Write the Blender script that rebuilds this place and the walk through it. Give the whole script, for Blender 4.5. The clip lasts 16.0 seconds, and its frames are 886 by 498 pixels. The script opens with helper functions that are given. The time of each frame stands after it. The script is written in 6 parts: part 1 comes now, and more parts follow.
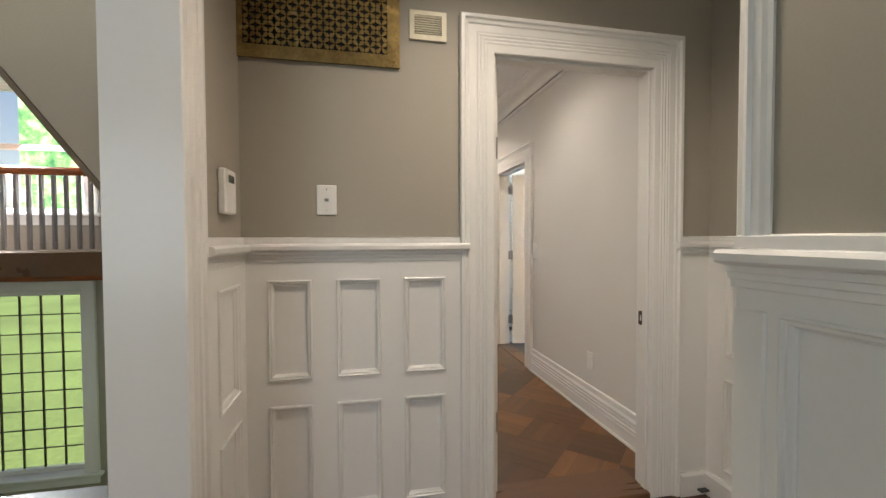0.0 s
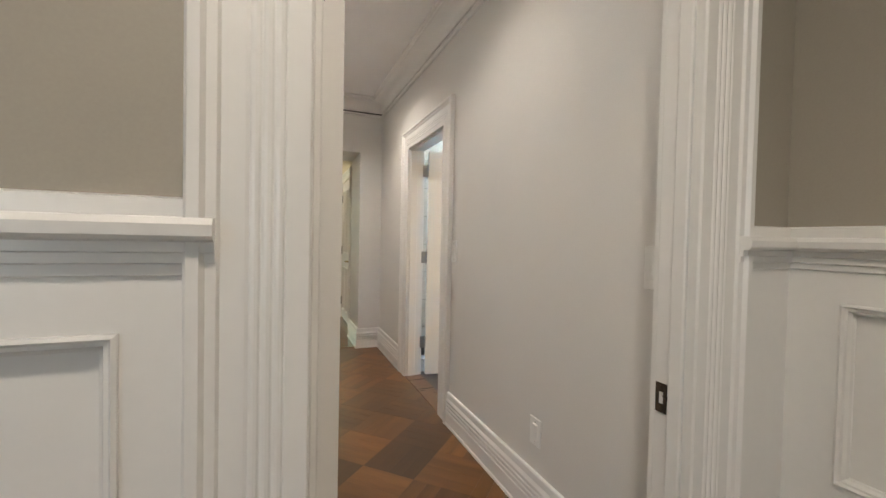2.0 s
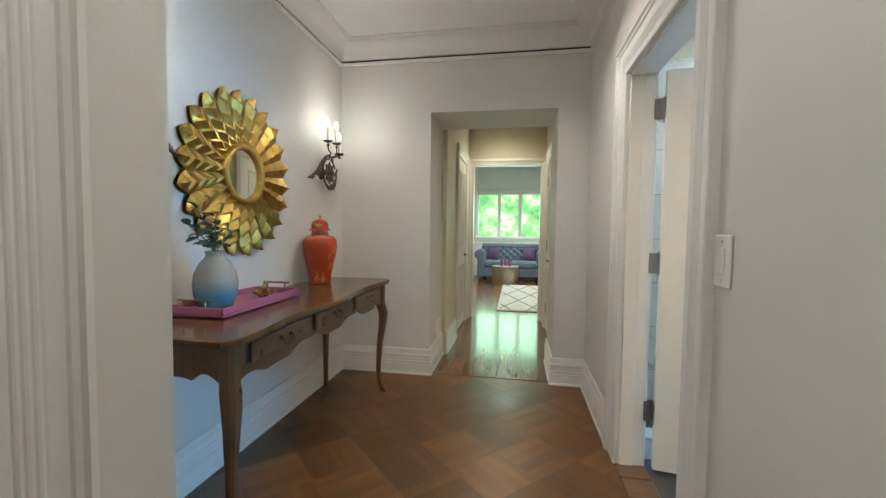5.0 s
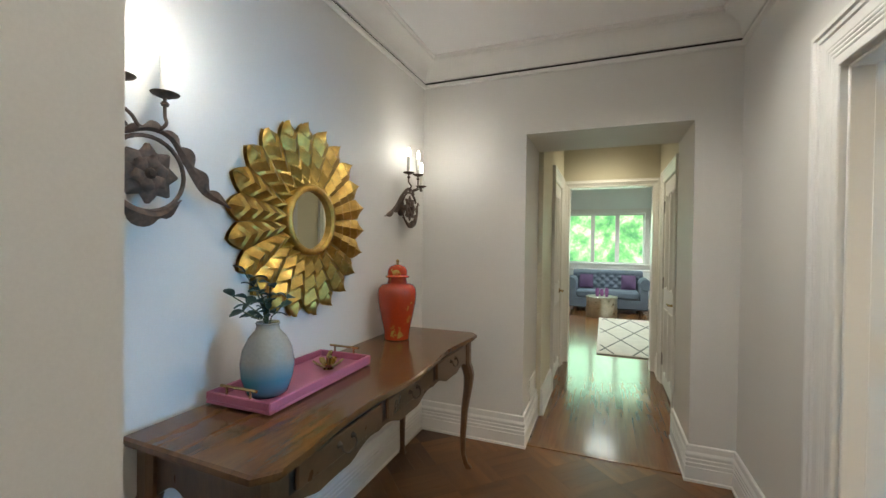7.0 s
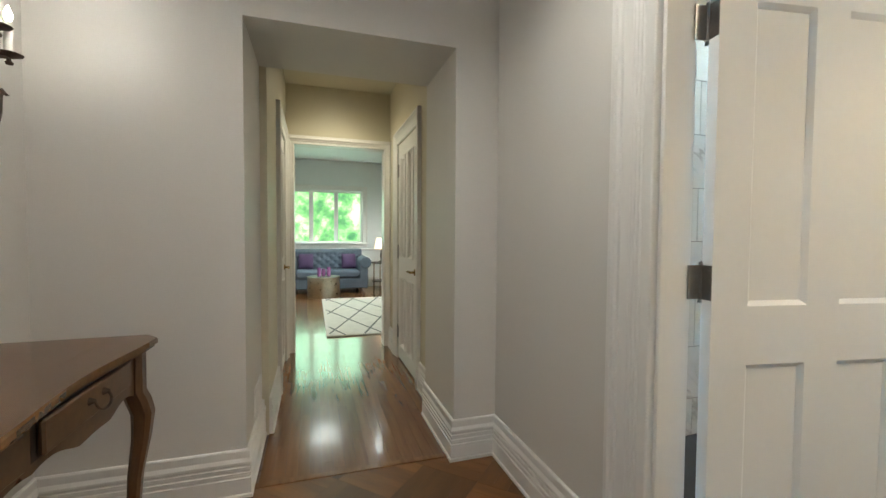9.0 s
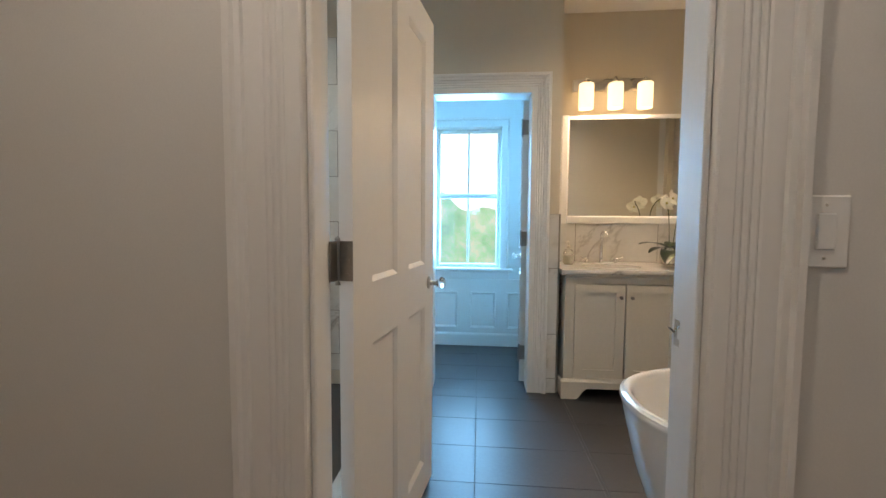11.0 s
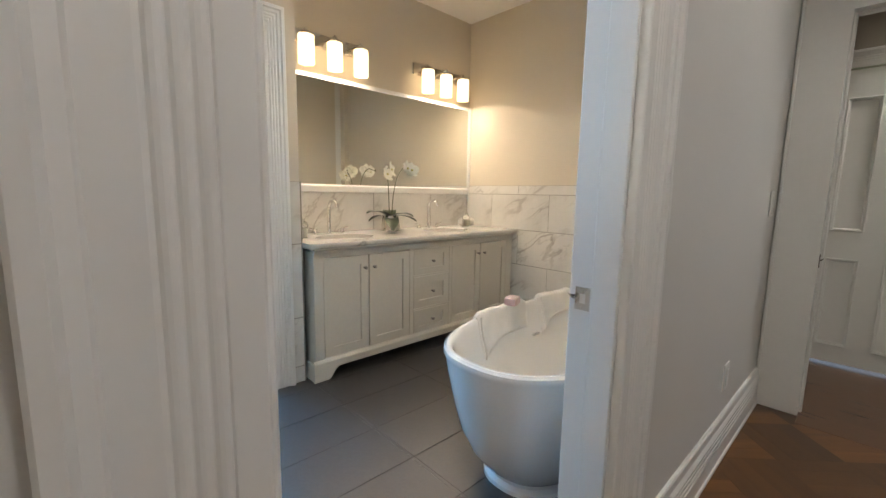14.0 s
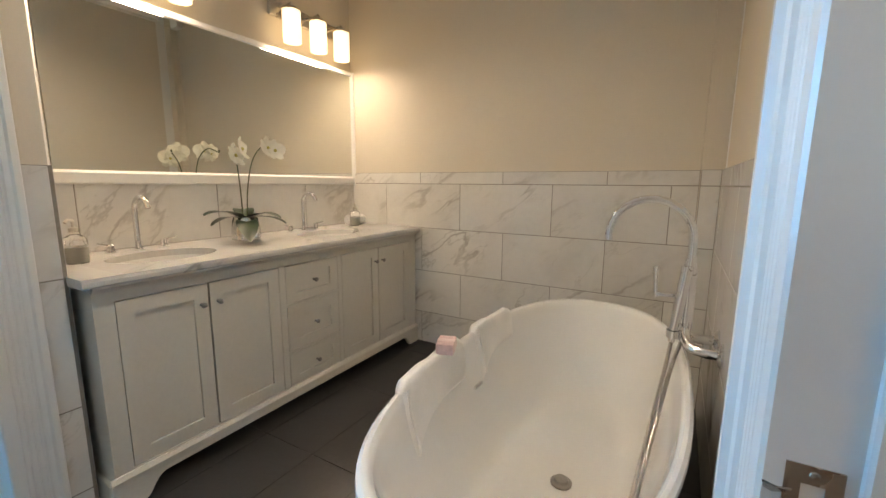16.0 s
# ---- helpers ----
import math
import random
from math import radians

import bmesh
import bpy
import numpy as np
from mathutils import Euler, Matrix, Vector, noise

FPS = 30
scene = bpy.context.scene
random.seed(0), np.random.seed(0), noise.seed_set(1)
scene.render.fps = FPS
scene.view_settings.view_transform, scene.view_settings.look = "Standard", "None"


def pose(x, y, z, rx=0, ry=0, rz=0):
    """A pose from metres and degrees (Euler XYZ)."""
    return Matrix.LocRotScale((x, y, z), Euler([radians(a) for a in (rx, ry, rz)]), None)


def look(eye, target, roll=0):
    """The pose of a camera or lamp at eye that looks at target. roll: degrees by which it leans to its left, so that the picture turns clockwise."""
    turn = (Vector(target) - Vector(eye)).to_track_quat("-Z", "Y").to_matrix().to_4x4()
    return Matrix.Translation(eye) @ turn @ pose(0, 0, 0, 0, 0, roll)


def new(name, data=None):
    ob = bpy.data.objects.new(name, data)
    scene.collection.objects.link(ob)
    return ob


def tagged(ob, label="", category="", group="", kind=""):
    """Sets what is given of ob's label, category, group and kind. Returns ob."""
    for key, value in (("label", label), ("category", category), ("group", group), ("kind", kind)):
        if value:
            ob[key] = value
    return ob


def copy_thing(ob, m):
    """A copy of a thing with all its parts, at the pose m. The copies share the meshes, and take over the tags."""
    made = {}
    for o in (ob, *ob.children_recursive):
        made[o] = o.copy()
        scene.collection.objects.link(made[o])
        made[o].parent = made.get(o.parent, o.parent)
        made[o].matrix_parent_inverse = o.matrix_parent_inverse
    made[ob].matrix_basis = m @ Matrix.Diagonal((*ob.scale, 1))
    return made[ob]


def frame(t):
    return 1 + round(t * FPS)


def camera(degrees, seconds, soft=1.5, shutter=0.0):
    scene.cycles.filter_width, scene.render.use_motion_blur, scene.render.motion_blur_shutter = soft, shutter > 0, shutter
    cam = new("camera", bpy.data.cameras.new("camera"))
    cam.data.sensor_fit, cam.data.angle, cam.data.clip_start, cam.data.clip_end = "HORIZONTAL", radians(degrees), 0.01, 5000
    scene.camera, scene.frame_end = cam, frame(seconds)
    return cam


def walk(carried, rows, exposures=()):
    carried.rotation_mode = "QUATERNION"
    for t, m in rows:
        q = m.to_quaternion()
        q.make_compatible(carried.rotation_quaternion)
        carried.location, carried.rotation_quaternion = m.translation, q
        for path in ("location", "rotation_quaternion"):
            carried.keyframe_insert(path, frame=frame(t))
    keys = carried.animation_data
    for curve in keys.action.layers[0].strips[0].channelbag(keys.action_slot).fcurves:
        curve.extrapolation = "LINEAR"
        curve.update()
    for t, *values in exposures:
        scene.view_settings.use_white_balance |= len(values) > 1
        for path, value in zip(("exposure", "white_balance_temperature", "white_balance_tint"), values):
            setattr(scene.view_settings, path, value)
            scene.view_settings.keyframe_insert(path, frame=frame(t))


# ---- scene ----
cam = camera(94.7, 16.0)
PATH = [
    (0, (-0.055, 0.234, 1.233), (0.344, 2.193, 1.179), -0.2),
    (0.5, (0.06, 0.507, 1.225), (0.736, 2.389, 1.185), -0.2),
    (1, (0.163, 0.786, 1.212), (0.974, 2.613, 1.178), 0.1),
    (1.5, (0.281, 1.067, 1.207), (1.108, 2.888, 1.164), 0.7),
    (2, (0.481, 1.332, 1.19), (1.223, 3.189, 1.144), 1.2),
    (2.5, (0.647, 1.575, 1.184), (1.244, 3.483, 1.137), 1.4),
    (3, (0.776, 1.77, 1.2), (1.202, 3.723, 1.137), 1.5),
    (3.5, (0.91, 1.89, 1.205), (1.161, 3.873, 1.128), 1.3),
    (4, (0.978, 2.019, 1.194), (1.066, 4.015, 1.104), 0.9),
    (4.5, (0.982, 2.262, 1.183), (0.868, 4.257, 1.087), 0.7),
    (5, (0.979, 2.544, 1.192), (0.627, 4.511, 1.091), 0.7),
    (5.2, (0.988, 2.661, 1.186), (0.534, 4.607, 1.095), 0.7),
    (7.3, (0.743, 3.059, 1.37), (0.008, 4.919, 1.354), 0.8),
    (7.5, (0.712, 3.123, 1.336), (0.047, 5.009, 1.324), 0.5),
    (8, (0.665, 3.336, 1.25), (0.265, 5.296, 1.227), 0.3),
    (8.5, (0.64, 3.552, 1.188), (0.686, 5.551, 1.141), 0.4),
    (9, (0.584, 3.781, 1.167), (1.189, 5.686, 1.096), 0.4),
    (9.5, (0.603, 4.006, 1.122), (1.761, 5.634, 1.037), 0.4),
    (10, (0.653, 4.179, 1.119), (2.275, 5.345, 1.018), 0.5),
    (10.2, (0.663, 4.224, 1.114), (2.419, 5.176, 1.011), 0.5),
    (12.3, (0.743, 4.569, 1.155), (2.611, 3.877, 0.978), 0.9),
    (12.5, (0.795, 4.629, 1.15), (2.622, 3.836, 0.968), 1.1),
    (13, (0.927, 4.736, 1.164), (2.638, 3.721, 0.967), 1.4),
    (13.5, (1.009, 4.84, 1.171), (2.593, 3.64, 0.942), 1.4),
    (14, (1.121, 4.832, 1.142), (2.566, 3.476, 0.873), 1.0),
    (14.5, (1.311, 4.667, 1.122), (2.616, 3.183, 0.814), 0.8),
    (15, (1.491, 4.522, 1.133), (2.665, 2.939, 0.798), 0.4),
    (15.5, (1.662, 4.426, 1.143), (2.713, 2.758, 0.804), 0.7),
    (16, (1.721, 4.321, 1.148), (2.705, 2.608, 0.831), 0.4),
]
walk(cam, [(t, look(eye, target, roll)) for t, eye, target, roll in PATH],
     [(0, 0.26, 7450, 14), (2, 0.24, 7150, 13), (3, 0.2, 6850, 9), (4.5, 0.1, 6700, 5), (7.5, 0.0, 6800, 6), (9, -0.08, 6800, 6), (9.5, -0.25, 6700, 7), (10, -0.6, 7900, 15),
      (12.5, -0.68, 7600, 17), (13.2, -0.6, 7500, 17), (13.5, -0.45, 6900, 13), (14.5, -0.3, 6700, 11), (15, -0.42, 7350, 13), (15.5, -0.5, 7350, 14), (16, -0.55, 7050, 13)])

# ---- light ----
world = bpy.data.worlds.new("sky")
scene.world = world
world.use_nodes = True
wn = world.node_tree
sky = wn.nodes.new("ShaderNodeTexSky")
sky.sky_type = "NISHITA"
sky.sun_disc = False
sky.sun_elevation, sky.sun_rotation = radians(50), radians(200)
wn.nodes["Background"].inputs["Strength"].default_value = 0.15
wn.links.new(sky.outputs[0], wn.nodes["Background"].inputs["Color"])


def lamp(name, kind, m, energy, color, **more):
    data = bpy.data.lights.new(name, kind)
    data.energy, data.color = energy, color
    for k, v in more.items():
        if k == "size":
            data.shape = "RECTANGLE"
            data.size, data.size_y = v
        elif k == "radius":
            data.shadow_soft_size = v
        elif k == "angle":
            data.angle = v
        elif k == "spot":
            data.spot_size, data.spot_blend = v
        elif k == "spread":
            data.spread = v
    ob = new(name, data)
    ob.matrix_world = m
    return ob


lamp("sun", "SUN", look((0, 0, 30), (7, 17, 0)), 5.0, (1.0, 0.95, 0.88), angle=radians(0.5))
# daylight standing in each window's opening
lamp("window_light_living", "AREA", look((0.8, 13.1, 1.52), (0.8, 9, 1.2)), 20, (0.55, 1.0, 0.80), size=(1.6, 1.1))
lamp("window_light_dressing", "AREA", look((4.56, 4.445, 1.38), (3.0, 4.445, 1.0)), 98, (0.13, 0.50, 1.0), size=(0.56, 1.24))
lamp("window_light_stairs", "AREA", look((-3.0, 4.16, 1.97), (-1.6, 1.5, 0.8)), 120, (0.75, 0.88, 1.0), size=(0.36, 0.9))
# added daylight at the assumed back window, aimed at the wainscot
lamp("window_light_stairs", "AREA", look((-1.9, -1.54, 1.4), (0.0, 1.95, 0.7)), 15, (0.62, 0.80, 1.0), size=(1.0, 1.3))
# lamps that the place has, with some unseen ones added
WARM = (1.0, 0.82, 0.62)
SOFT = (1.0, 0.965, 0.93)
lamp("downlight_hall", "SPOT", look((0.857, 4.66, 2.655), (0.857, 4.66, 0)), 66, SOFT, radius=0.05, spot=(radians(140), 0.8))


lamp("downlight_hall", "SPOT", look((0.857, 2.95, 2.655), (0.857, 2.95, 0)), 34, SOFT, radius=0.05, spot=(radians(140), 0.8))
lamp("downlight_passage", "SPOT", look((0.78, 7.55, 2.585), (0.78, 7.55, 0)), 62, (1.0, 0.93, 0.74), radius=0.30, spot=(radians(150), 0.8))
# assumed lamp, out of view, set where it also brightens the recess walls
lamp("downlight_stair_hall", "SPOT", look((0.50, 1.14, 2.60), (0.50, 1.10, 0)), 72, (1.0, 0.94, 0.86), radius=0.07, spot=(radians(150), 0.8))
# added cool fill for the shower tiles; no lamp is known there
lamp("downlight_shower", "SPOT", look((2.5, 5.2, 2.695), (2.5, 5.2, 0)), 60, (0.72, 0.90, 1.0), radius=0.05, spot=(radians(150), 0.8))
for x, y, energy in ((0.78, 11.6, 150), (-0.3, 10.0, 230), (1.9, 11.0, 250)):
    lamp("downlight_living", "SPOT", look((x, y, 2.73), (x, y, 0)), energy, (0.90, 0.98, 1.0), radius=0.28, spot=(radians(150), 0.8))


# ---- mesh building ----
class Build:
    """Vertices and faces gathered for one mesh."""

    def __init__(self):
        self.v, self.f, self.m = [], [], []

    def add(self, vs, fs, mi=0):
        n = len(self.v)
        self.v += [tuple(p) for p in vs]
        self.f += [tuple(n + i for i in q) for q in fs]
        self.m += [mi] * len(fs)
        return self

    def box(self, lo, hi, c=0.0, mi=0):
        lo, hi = [min(a, b) for a, b in zip(lo, hi)], [max(a, b) for a, b in zip(lo, hi)]
        if c <= 0:
            vs = [(x, y, z) for x in (lo[0], hi[0]) for y in (lo[1], hi[1]) for z in (lo[2], hi[2])]
            return self.add(vs, [(0, 1, 3, 2), (4, 6, 7, 5), (0, 4, 5, 1), (2, 3, 7, 6), (0, 2, 6, 4), (1, 5, 7, 3)], mi)
        c = min(c, 0.45 * min(h - l for l, h in zip(lo, hi)))
        vs, ix = [], {}
        for s in [(i, j, k) for i in (0, 1) for j in (0, 1) for k in (0, 1)]:
            for a in range(3):
                p = []
                for d in range(3):
                    e = hi[d] if s[d] else lo[d]
                    p.append(e if d == a else e + (-c if s[d] else c))
                ix[s, a] = len(vs)
                vs.append(p)
        fs = []
        for a in range(3):
            b, d = (a + 1) % 3, (a + 2) % 3
            for s in (0, 1):
                def key(i, j):
                    k = [0, 0, 0]
                    k[a], k[b], k[d] = s, i, j
                    return tuple(k)
                fs.append(tuple(ix[key(i, j), a] for i, j in ((0, 0), (1, 0), (1, 1), (0, 1))))
            for sa in (0, 1):
                for sb in (0, 1):
                    k0, k1 = [0, 0, 0], [0, 0, 0]
                    k0[a] = k1[a] = sa
                    k0[b] = k1[b] = sb
                    k0[d], k1[d] = 0, 1
                    fs.append((ix[tuple(k0), a], ix[tuple(k1), a], ix[tuple(k1), b], ix[tuple(k0), b]))
        for s in [(i, j, k) for i in (0, 1) for j in (0, 1) for k in (0, 1)]:
            fs.append((ix[s, 0], ix[s, 1], ix[s, 2]))
        return self.add(vs, fs, mi)

    def mould(self, prof, p0, p1, out, up, m0=0.0, m1=0.0, mi=0):
        """A closed profile of (out, up) run from p0 to p1; m0 and m1 mitre its ends by that much per unit of out."""
        p0, p1, out, up = Vector(p0), Vector(p1), Vector(out), Vector(up)
        d = (p1 - p0).normalized()
        n = len(prof)
        vs = [p0 + out * o + up * u - d * m0 * o for o, u in prof] + [p1 + out * o + up * u + d * m1 * o for o, u in prof]
        fs = [(i, (i + 1) % n, n + (i + 1) % n, n + i) for i in range(n)] + [tuple(range(n)), tuple(range(2 * n - 1, n - 1, -1))]
        return self.add(vs, fs, mi)

    def lathe(self, prof, c=(0, 0, 0), n=32, axis="z", mi=0, closed=True):
        """(radius, height) turned about an axis through c."""
        vs, fs = [], []
        for r, h in prof:
            for k in range(n):
                a = 2 * math.pi * k / n
                x, y = r * math.cos(a), r * math.sin(a)
                p = {"z": (x, y, h), "y": (x, h, y), "x": (h, x, y)}[axis]
                vs.append((p[0] + c[0], p[1] + c[1], p[2] + c[2]))
        for j in range(len(prof) - 1):
            for k in range(n):
                a, b = j * n + k, j * n + (k + 1) % n
                fs.append((a, b, b + n, a + n))
        if closed:
            fs.append(tuple(range(n)))
            fs.append(tuple(range((len(prof) - 1) * n, len(prof) * n)))
        return self.add(vs, fs, mi)

    def tube(self, pts, r, n=10, mi=0, flat=1.0):
        pts = [Vector(p) for p in pts]
        rs = r if isinstance(r, (list, tuple)) else [r] * len(pts)
        vs, fs = [], []
        side = None
        for i, p in enumerate(pts):
            d = (pts[min(i + 1, len(pts) - 1)] - pts[max(i - 1, 0)]).normalized()
            if side is None:
                side = d.orthogonal().normalized()
            side = (side - d * side.dot(d)).normalized()
            other = d.cross(side)
            for k in range(n):
                a = 2 * math.pi * k / n
                vs.append(p + side * (rs[i] * math.cos(a)) + other * (rs[i] * flat * math.sin(a)))
        for j in range(len(pts) - 1):
            for k in range(n):
                a, b = j * n + k, j * n + (k + 1) % n
                fs.append((a, b, b + n, a + n))
        fs += [tuple(range(n)), tuple(range((len(pts) - 1) * n, len(pts) * n))]
        return self.add(vs, fs, mi)

    def sheet(self, fn, nu, nv, mi=0, wrap=False):
        """A surface fn(u, v), u and v from 0 to 1."""
        vs = [fn(i / nu, j / nv) for i in range(nu + (0 if wrap else 1)) for j in range(nv + 1)]
        w = nv + 1
        cnt = nu if wrap else nu + 1
        fs = [(i * w + j, ((i + 1) % cnt) * w + j, ((i + 1) % cnt) * w + j + 1, i * w + j + 1) for i in range(nu) for j in range(nv)]
        return self.add(vs, fs, mi)

    def prism(self, poly, z0, z1, c=0.0, mi=0):
        """A flat polygon raised from z0 to z1, its top edge eased by c."""
        n = len(poly)
        vs = [(x, y, z0) for x, y in poly]
        if c > 0:
            cx, cy = sum(p[0] for p in poly) / n, sum(p[1] for p in poly) / n
            vs += [(x, y, z1 - c) for x, y in poly]
            for x, y in poly:
                d = math.hypot(x - cx, y - cy) or 1
                vs.append((x - (x - cx) / d * c * 1.4, y - (y - cy) / d * c * 1.4, z1))
            fs = [(k * n + i, k * n + (i + 1) % n, (k + 1) * n + (i + 1) % n, (k + 1) * n + i) for k in (0, 1) for i in range(n)]
            fs += [tuple(range(2 * n, 3 * n))]
        else:
            vs += [(x, y, z1) for x, y in poly]
            fs = [(i, (i + 1) % n, n + (i + 1) % n, n + i) for i in range(n)] + [tuple(range(n, 2 * n))]
        fs.append(tuple(range(n - 1, -1, -1)))
        return self.add(vs, fs, mi)

    def mesh(self, name, mats, smooth=False):
        me = bpy.data.meshes.new(name)
        me.from_pydata(self.v, [], self.f)
        for m in mats if isinstance(mats, (list, tuple)) else [mats]:
            me.materials.append(m)
        for p, i in zip(me.polygons, self.m):
            p.material_index = i
        bm = bmesh.new()
        bm.from_mesh(me)
        bmesh.ops.recalc_face_normals(bm, faces=bm.faces)
        bm.to_mesh(me)
        bm.free()
        if smooth:
            me.polygons.foreach_set("use_smooth", [True] * len(me.polygons))
            me.set_sharp_from_angle(angle=radians(38))
        return me


def part(name, b, material, parent, label="", smooth=False):
    ob = new(name, b.mesh(name, material, smooth))
    ob.parent = parent
    return tagged(ob, label)


def thing(name, m, label, category, group="", kind=""):
    """An Empty at the thing's base, to parent its parts."""
    ob = new(name)
    ob.empty_display_size = 0.1
    ob.matrix_basis = m
    return tagged(ob, label, category, group, kind)


def solid(name, b, material, label, category, group="", kind="", smooth=False):
    return tagged(new(name, b.mesh(name, material, smooth)), label, category, group, kind)


def arc(c, r, a0, a1, n, plane="xz"):
    """Points of an arc, degrees."""
    pts = []
    for i in range(n + 1):
        a = radians(a0 + (a1 - a0) * i / n)
        u, w = r * math.cos(a), r * math.sin(a)
        pts.append({"xz": (c[0] + u, c[1], c[2] + w), "yz": (c[0], c[1] + u, c[2] + w), "xy": (c[0] + u, c[1] + w, c[2])}[plane])
    return pts


def smooth_path(pts, n=6):
    """Catmull-Rom points through pts."""
    p = [Vector(q) for q in pts]
    p = [p[0] * 2 - p[1]] + p + [p[-1] * 2 - p[-2]]
    res = []
    for i in range(1, len(p) - 2):
        for k in range(n):
            t = k / n
            a, b, c, d = p[i - 1], p[i], p[i + 1], p[i + 2]
            res.append(0.5 * (2 * b + (c - a) * t + (2 * a - 5 * b + 4 * c - d) * t * t + (3 * b - a - 3 * c + d) * t ** 3))
    res.append(p[-2])
    return res


# ---- materials ----
def node(nt, kind, **inputs):
    n = nt.nodes.new(kind)
    for k, v in inputs.items():
        key = k.replace("_", " ")
        if hasattr(v, "links"):
            nt.links.new(v, n.inputs[key])
        else:
            n.inputs[key].default_value = v
    return n


def material(name, base, rough=0.5, metal=0.0, vary=0.06, scale=6.0, grain=80.0, bump=0.1, stretch=(1, 1, 1), tone=0.0, tone2=0.0, second=None, coat=0.0, rough_vary=0.08):
    """A surface with large stains, fine grain and relief. second: a colour that the large variation leads to; tone: difference from piece to piece."""
    m = bpy.data.materials.new(name)
    m.use_nodes = True
    nt = m.node_tree
    p = nt.nodes["Principled BSDF"]
    co = nt.nodes.new("ShaderNodeTexCoord")
    mp = nt.nodes.new("ShaderNodeMapping")
    mp.inputs["Scale"].default_value = stretch
    info = nt.nodes.new("ShaderNodeObjectInfo")
    geo = nt.nodes.new("ShaderNodeNewGeometry")
    nt.links.new(co.outputs["Object"], mp.inputs["Vector"])
    rnd = node(nt, "ShaderNodeMath", Value=0.0)
    rnd.operation = "ADD"
    nt.links.new(info.outputs["Random"], rnd.inputs[0])
    nt.links.new(geo.outputs["Random Per Island"], rnd.inputs[1])
    fr = nt.nodes.new("ShaderNodeMath")
    fr.operation = "FRACT"
    nt.links.new(rnd.outputs[0], fr.inputs[0])
    shift = nt.nodes.new("ShaderNodeVectorMath")
    shift.operation = "ADD"
    nt.links.new(mp.outputs[0], shift.inputs[0])
    if tone or tone2:
        sc = nt.nodes.new("ShaderNodeMath")
        sc.operation = "MULTIPLY"
        nt.links.new(fr.outputs[0], sc.inputs[0])
        sc.inputs[1].default_value = 37.0
        nt.links.new(sc.outputs[0], shift.inputs[1])
    big = node(nt, "ShaderNodeTexNoise", Scale=scale, Detail=4.0)
    fine = node(nt, "ShaderNodeTexNoise", Scale=grain, Detail=3.0)
    for t in (big, fine):
        nt.links.new(shift.outputs[0], t.inputs["Vector"])
    second = second or tuple(c * (1 - 2 * vary) for c in base)
    ramp = nt.nodes.new("ShaderNodeValToRGB")
    ramp.color_ramp.elements[0].position, ramp.color_ramp.elements[1].position = 0.3, 0.7
    ramp.color_ramp.elements[0].color, ramp.color_ramp.elements[1].color = (*second, 1), (*base, 1)
    nt.links.new(big.outputs["Fac"], ramp.inputs["Fac"])
    hsv = nt.nodes.new("ShaderNodeHueSaturation")
    nt.links.new(ramp.outputs[0], hsv.inputs["Color"])
    val = nt.nodes.new("ShaderNodeMapRange")
    val.inputs["To Min"].default_value, val.inputs["To Max"].default_value = 1 - vary, 1 + vary
    val.inputs["From Min"].default_value, val.inputs["From Max"].default_value = 0.3, 0.7
    nt.links.new(fine.outputs["Fac"], val.inputs["Value"])
    last = val
    for amount, source in ((tone, info.outputs["Random"]), (tone2, geo.outputs["Random Per Island"])):
        if not amount:
            continue
        tr = nt.nodes.new("ShaderNodeMapRange")
        tr.inputs["To Min"].default_value, tr.inputs["To Max"].default_value = 1 - amount, 1 + amount
        nt.links.new(source, tr.inputs["Value"])
        mu = nt.nodes.new("ShaderNodeMath")
        mu.operation = "MULTIPLY"
        nt.links.new(tr.outputs[0], mu.inputs[0])
        nt.links.new(last.outputs[0], mu.inputs[1])
        last = mu
    nt.links.new(last.outputs[0], hsv.inputs["Value"])
    nt.links.new(hsv.outputs[0], p.inputs["Base Color"])
    rr = nt.nodes.new("ShaderNodeMapRange")
    rr.inputs["To Min"].default_value, rr.inputs["To Max"].default_value = max(0.02, rough - rough_vary), min(1, rough + rough_vary)
    nt.links.new(big.outputs["Fac"], rr.inputs["Value"])
    nt.links.new(rr.outputs[0], p.inputs["Roughness"])
    p.inputs["Metallic"].default_value = metal
    p.inputs["Coat Weight"].default_value = coat
    p.inputs["Coat Roughness"].default_value = max(0.05, rough * 0.8)
    p.inputs["Coat Roughness"].default_value = 0.08
    if bump:
        bp = nt.nodes.new("ShaderNodeBump")
        bp.inputs["Strength"].default_value = bump
        bp.inputs["Distance"].default_value = 0.002
        nt.links.new(fine.outputs["Fac"], bp.inputs["Height"])
        nt.links.new(bp.outputs[0], p.inputs["Normal"])
    return m


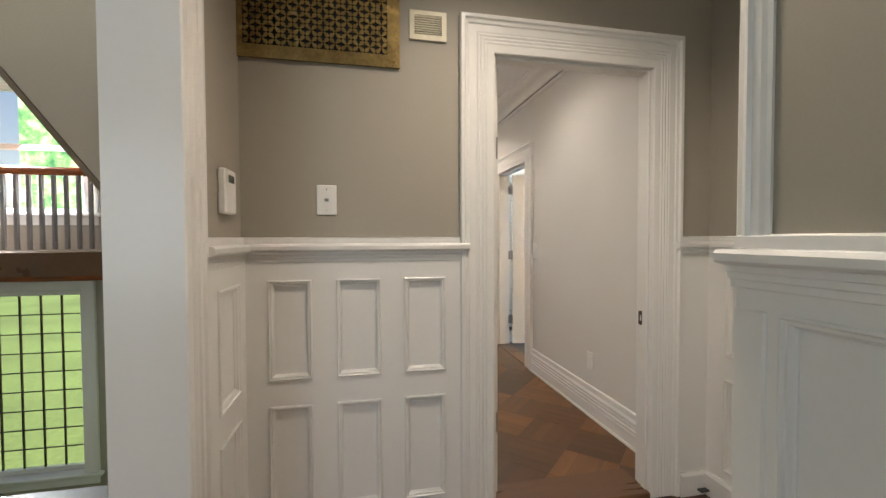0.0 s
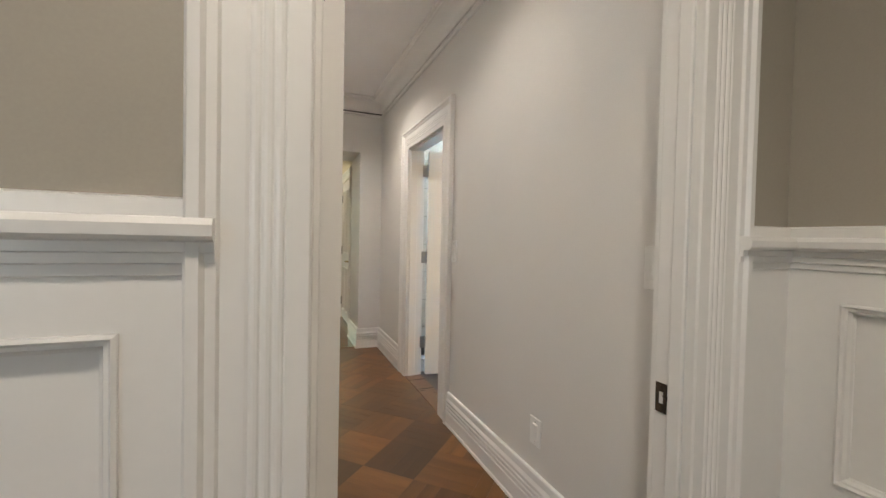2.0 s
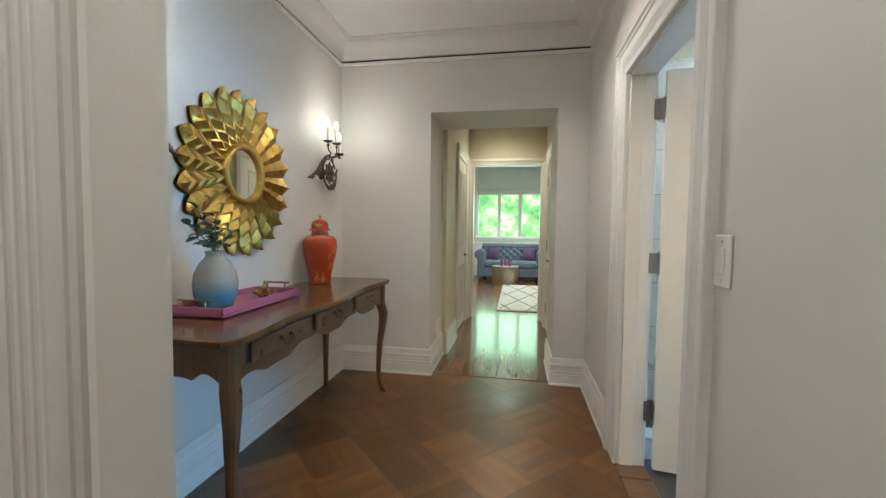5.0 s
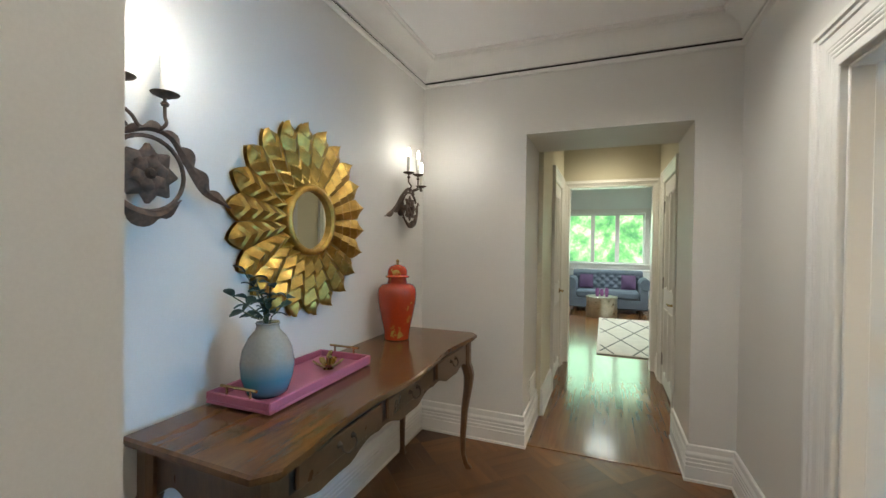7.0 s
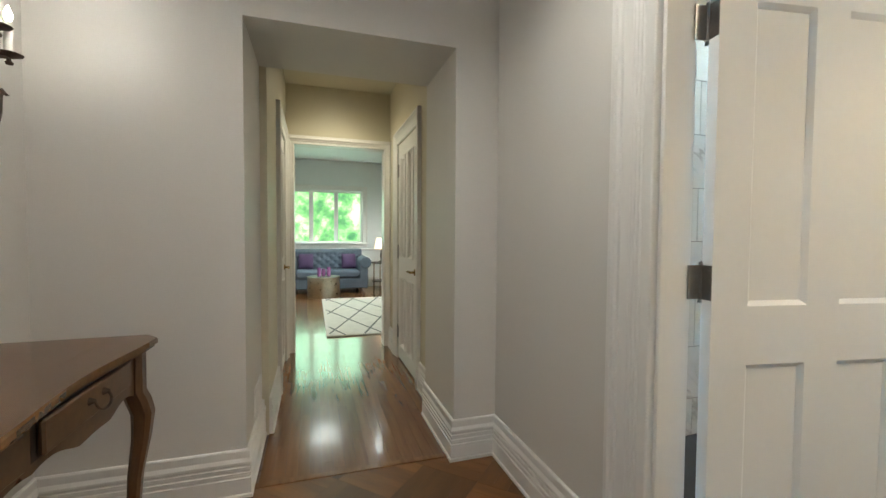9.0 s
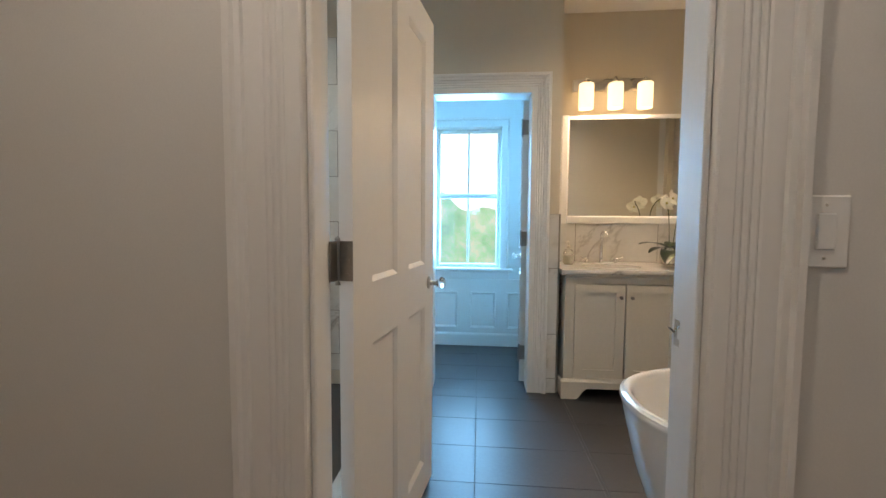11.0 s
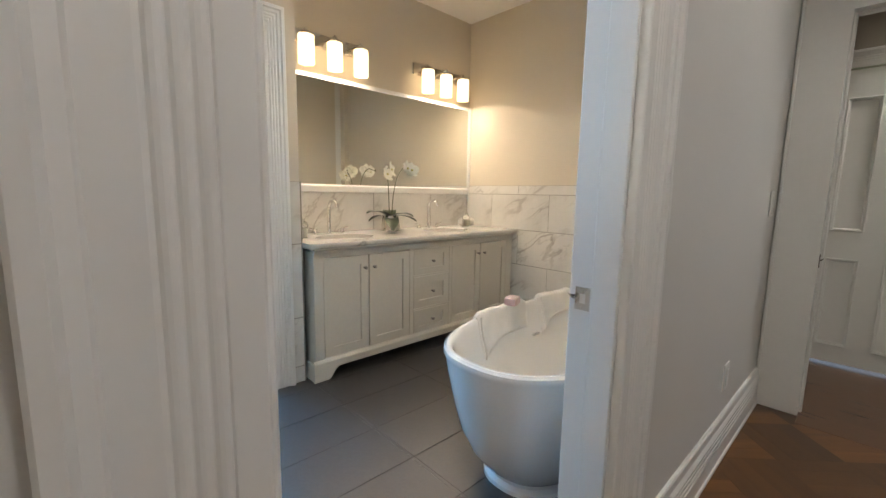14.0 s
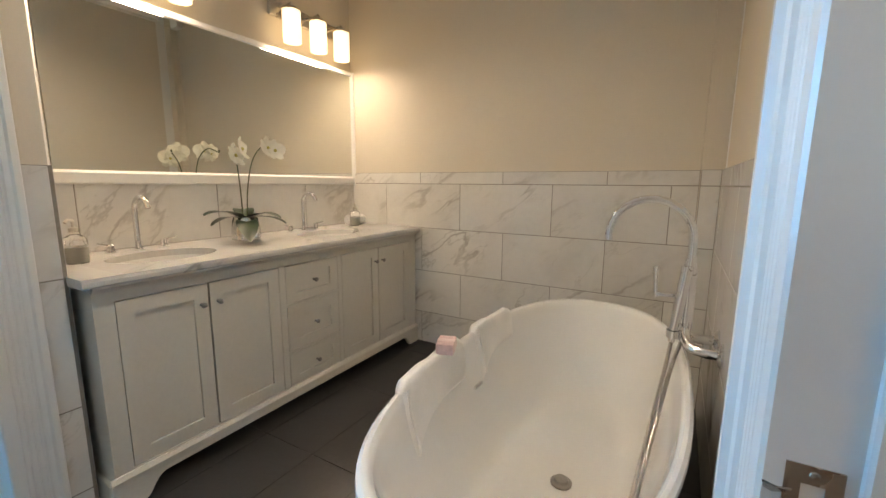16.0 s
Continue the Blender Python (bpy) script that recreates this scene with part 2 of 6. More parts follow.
def marble(name, base, vein, rough):
    m = material(name, base, rough, vary=0.02, scale=2.0, grain=30, bump=0.0, tone=0.03, rough_vary=0.03)
    nt = m.node_tree
    p = nt.nodes["Principled BSDF"]
    src = p.inputs["Base Color"].links[0].from_socket
    vec = next(n for n in nt.nodes if n.type == "VECT_MATH")
    # veins run slantwise down either wall: across them, along them, and a layer of their own on each piece
    axes = []
    for way, k in (((0.62, 0.62, 0.78), 2.6), ((0.78, 0.78, -0.62), 0.85)):
        d = nt.nodes.new("ShaderNodeVectorMath")
        d.operation = "DOT_PRODUCT"
        nt.links.new(vec.outputs[0], d.inputs[0])
        d.inputs[1].default_value = tuple(c * k for c in way)
        axes.append(d)
    flow = nt.nodes.new("ShaderNodeCombineXYZ")
    for k, d in enumerate(axes):
        nt.links.new(d.outputs["Value"], flow.inputs[k])
    for scale, wide, amount, lo in ((0.9, 0.022, 0.85, 0.45), (1.9, 0.014, 0.55, 0.48), (0.6, 0.10, 0.22, 0.40)):
        no = node(nt, "ShaderNodeTexNoise", Scale=scale, Detail=6.0, Roughness=0.55, Distortion=0.35)
        nt.links.new(flow.outputs[0], no.inputs["Vector"])
        off = node(nt, "ShaderNodeMath")
        off.operation = "SUBTRACT"
        off.inputs[1].default_value = 0.5
        nt.links.new(no.outputs["Fac"], off.inputs[0])
        ab = node(nt, "ShaderNodeMath")
        ab.operation = "ABSOLUTE"
        nt.links.new(off.outputs[0], ab.inputs[0])
        line = nt.nodes.new("ShaderNodeMapRange")
        line.interpolation_type = "SMOOTHSTEP"
        line.inputs["From Min"].default_value, line.inputs["From Max"].default_value = 0.0, wide
        line.inputs["To Min"].default_value, line.inputs["To Max"].default_value = amount, 0.0
        nt.links.new(ab.outputs[0], line.inputs["Value"])
        patch = node(nt, "ShaderNodeTexNoise", Scale=2.4, Detail=2.0)
        nt.links.new(vec.outputs[0], patch.inputs["Vector"])
        pr = nt.nodes.new("ShaderNodeMapRange")
        pr.inputs["From Min"].default_value, pr.inputs["From Max"].default_value = lo, lo + 0.2
        nt.links.new(patch.outputs["Fac"], pr.inputs["Value"])
        mu = nt.nodes.new("ShaderNodeMath")
        mu.operation = "MULTIPLY"
        nt.links.new(line.outputs[0], mu.inputs[0])
        nt.links.new(pr.outputs[0], mu.inputs[1])
        mix = nt.nodes.new("ShaderNodeMix")
        mix.data_type = "RGBA"
        nt.links.new(mu.outputs[0], mix.inputs["Factor"])
        nt.links.new(src, mix.inputs[6])
        mix.inputs[7].default_value = (*vein, 1)
        src = mix.outputs[2]
    nt.links.new(src, p.inputs["Base Color"])
    return m


def glass(name, color=(1, 1, 1), rough=0.0):
    m = bpy.data.materials.new(name)
    m.use_nodes = True
    p = m.node_tree.nodes["Principled BSDF"]
    p.inputs["Base Color"].default_value = (*color, 1)
    p.inputs["Roughness"].default_value = rough
    p.inputs["Transmission Weight"].default_value = 1.0
    p.inputs["IOR"].default_value = 1.45
    return m


def pane_glass(name):
    m = bpy.data.materials.new(name)
    m.use_nodes = True
    nt = m.node_tree
    mix = nt.nodes.new("ShaderNodeMixShader")
    tr, gl = nt.nodes.new("ShaderNodeBsdfTransparent"), nt.nodes.new("ShaderNodeBsdfGlossy")
    gl.inputs["Roughness"].default_value = 0.01
    mix.inputs[0].default_value = 0.06
    nt.links.new(tr.outputs[0], mix.inputs[1])
    nt.links.new(gl.outputs[0], mix.inputs[2])
    nt.links.new(mix.outputs[0], nt.nodes["Material Output"].inputs[0])
    return m


def glowing(name, color, strength, base=(0.8, 0.8, 0.8)):
    m = material(name, base, 0.5, vary=0.02, bump=0)
    p = m.node_tree.nodes["Principled BSDF"]
    p.inputs["Emission Color"].default_value = (*color, 1)
    p.inputs["Emission Strength"].default_value = strength
    return m


def mirror_glass(name):
    m = bpy.data.materials.new(name)
    m.use_nodes = True
    p = m.node_tree.nodes["Principled BSDF"]
    p.inputs["Base Color"].default_value = (0.86, 0.88, 0.86, 1)
    p.inputs["Metallic"].default_value, p.inputs["Roughness"].default_value = 1.0, 0.02
    return m


def foliage_backdrop(name, haze=0.0):
    """Distant leaves on a glowing card, sun and shade put into the colours."""
    m = bpy.data.materials.new(name)
    m.use_nodes = True
    nt = m.node_tree
    nt.nodes.remove(nt.nodes["Principled BSDF"])
    co = nt.nodes.new("ShaderNodeTexCoord")
    a = node(nt, "ShaderNodeTexNoise", Scale=0.35, Detail=9.0, Roughness=0.72)
    nt.links.new(co.outputs["Object"], a.inputs["Vector"])
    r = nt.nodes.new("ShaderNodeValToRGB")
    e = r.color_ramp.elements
    # from painted leaf shade up to painted sunlit highlights
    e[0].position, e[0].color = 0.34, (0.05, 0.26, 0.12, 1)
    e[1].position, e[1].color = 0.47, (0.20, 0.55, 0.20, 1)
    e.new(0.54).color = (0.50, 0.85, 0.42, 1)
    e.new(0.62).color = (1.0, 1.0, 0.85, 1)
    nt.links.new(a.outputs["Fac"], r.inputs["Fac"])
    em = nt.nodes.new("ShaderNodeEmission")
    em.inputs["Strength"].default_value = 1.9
    # haze is painted: each leaf colour is blended towards pale cyan
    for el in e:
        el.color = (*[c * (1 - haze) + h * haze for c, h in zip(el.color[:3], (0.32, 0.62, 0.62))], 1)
    nt.links.new(r.outputs[0], em.inputs["Color"])
    nt.links.new(em.outputs[0], nt.nodes["Material Output"].inputs[0])
    return m


PAINT_HALL = material("greige wall paint", (0.70, 0.68, 0.645), 0.55, vary=0.02, scale=1.2, grain=220, bump=0.05)
PAINT_STAIR = material("taupe wall paint", (0.36, 0.325, 0.27), 0.55, vary=0.02, scale=1.2, grain=220, bump=0.05)
PAINT_PASSAGE = material("cream wall paint", (0.66, 0.61, 0.47), 0.5, vary=0.02, scale=1.2, grain=220, bump=0.05)
PAINT_BATH = material("beige wall paint", (0.66, 0.59, 0.48), 0.55, vary=0.02, scale=1.2, grain=220, bump=0.05)
PAINT_LIVING = material("pale blue wall paint", (0.80, 0.83, 0.82), 0.5, vary=0.02, scale=1.2, grain=220, bump=0.05)
WHITE = material("white ceiling paint", (0.87, 0.865, 0.86), 0.7, vary=0.015, scale=1.0, grain=200, bump=0.05)
TRIM = material("white gloss paint", (0.80, 0.785, 0.755), 0.32, vary=0.008, scale=2, grain=50, bump=0.03, coat=0.1, rough_vary=0.03)
DOOR_PAINT = material("white door paint", (0.80, 0.785, 0.755), 0.38, vary=0.008, scale=2, grain=40, bump=0.05, rough_vary=0.04)
# near-black colour that puts shade into gaps, ducts and recesses
GAP_SHADE = material("near-black gap shade", (0.03, 0.028, 0.025), 0.9)
PARQUET = material("parquet oak", (0.142, 0.060, 0.017), 0.31, vary=0.06, scale=2.4, grain=30, bump=0.006, stretch=(5, 0.5, 1), tone=0.5, tone2=0.22, second=(0.078, 0.032, 0.0095), coat=0.1, rough_vary=0.04)
STRIP = material("strip oak", (0.21, 0.095, 0.034), 0.20, vary=0.06, scale=4, grain=55, bump=0.012, stretch=(9, 0.7, 1), tone=0.13, tone2=0.10, second=(0.145, 0.06, 0.02), coat=0.3)
DARK_OAK = material("dark stained floor", (0.12, 0.055, 0.024), 0.3, vary=0.1, scale=4, grain=50, bump=0.08, stretch=(1, 9, 1), tone=0.15, coat=0.2)
SLATE = material("charcoal floor tile", (0.052, 0.048, 0.047), 0.36, vary=0.06, scale=4, grain=70, bump=0.18, tone=0.06, rough_vary=0.03)
GROUT_DARK = material("dark grout", (0.032, 0.030, 0.028), 0.9, vary=0.1)
GROUT_SLATE = material("charcoal grout", (0.046, 0.043, 0.041), 0.7, vary=0.1)
GROUT = material("grey grout", (0.30, 0.275, 0.235), 0.9, vary=0.08)
MARBLE = marble("white marble tile", (0.72, 0.70, 0.66), (0.40, 0.37, 0.33), 0.22)
COUNTER = marble("marble counter", (0.66, 0.64, 0.61), (0.30, 0.29, 0.275), 0.16)
NICKEL = material("brushed nickel", (0.62, 0.58, 0.52), 0.28, 1.0, vary=0.04, grain=150, bump=0.03)
CHROME = material("chrome", (0.80, 0.80, 0.80), 0.06, 1.0, vary=0.01, bump=0, rough_vary=0.02)
STEEL = material("satin steel hinge", (0.36, 0.34, 0.32), 0.35, 1.0, vary=0.05, grain=100, bump=0.05)
BRASS = material("aged brass", (0.55, 0.39, 0.16), 0.25, 1.0, vary=0.12, scale=20, bump=0.05, second=(0.36, 0.25, 0.11))
OLD_IRON = material("dark bronze", (0.055, 0.042, 0.032), 0.5, 0.7, vary=0.2, scale=25, bump=0.2, second=(0.12, 0.085, 0.06))
PLASTIC = material("white plastic", (0.80, 0.79, 0.76), 0.35, vary=0.01, bump=0.0)
PANE = pane_glass("window glass")
BULB = glowing("lit bulb", (1.0, 0.93, 0.82), 20)
DOWN = glowing("lit downlight lens", (1.0, 0.92, 0.80), 25)
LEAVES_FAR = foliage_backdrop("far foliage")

# ---- structure ----
CEIL = 2.67


def wall(name, axis, a0, a1, t0, t1, z0, z1, holes, mats, label):
    """A wall along x or y, from t0 to t1 thick, with holes (u0, u1, z0, z1). mats: the side at t0, the side at t1, the reveals."""
    b = Build()

    def block(u0, u1, w0, w1):
        if u1 - u0 < 1e-4 or w1 - w0 < 1e-4:
            return
        lo, hi = ((u0, t0, w0), (u1, t1, w1)) if axis == "x" else ((t0, u0, w0), (t1, u1, w1))
        n = len(b.f)
        b.box(lo, hi)
        near, far = (2, 3) if axis == "x" else (0, 1)
        for k in range(6):
            b.m[n + k] = 0 if k == near else 1 if k == far else 2
    edges = sorted({a0, a1, *[h[0] for h in holes], *[h[1] for h in holes]})
    for u0, u1 in zip(edges, edges[1:]):
        hs = sorted((h[2], h[3]) for h in holes if h[0] <= u0 + 1e-6 and h[1] >= u1 - 1e-6)
        w = z0
        for h0, h1 in hs:
            block(u0, u1, w, h0)
            w = h1
        block(u0, u1, w, z1)
    return solid(name, b, mats, label, "wall", kind="structure")


wall("wall_stair_corner", "x", 1.545, 1.6415, 1.952, 1.957, -0.1, 2.9, [], [PAINT_STAIR, PAINT_BATH, PAINT_BATH], "narrow wall end")
wall("wall_stair_hall", "x", -0.70, 1.545, 1.952, 2.035, -0.1, 2.9, [(0.523, 1.31, -0.1, 2.03)], [PAINT_STAIR, PAINT_HALL, TRIM], "taupe painted wall with white wainscot below")
wall("wall_west", "y", 2.035, 5.745, -0.60, -0.456, -0.05, 2.9, [], [PAINT_HALL] * 3, "smooth greige painted hallway wall")
wall("wall_closet_side", "y", 2.035, 3.333, 0.12, 0.22, -0.05, 2.9, [(2.27, 2.985, -0.05, 1.985)], [PAINT_HALL, PAINT_HALL, TRIM], "greige painted wall of a hall closet")
wall("wall_closet_north", "x", -0.456, 0.12, 3.233, 3.333, -0.05, 2.9, [], [PAINT_HALL] * 3, "greige painted end wall of a hall closet")
wall("wall_bath_west", "y", 2.035, 3.80, 1.505, 1.545, -0.05, 2.9, [], [PAINT_HALL, PAINT_BATH, PAINT_BATH], "smooth greige painted hallway wall")
wall("wall_east", "y", 3.80, 5.745, 1.505, 1.625, -0.05, 2.9, [(3.90, 4.70, -0.05, 1.955)], [PAINT_HALL, PAINT_BATH, TRIM], "smooth greige painted hallway wall with bathroom door")
wall("wall_north", "x", -0.60, 1.625, 5.745, 6.31, -0.05, 2.9, [(0.297, 1.272, -0.05, 2.103)], [PAINT_HALL, PAINT_PASSAGE, PAINT_HALL], "thick greige wall with a plain cased opening")
wall("wall_passage_west", "y", 6.31, 8.0, 0.19, 0.335, -0.05, 2.8, [(7.02, 7.74, -0.05, 2.0)], [PAINT_PASSAGE] * 3, "cream painted passage wall")
wall("wall_passage_east", "y", 6.31, 8.0, 1.345, 1.47, -0.05, 2.8, [(6.83, 7.57, -0.05, 2.0)], [PAINT_PASSAGE] * 3, "cream painted passage wall")
wall("wall_passage_end", "x", -2.6, 4.1, 8.0, 8.12, -0.05, 2.9, [(0.41, 1.278, -0.05, 2.03)], [PAINT_PASSAGE, PAINT_LIVING, TRIM], "cream painted wall with cased doorway")
wall("wall_living_window", "x", -2.6, 4.1, 13.0, 13.16, -0.05, 2.9, [(-0.02, 1.62, 0.97, 2.10)], [PAINT_LIVING, PAINT_LIVING, TRIM], "pale wall with a wide triple window")
wall("wall_living_west", "y", 8.12, 13.0, -2.6, -2.48, -0.05, 2.9, [], [PAINT_LIVING] * 3, "pale living room wall")
wall("wall_living_east", "y", 8.12, 13.0, 3.98, 4.1, -0.05, 2.9, [], [PAINT_LIVING] * 3, "pale living room wall")
# stair hall
wall("wall_stair_west", "y", -1.6, 1.952, -0.685, -0.51, -0.1, 2.9, [(-0.9, 1.40, -0.1, 2.45)], [PAINT_STAIR, PAINT_STAIR, TRIM], "taupe wall with a wide opening to the stairs")
wall("wall_stair_east", "y", 0.872, 1.8915, 1.64, 1.76, -0.1, 2.9, [], [PAINT_STAIR, PAINT_STAIR, PAINT_BATH], "taupe wall with white wainscot below")
wall("wall_stair_partition", "y", -1.6, 0.77, 0.668, 0.77, -0.1, 2.9, [], [PAINT_STAIR] * 3, "taupe partition with white wainscot below")
wall("wall_closet_front", "x", 0.668, 1.76, 0.77, 0.872, -0.1, 2.9, [(0.775, 1.48, -0.1, 2.02)], [PAINT_STAIR] * 3, "taupe wall round a white closet door")
wall("wall_stair_back", "x", -3.6, 0.77, -1.72, -1.6, -1.6, 2.9, [(-2.45, -1.35, 0.7, 2.1)], [PAINT_STAIR, PAINT_STAIR, TRIM], "plain taupe wall with an assumed sash window")
wall("wall_stairwell_north", "x", -3.6, -0.60, 4.2, 4.34, -1.6, 4.6, [(-3.2, -2.36, -0.75, 0.80), (-3.2, -2.32, 1.45, 2.50)], [PAINT_STAIR, PAINT_STAIR, TRIM], "stairwell wall with two windows")
wall("wall_stairwell_west", "y", -1.6, 4.34, -3.72, -3.6, -1.6, 4.6, [], [PAINT_STAIR] * 3, "stairwell wall")
# bathroom
wall("wall_bath_corner", "y", 1.8915, 1.9525, 1.64, 1.642, -0.1, 2.9, [], [PAINT_STAIR, PAINT_BATH, PAINT_BATH], "narrow wall end")
wall("wall_bath_south", "x", 1.76, 4.04, 1.777, 1.892, -0.1, 2.9, [], [PAINT_BATH, PAINT_BATH, PAINT_STAIR], "beige wall above marble tile")
wall("wall_bath_vanity", "y", 1.892, 3.82, 3.92, 4.04, -0.05, 2.9, [], [PAINT_BATH] * 3, "beige wall above the vanity")
wall("wall_niche", "x", 3.41, 4.45, 3.82, 3.868, -0.05, 2.9, [], [PAINT_BATH, PAINT_LIVING, PAINT_BATH], "short beige return wall")
wall("wall_dressing", "y", 3.868, 5.6, 3.41, 3.53, -0.05, 2.9, [(4.012, 4.645, -0.05, 1.972)], [PAINT_BATH, PAINT_LIVING, TRIM], "beige wall with a doorway to the dressing room")
wall("wall_dressing_window", "y", 3.82, 5.6, 4.45, 4.62, -0.05, 2.9, [(4.15, 4.74, 0.72, 2.0)], [PAINT_LIVING, PAINT_LIVING, TRIM], "pale wall with a tall sash window")
wall("wall_bath_north", "x", 1.625, 4.62, 5.6, 5.72, -0.05, 2.9, [], [PAINT_BATH] * 3, "beige wall behind the shower")
wall("wall_passage_side", "y", 5.745, 5.9, 1.625, 1.7, -0.05, 2.9, [], [PAINT_HALL] * 3, "plain wall end")


def slab(name, lo, hi, mat, label, category):
    return solid(name, Build().box(lo, hi), mat, label, category, kind="structure")


slab("floor_hall", (-0.6, 2.035, -0.12), (1.625, 5.80, -0.008), GROUT_DARK, "brown oak parquet floor in woven diagonal squares", "floor")
slab("floor_stair_hall", (-0.685, -1.6, -0.15), (1.76, 2.035, -0.034), DARK_OAK, "dark brown boarded floor", "floor")
slab("floor_passage", (0.0, 5.80, -0.12), (1.6, 8.12, -0.006), DARK_OAK, "glossy brown strip oak floor", "floor")
slab("floor_living", (-2.6, 8.12, -0.12), (4.1, 13.16, -0.006), DARK_OAK, "glossy brown strip oak floor", "floor")
slab("floor_bath", (1.6255, 1.777, -0.12), (4.62, 5.72, -0.008), GROUT_SLATE, "charcoal grey tiled bathroom floor", "floor")
slab("floor_stairwell", (-3.72, -1.72, -1.75), (-0.685, 4.34, -1.6), DARK_OAK, "dark stairwell floor", "floor")
slab("ceiling_hall", (-0.6, 2.035, CEIL), (1.625, 6.0, CEIL + 0.12), WHITE, "smooth white hallway ceiling", "ceiling")
slab("ceiling_stair_hall", (-0.7, -1.72, 2.62), (1.76, 1.952, 2.74), WHITE, "white ceiling", "ceiling")
slab("ceiling_stairwell", (-3.72, -1.72, 4.6), (-0.6, 4.34, 4.72), WHITE, "white stairwell ceiling", "ceiling")
slab("ceiling_passage", (0.0, 6.31, 2.60), (1.6, 8.0, 2.72), PAINT_PASSAGE, "cream passage ceiling", "ceiling")
slab("ceiling_living", (-2.6, 8.12, 2.75), (4.1, 13.16, 2.87), WHITE, "white living room ceiling with downlights", "ceiling")
slab("ceiling_bath", (1.625, 1.777, 2.71), (3.97, 5.72, 2.83), WHITE, "warm white bathroom ceiling", "ceiling")
slab("ceiling_dressing", (3.53, 3.868, 2.60), (4.62, 5.72, 2.705), WHITE, "white dressing room ceiling", "ceiling")

# outdoors
solid("ground", Build().box((-400, -400, -3.2), (400, 400, -3.0)), material("lawn", (0.22, 0.33, 0.11), 0.9, vary=0.2, scale=0.3, grain=8), "green lawn", "ground", kind="structure")
solid("backdrop", Build().sheet(lambda u, v: (-45 + 90 * u, 66, -3 + 34 * v), 1, 1), LEAVES_FAR, "glowing distant green foliage with sunlight put into its colour", "backdrop", kind="structure")
solid("backdrop", Build().sheet(lambda u, v: (90, -90 + 180 * u, -3 + 70 * v), 1, 1), glowing("bright hazy sky", (0.58, 0.84, 1.0), 2.8), "bright hazy sky", "backdrop", kind="structure")
solid("backdrop", Build().sheet(lambda u, v: (26, -30 + 70 * u, -3 + (5.6 + 0.5 * math.sin(u * 60) + 0.7 * math.sin(u * 23 + 1) + 0.22 * math.sin(u * 171)) * v), 160, 1), foliage_backdrop("far foliage with painted haze", 0.55), "glowing distant tree tops against the sky, haze put into their colour", "backdrop", kind="structure")

# ---- trim ----
def fluted(w):
    """A casing's profile: a flat at the opening, fine reeds, a flat, a stepped back band."""
    p = [(0, 0), (0, 0.012), (0.004, 0.016), (0.034, 0.016)]
    for k in range(3):
        a = 0.036 + 0.0155 * k
        p += [(a, 0.0138), (a + 0.003, 0.0166), (a + 0.007, 0.0178), (a + 0.011, 0.0166), (a + 0.0140, 0.0138)]
    return p + [(0.086, 0.016), (w - 0.040, 0.016), (w - 0.036, 0.022), (w - 0.024, 0.024), (w - 0.018, 0.032), (w - 0.004, 0.032), (w, 0.027), (w, 0)]


def casing(axis, face, sgn, u0, u1, ztop, w=0.15, z0=0.0, head=True, sides=(True, True), label="white painted fluted door casing"):
    pt = (lambda u, z: (u, face, z)) if axis == "x" else (lambda u, z: (face, u, z))
    du = (1, 0, 0) if axis == "x" else (0, 1, 0)
    up = (0, sgn, 0) if axis == "x" else (sgn, 0, 0)
    neg = tuple(-c for c in du)
    b = Build()
    if sides[0]:
        b.mould(fluted(w), pt(u0, z0), pt(u0, ztop), neg, up, 0, 1)
    if sides[1]:
        b.mould(fluted(w), pt(u1, z0), pt(u1, ztop), du, up, 0, 1)
    if head:
        b.mould(fluted(w), pt(u0, ztop), pt(u1, ztop), (0, 0, 1), up, 1, 1)
    return solid("trim", b, TRIM, label, "door casing", kind="structure")


casing("x", 1.952, -1, 0.523, 1.31, 2.03, 0.155, -0.03)
casing("y", 1.505, -1, 3.90, 4.70, 1.955, 0.16)
casing("y", 1.625, 1, 3.90, 4.70, 1.955, 0.12)
casing("y", 0.22, 1, 2.27, 2.985, 1.985, 0.155)
casing("y", 3.41, -1, 4.012, 4.645, 1.972, 0.125)
casing("y", 3.53, 1, 4.012, 4.645, 1.972, 0.10)
casing("x", 8.0, -1, 0.41, 1.278, 2.03, 0.066)
casing("x", 8.12, 1, 0.41, 1.278, 2.03, 0.11)
casing("y", 0.335, 1, 7.02, 7.74, 2.0, 0.11)
casing("y", 1.345, -1, 6.83, 7.57, 2.0, 0.11)
casing("x", 0.872, 1, 0.775, 1.48, 2.02, 0.11, -0.03)
casing("y", -0.51, 1, -0.9, 1.40, 2.45, 0.11, -0.03, label="white painted casing of the stair opening")

BASE = [(0, 0), (0.026, 0), (0.026, 0.012), (0.020, 0.016), (0.020, 0.078), (0.015, 0.081), (0.015, 0.086), (0.020, 0.089), (0.020, 0.101), (0.015, 0.104), (0.015, 0.109), (0.020, 0.112),
        (0.020, 0.123), (0.015, 0.126), (0.015, 0.131), (0.022, 0.136), (0.022, 0.146), (0.014, 0.160), (0.014, 0.188), (0.010, 0.193), (0, 0.193)]
BASE = [(o, u * 1.09) for o, u in BASE]


def baseboard(p0, p1, out, m0=0.0, m1=0.0, prof=BASE, name="baseboard", label="tall white grooved baseboard", z=0.0):
    b = Build().mould(prof, (*p0, z), (*p1, z), (*out, 0), (0, 0, 1), m0, m1)
    return solid(name, b, TRIM, label, "baseboard" if name == "baseboard" else "moulding", kind="structure")


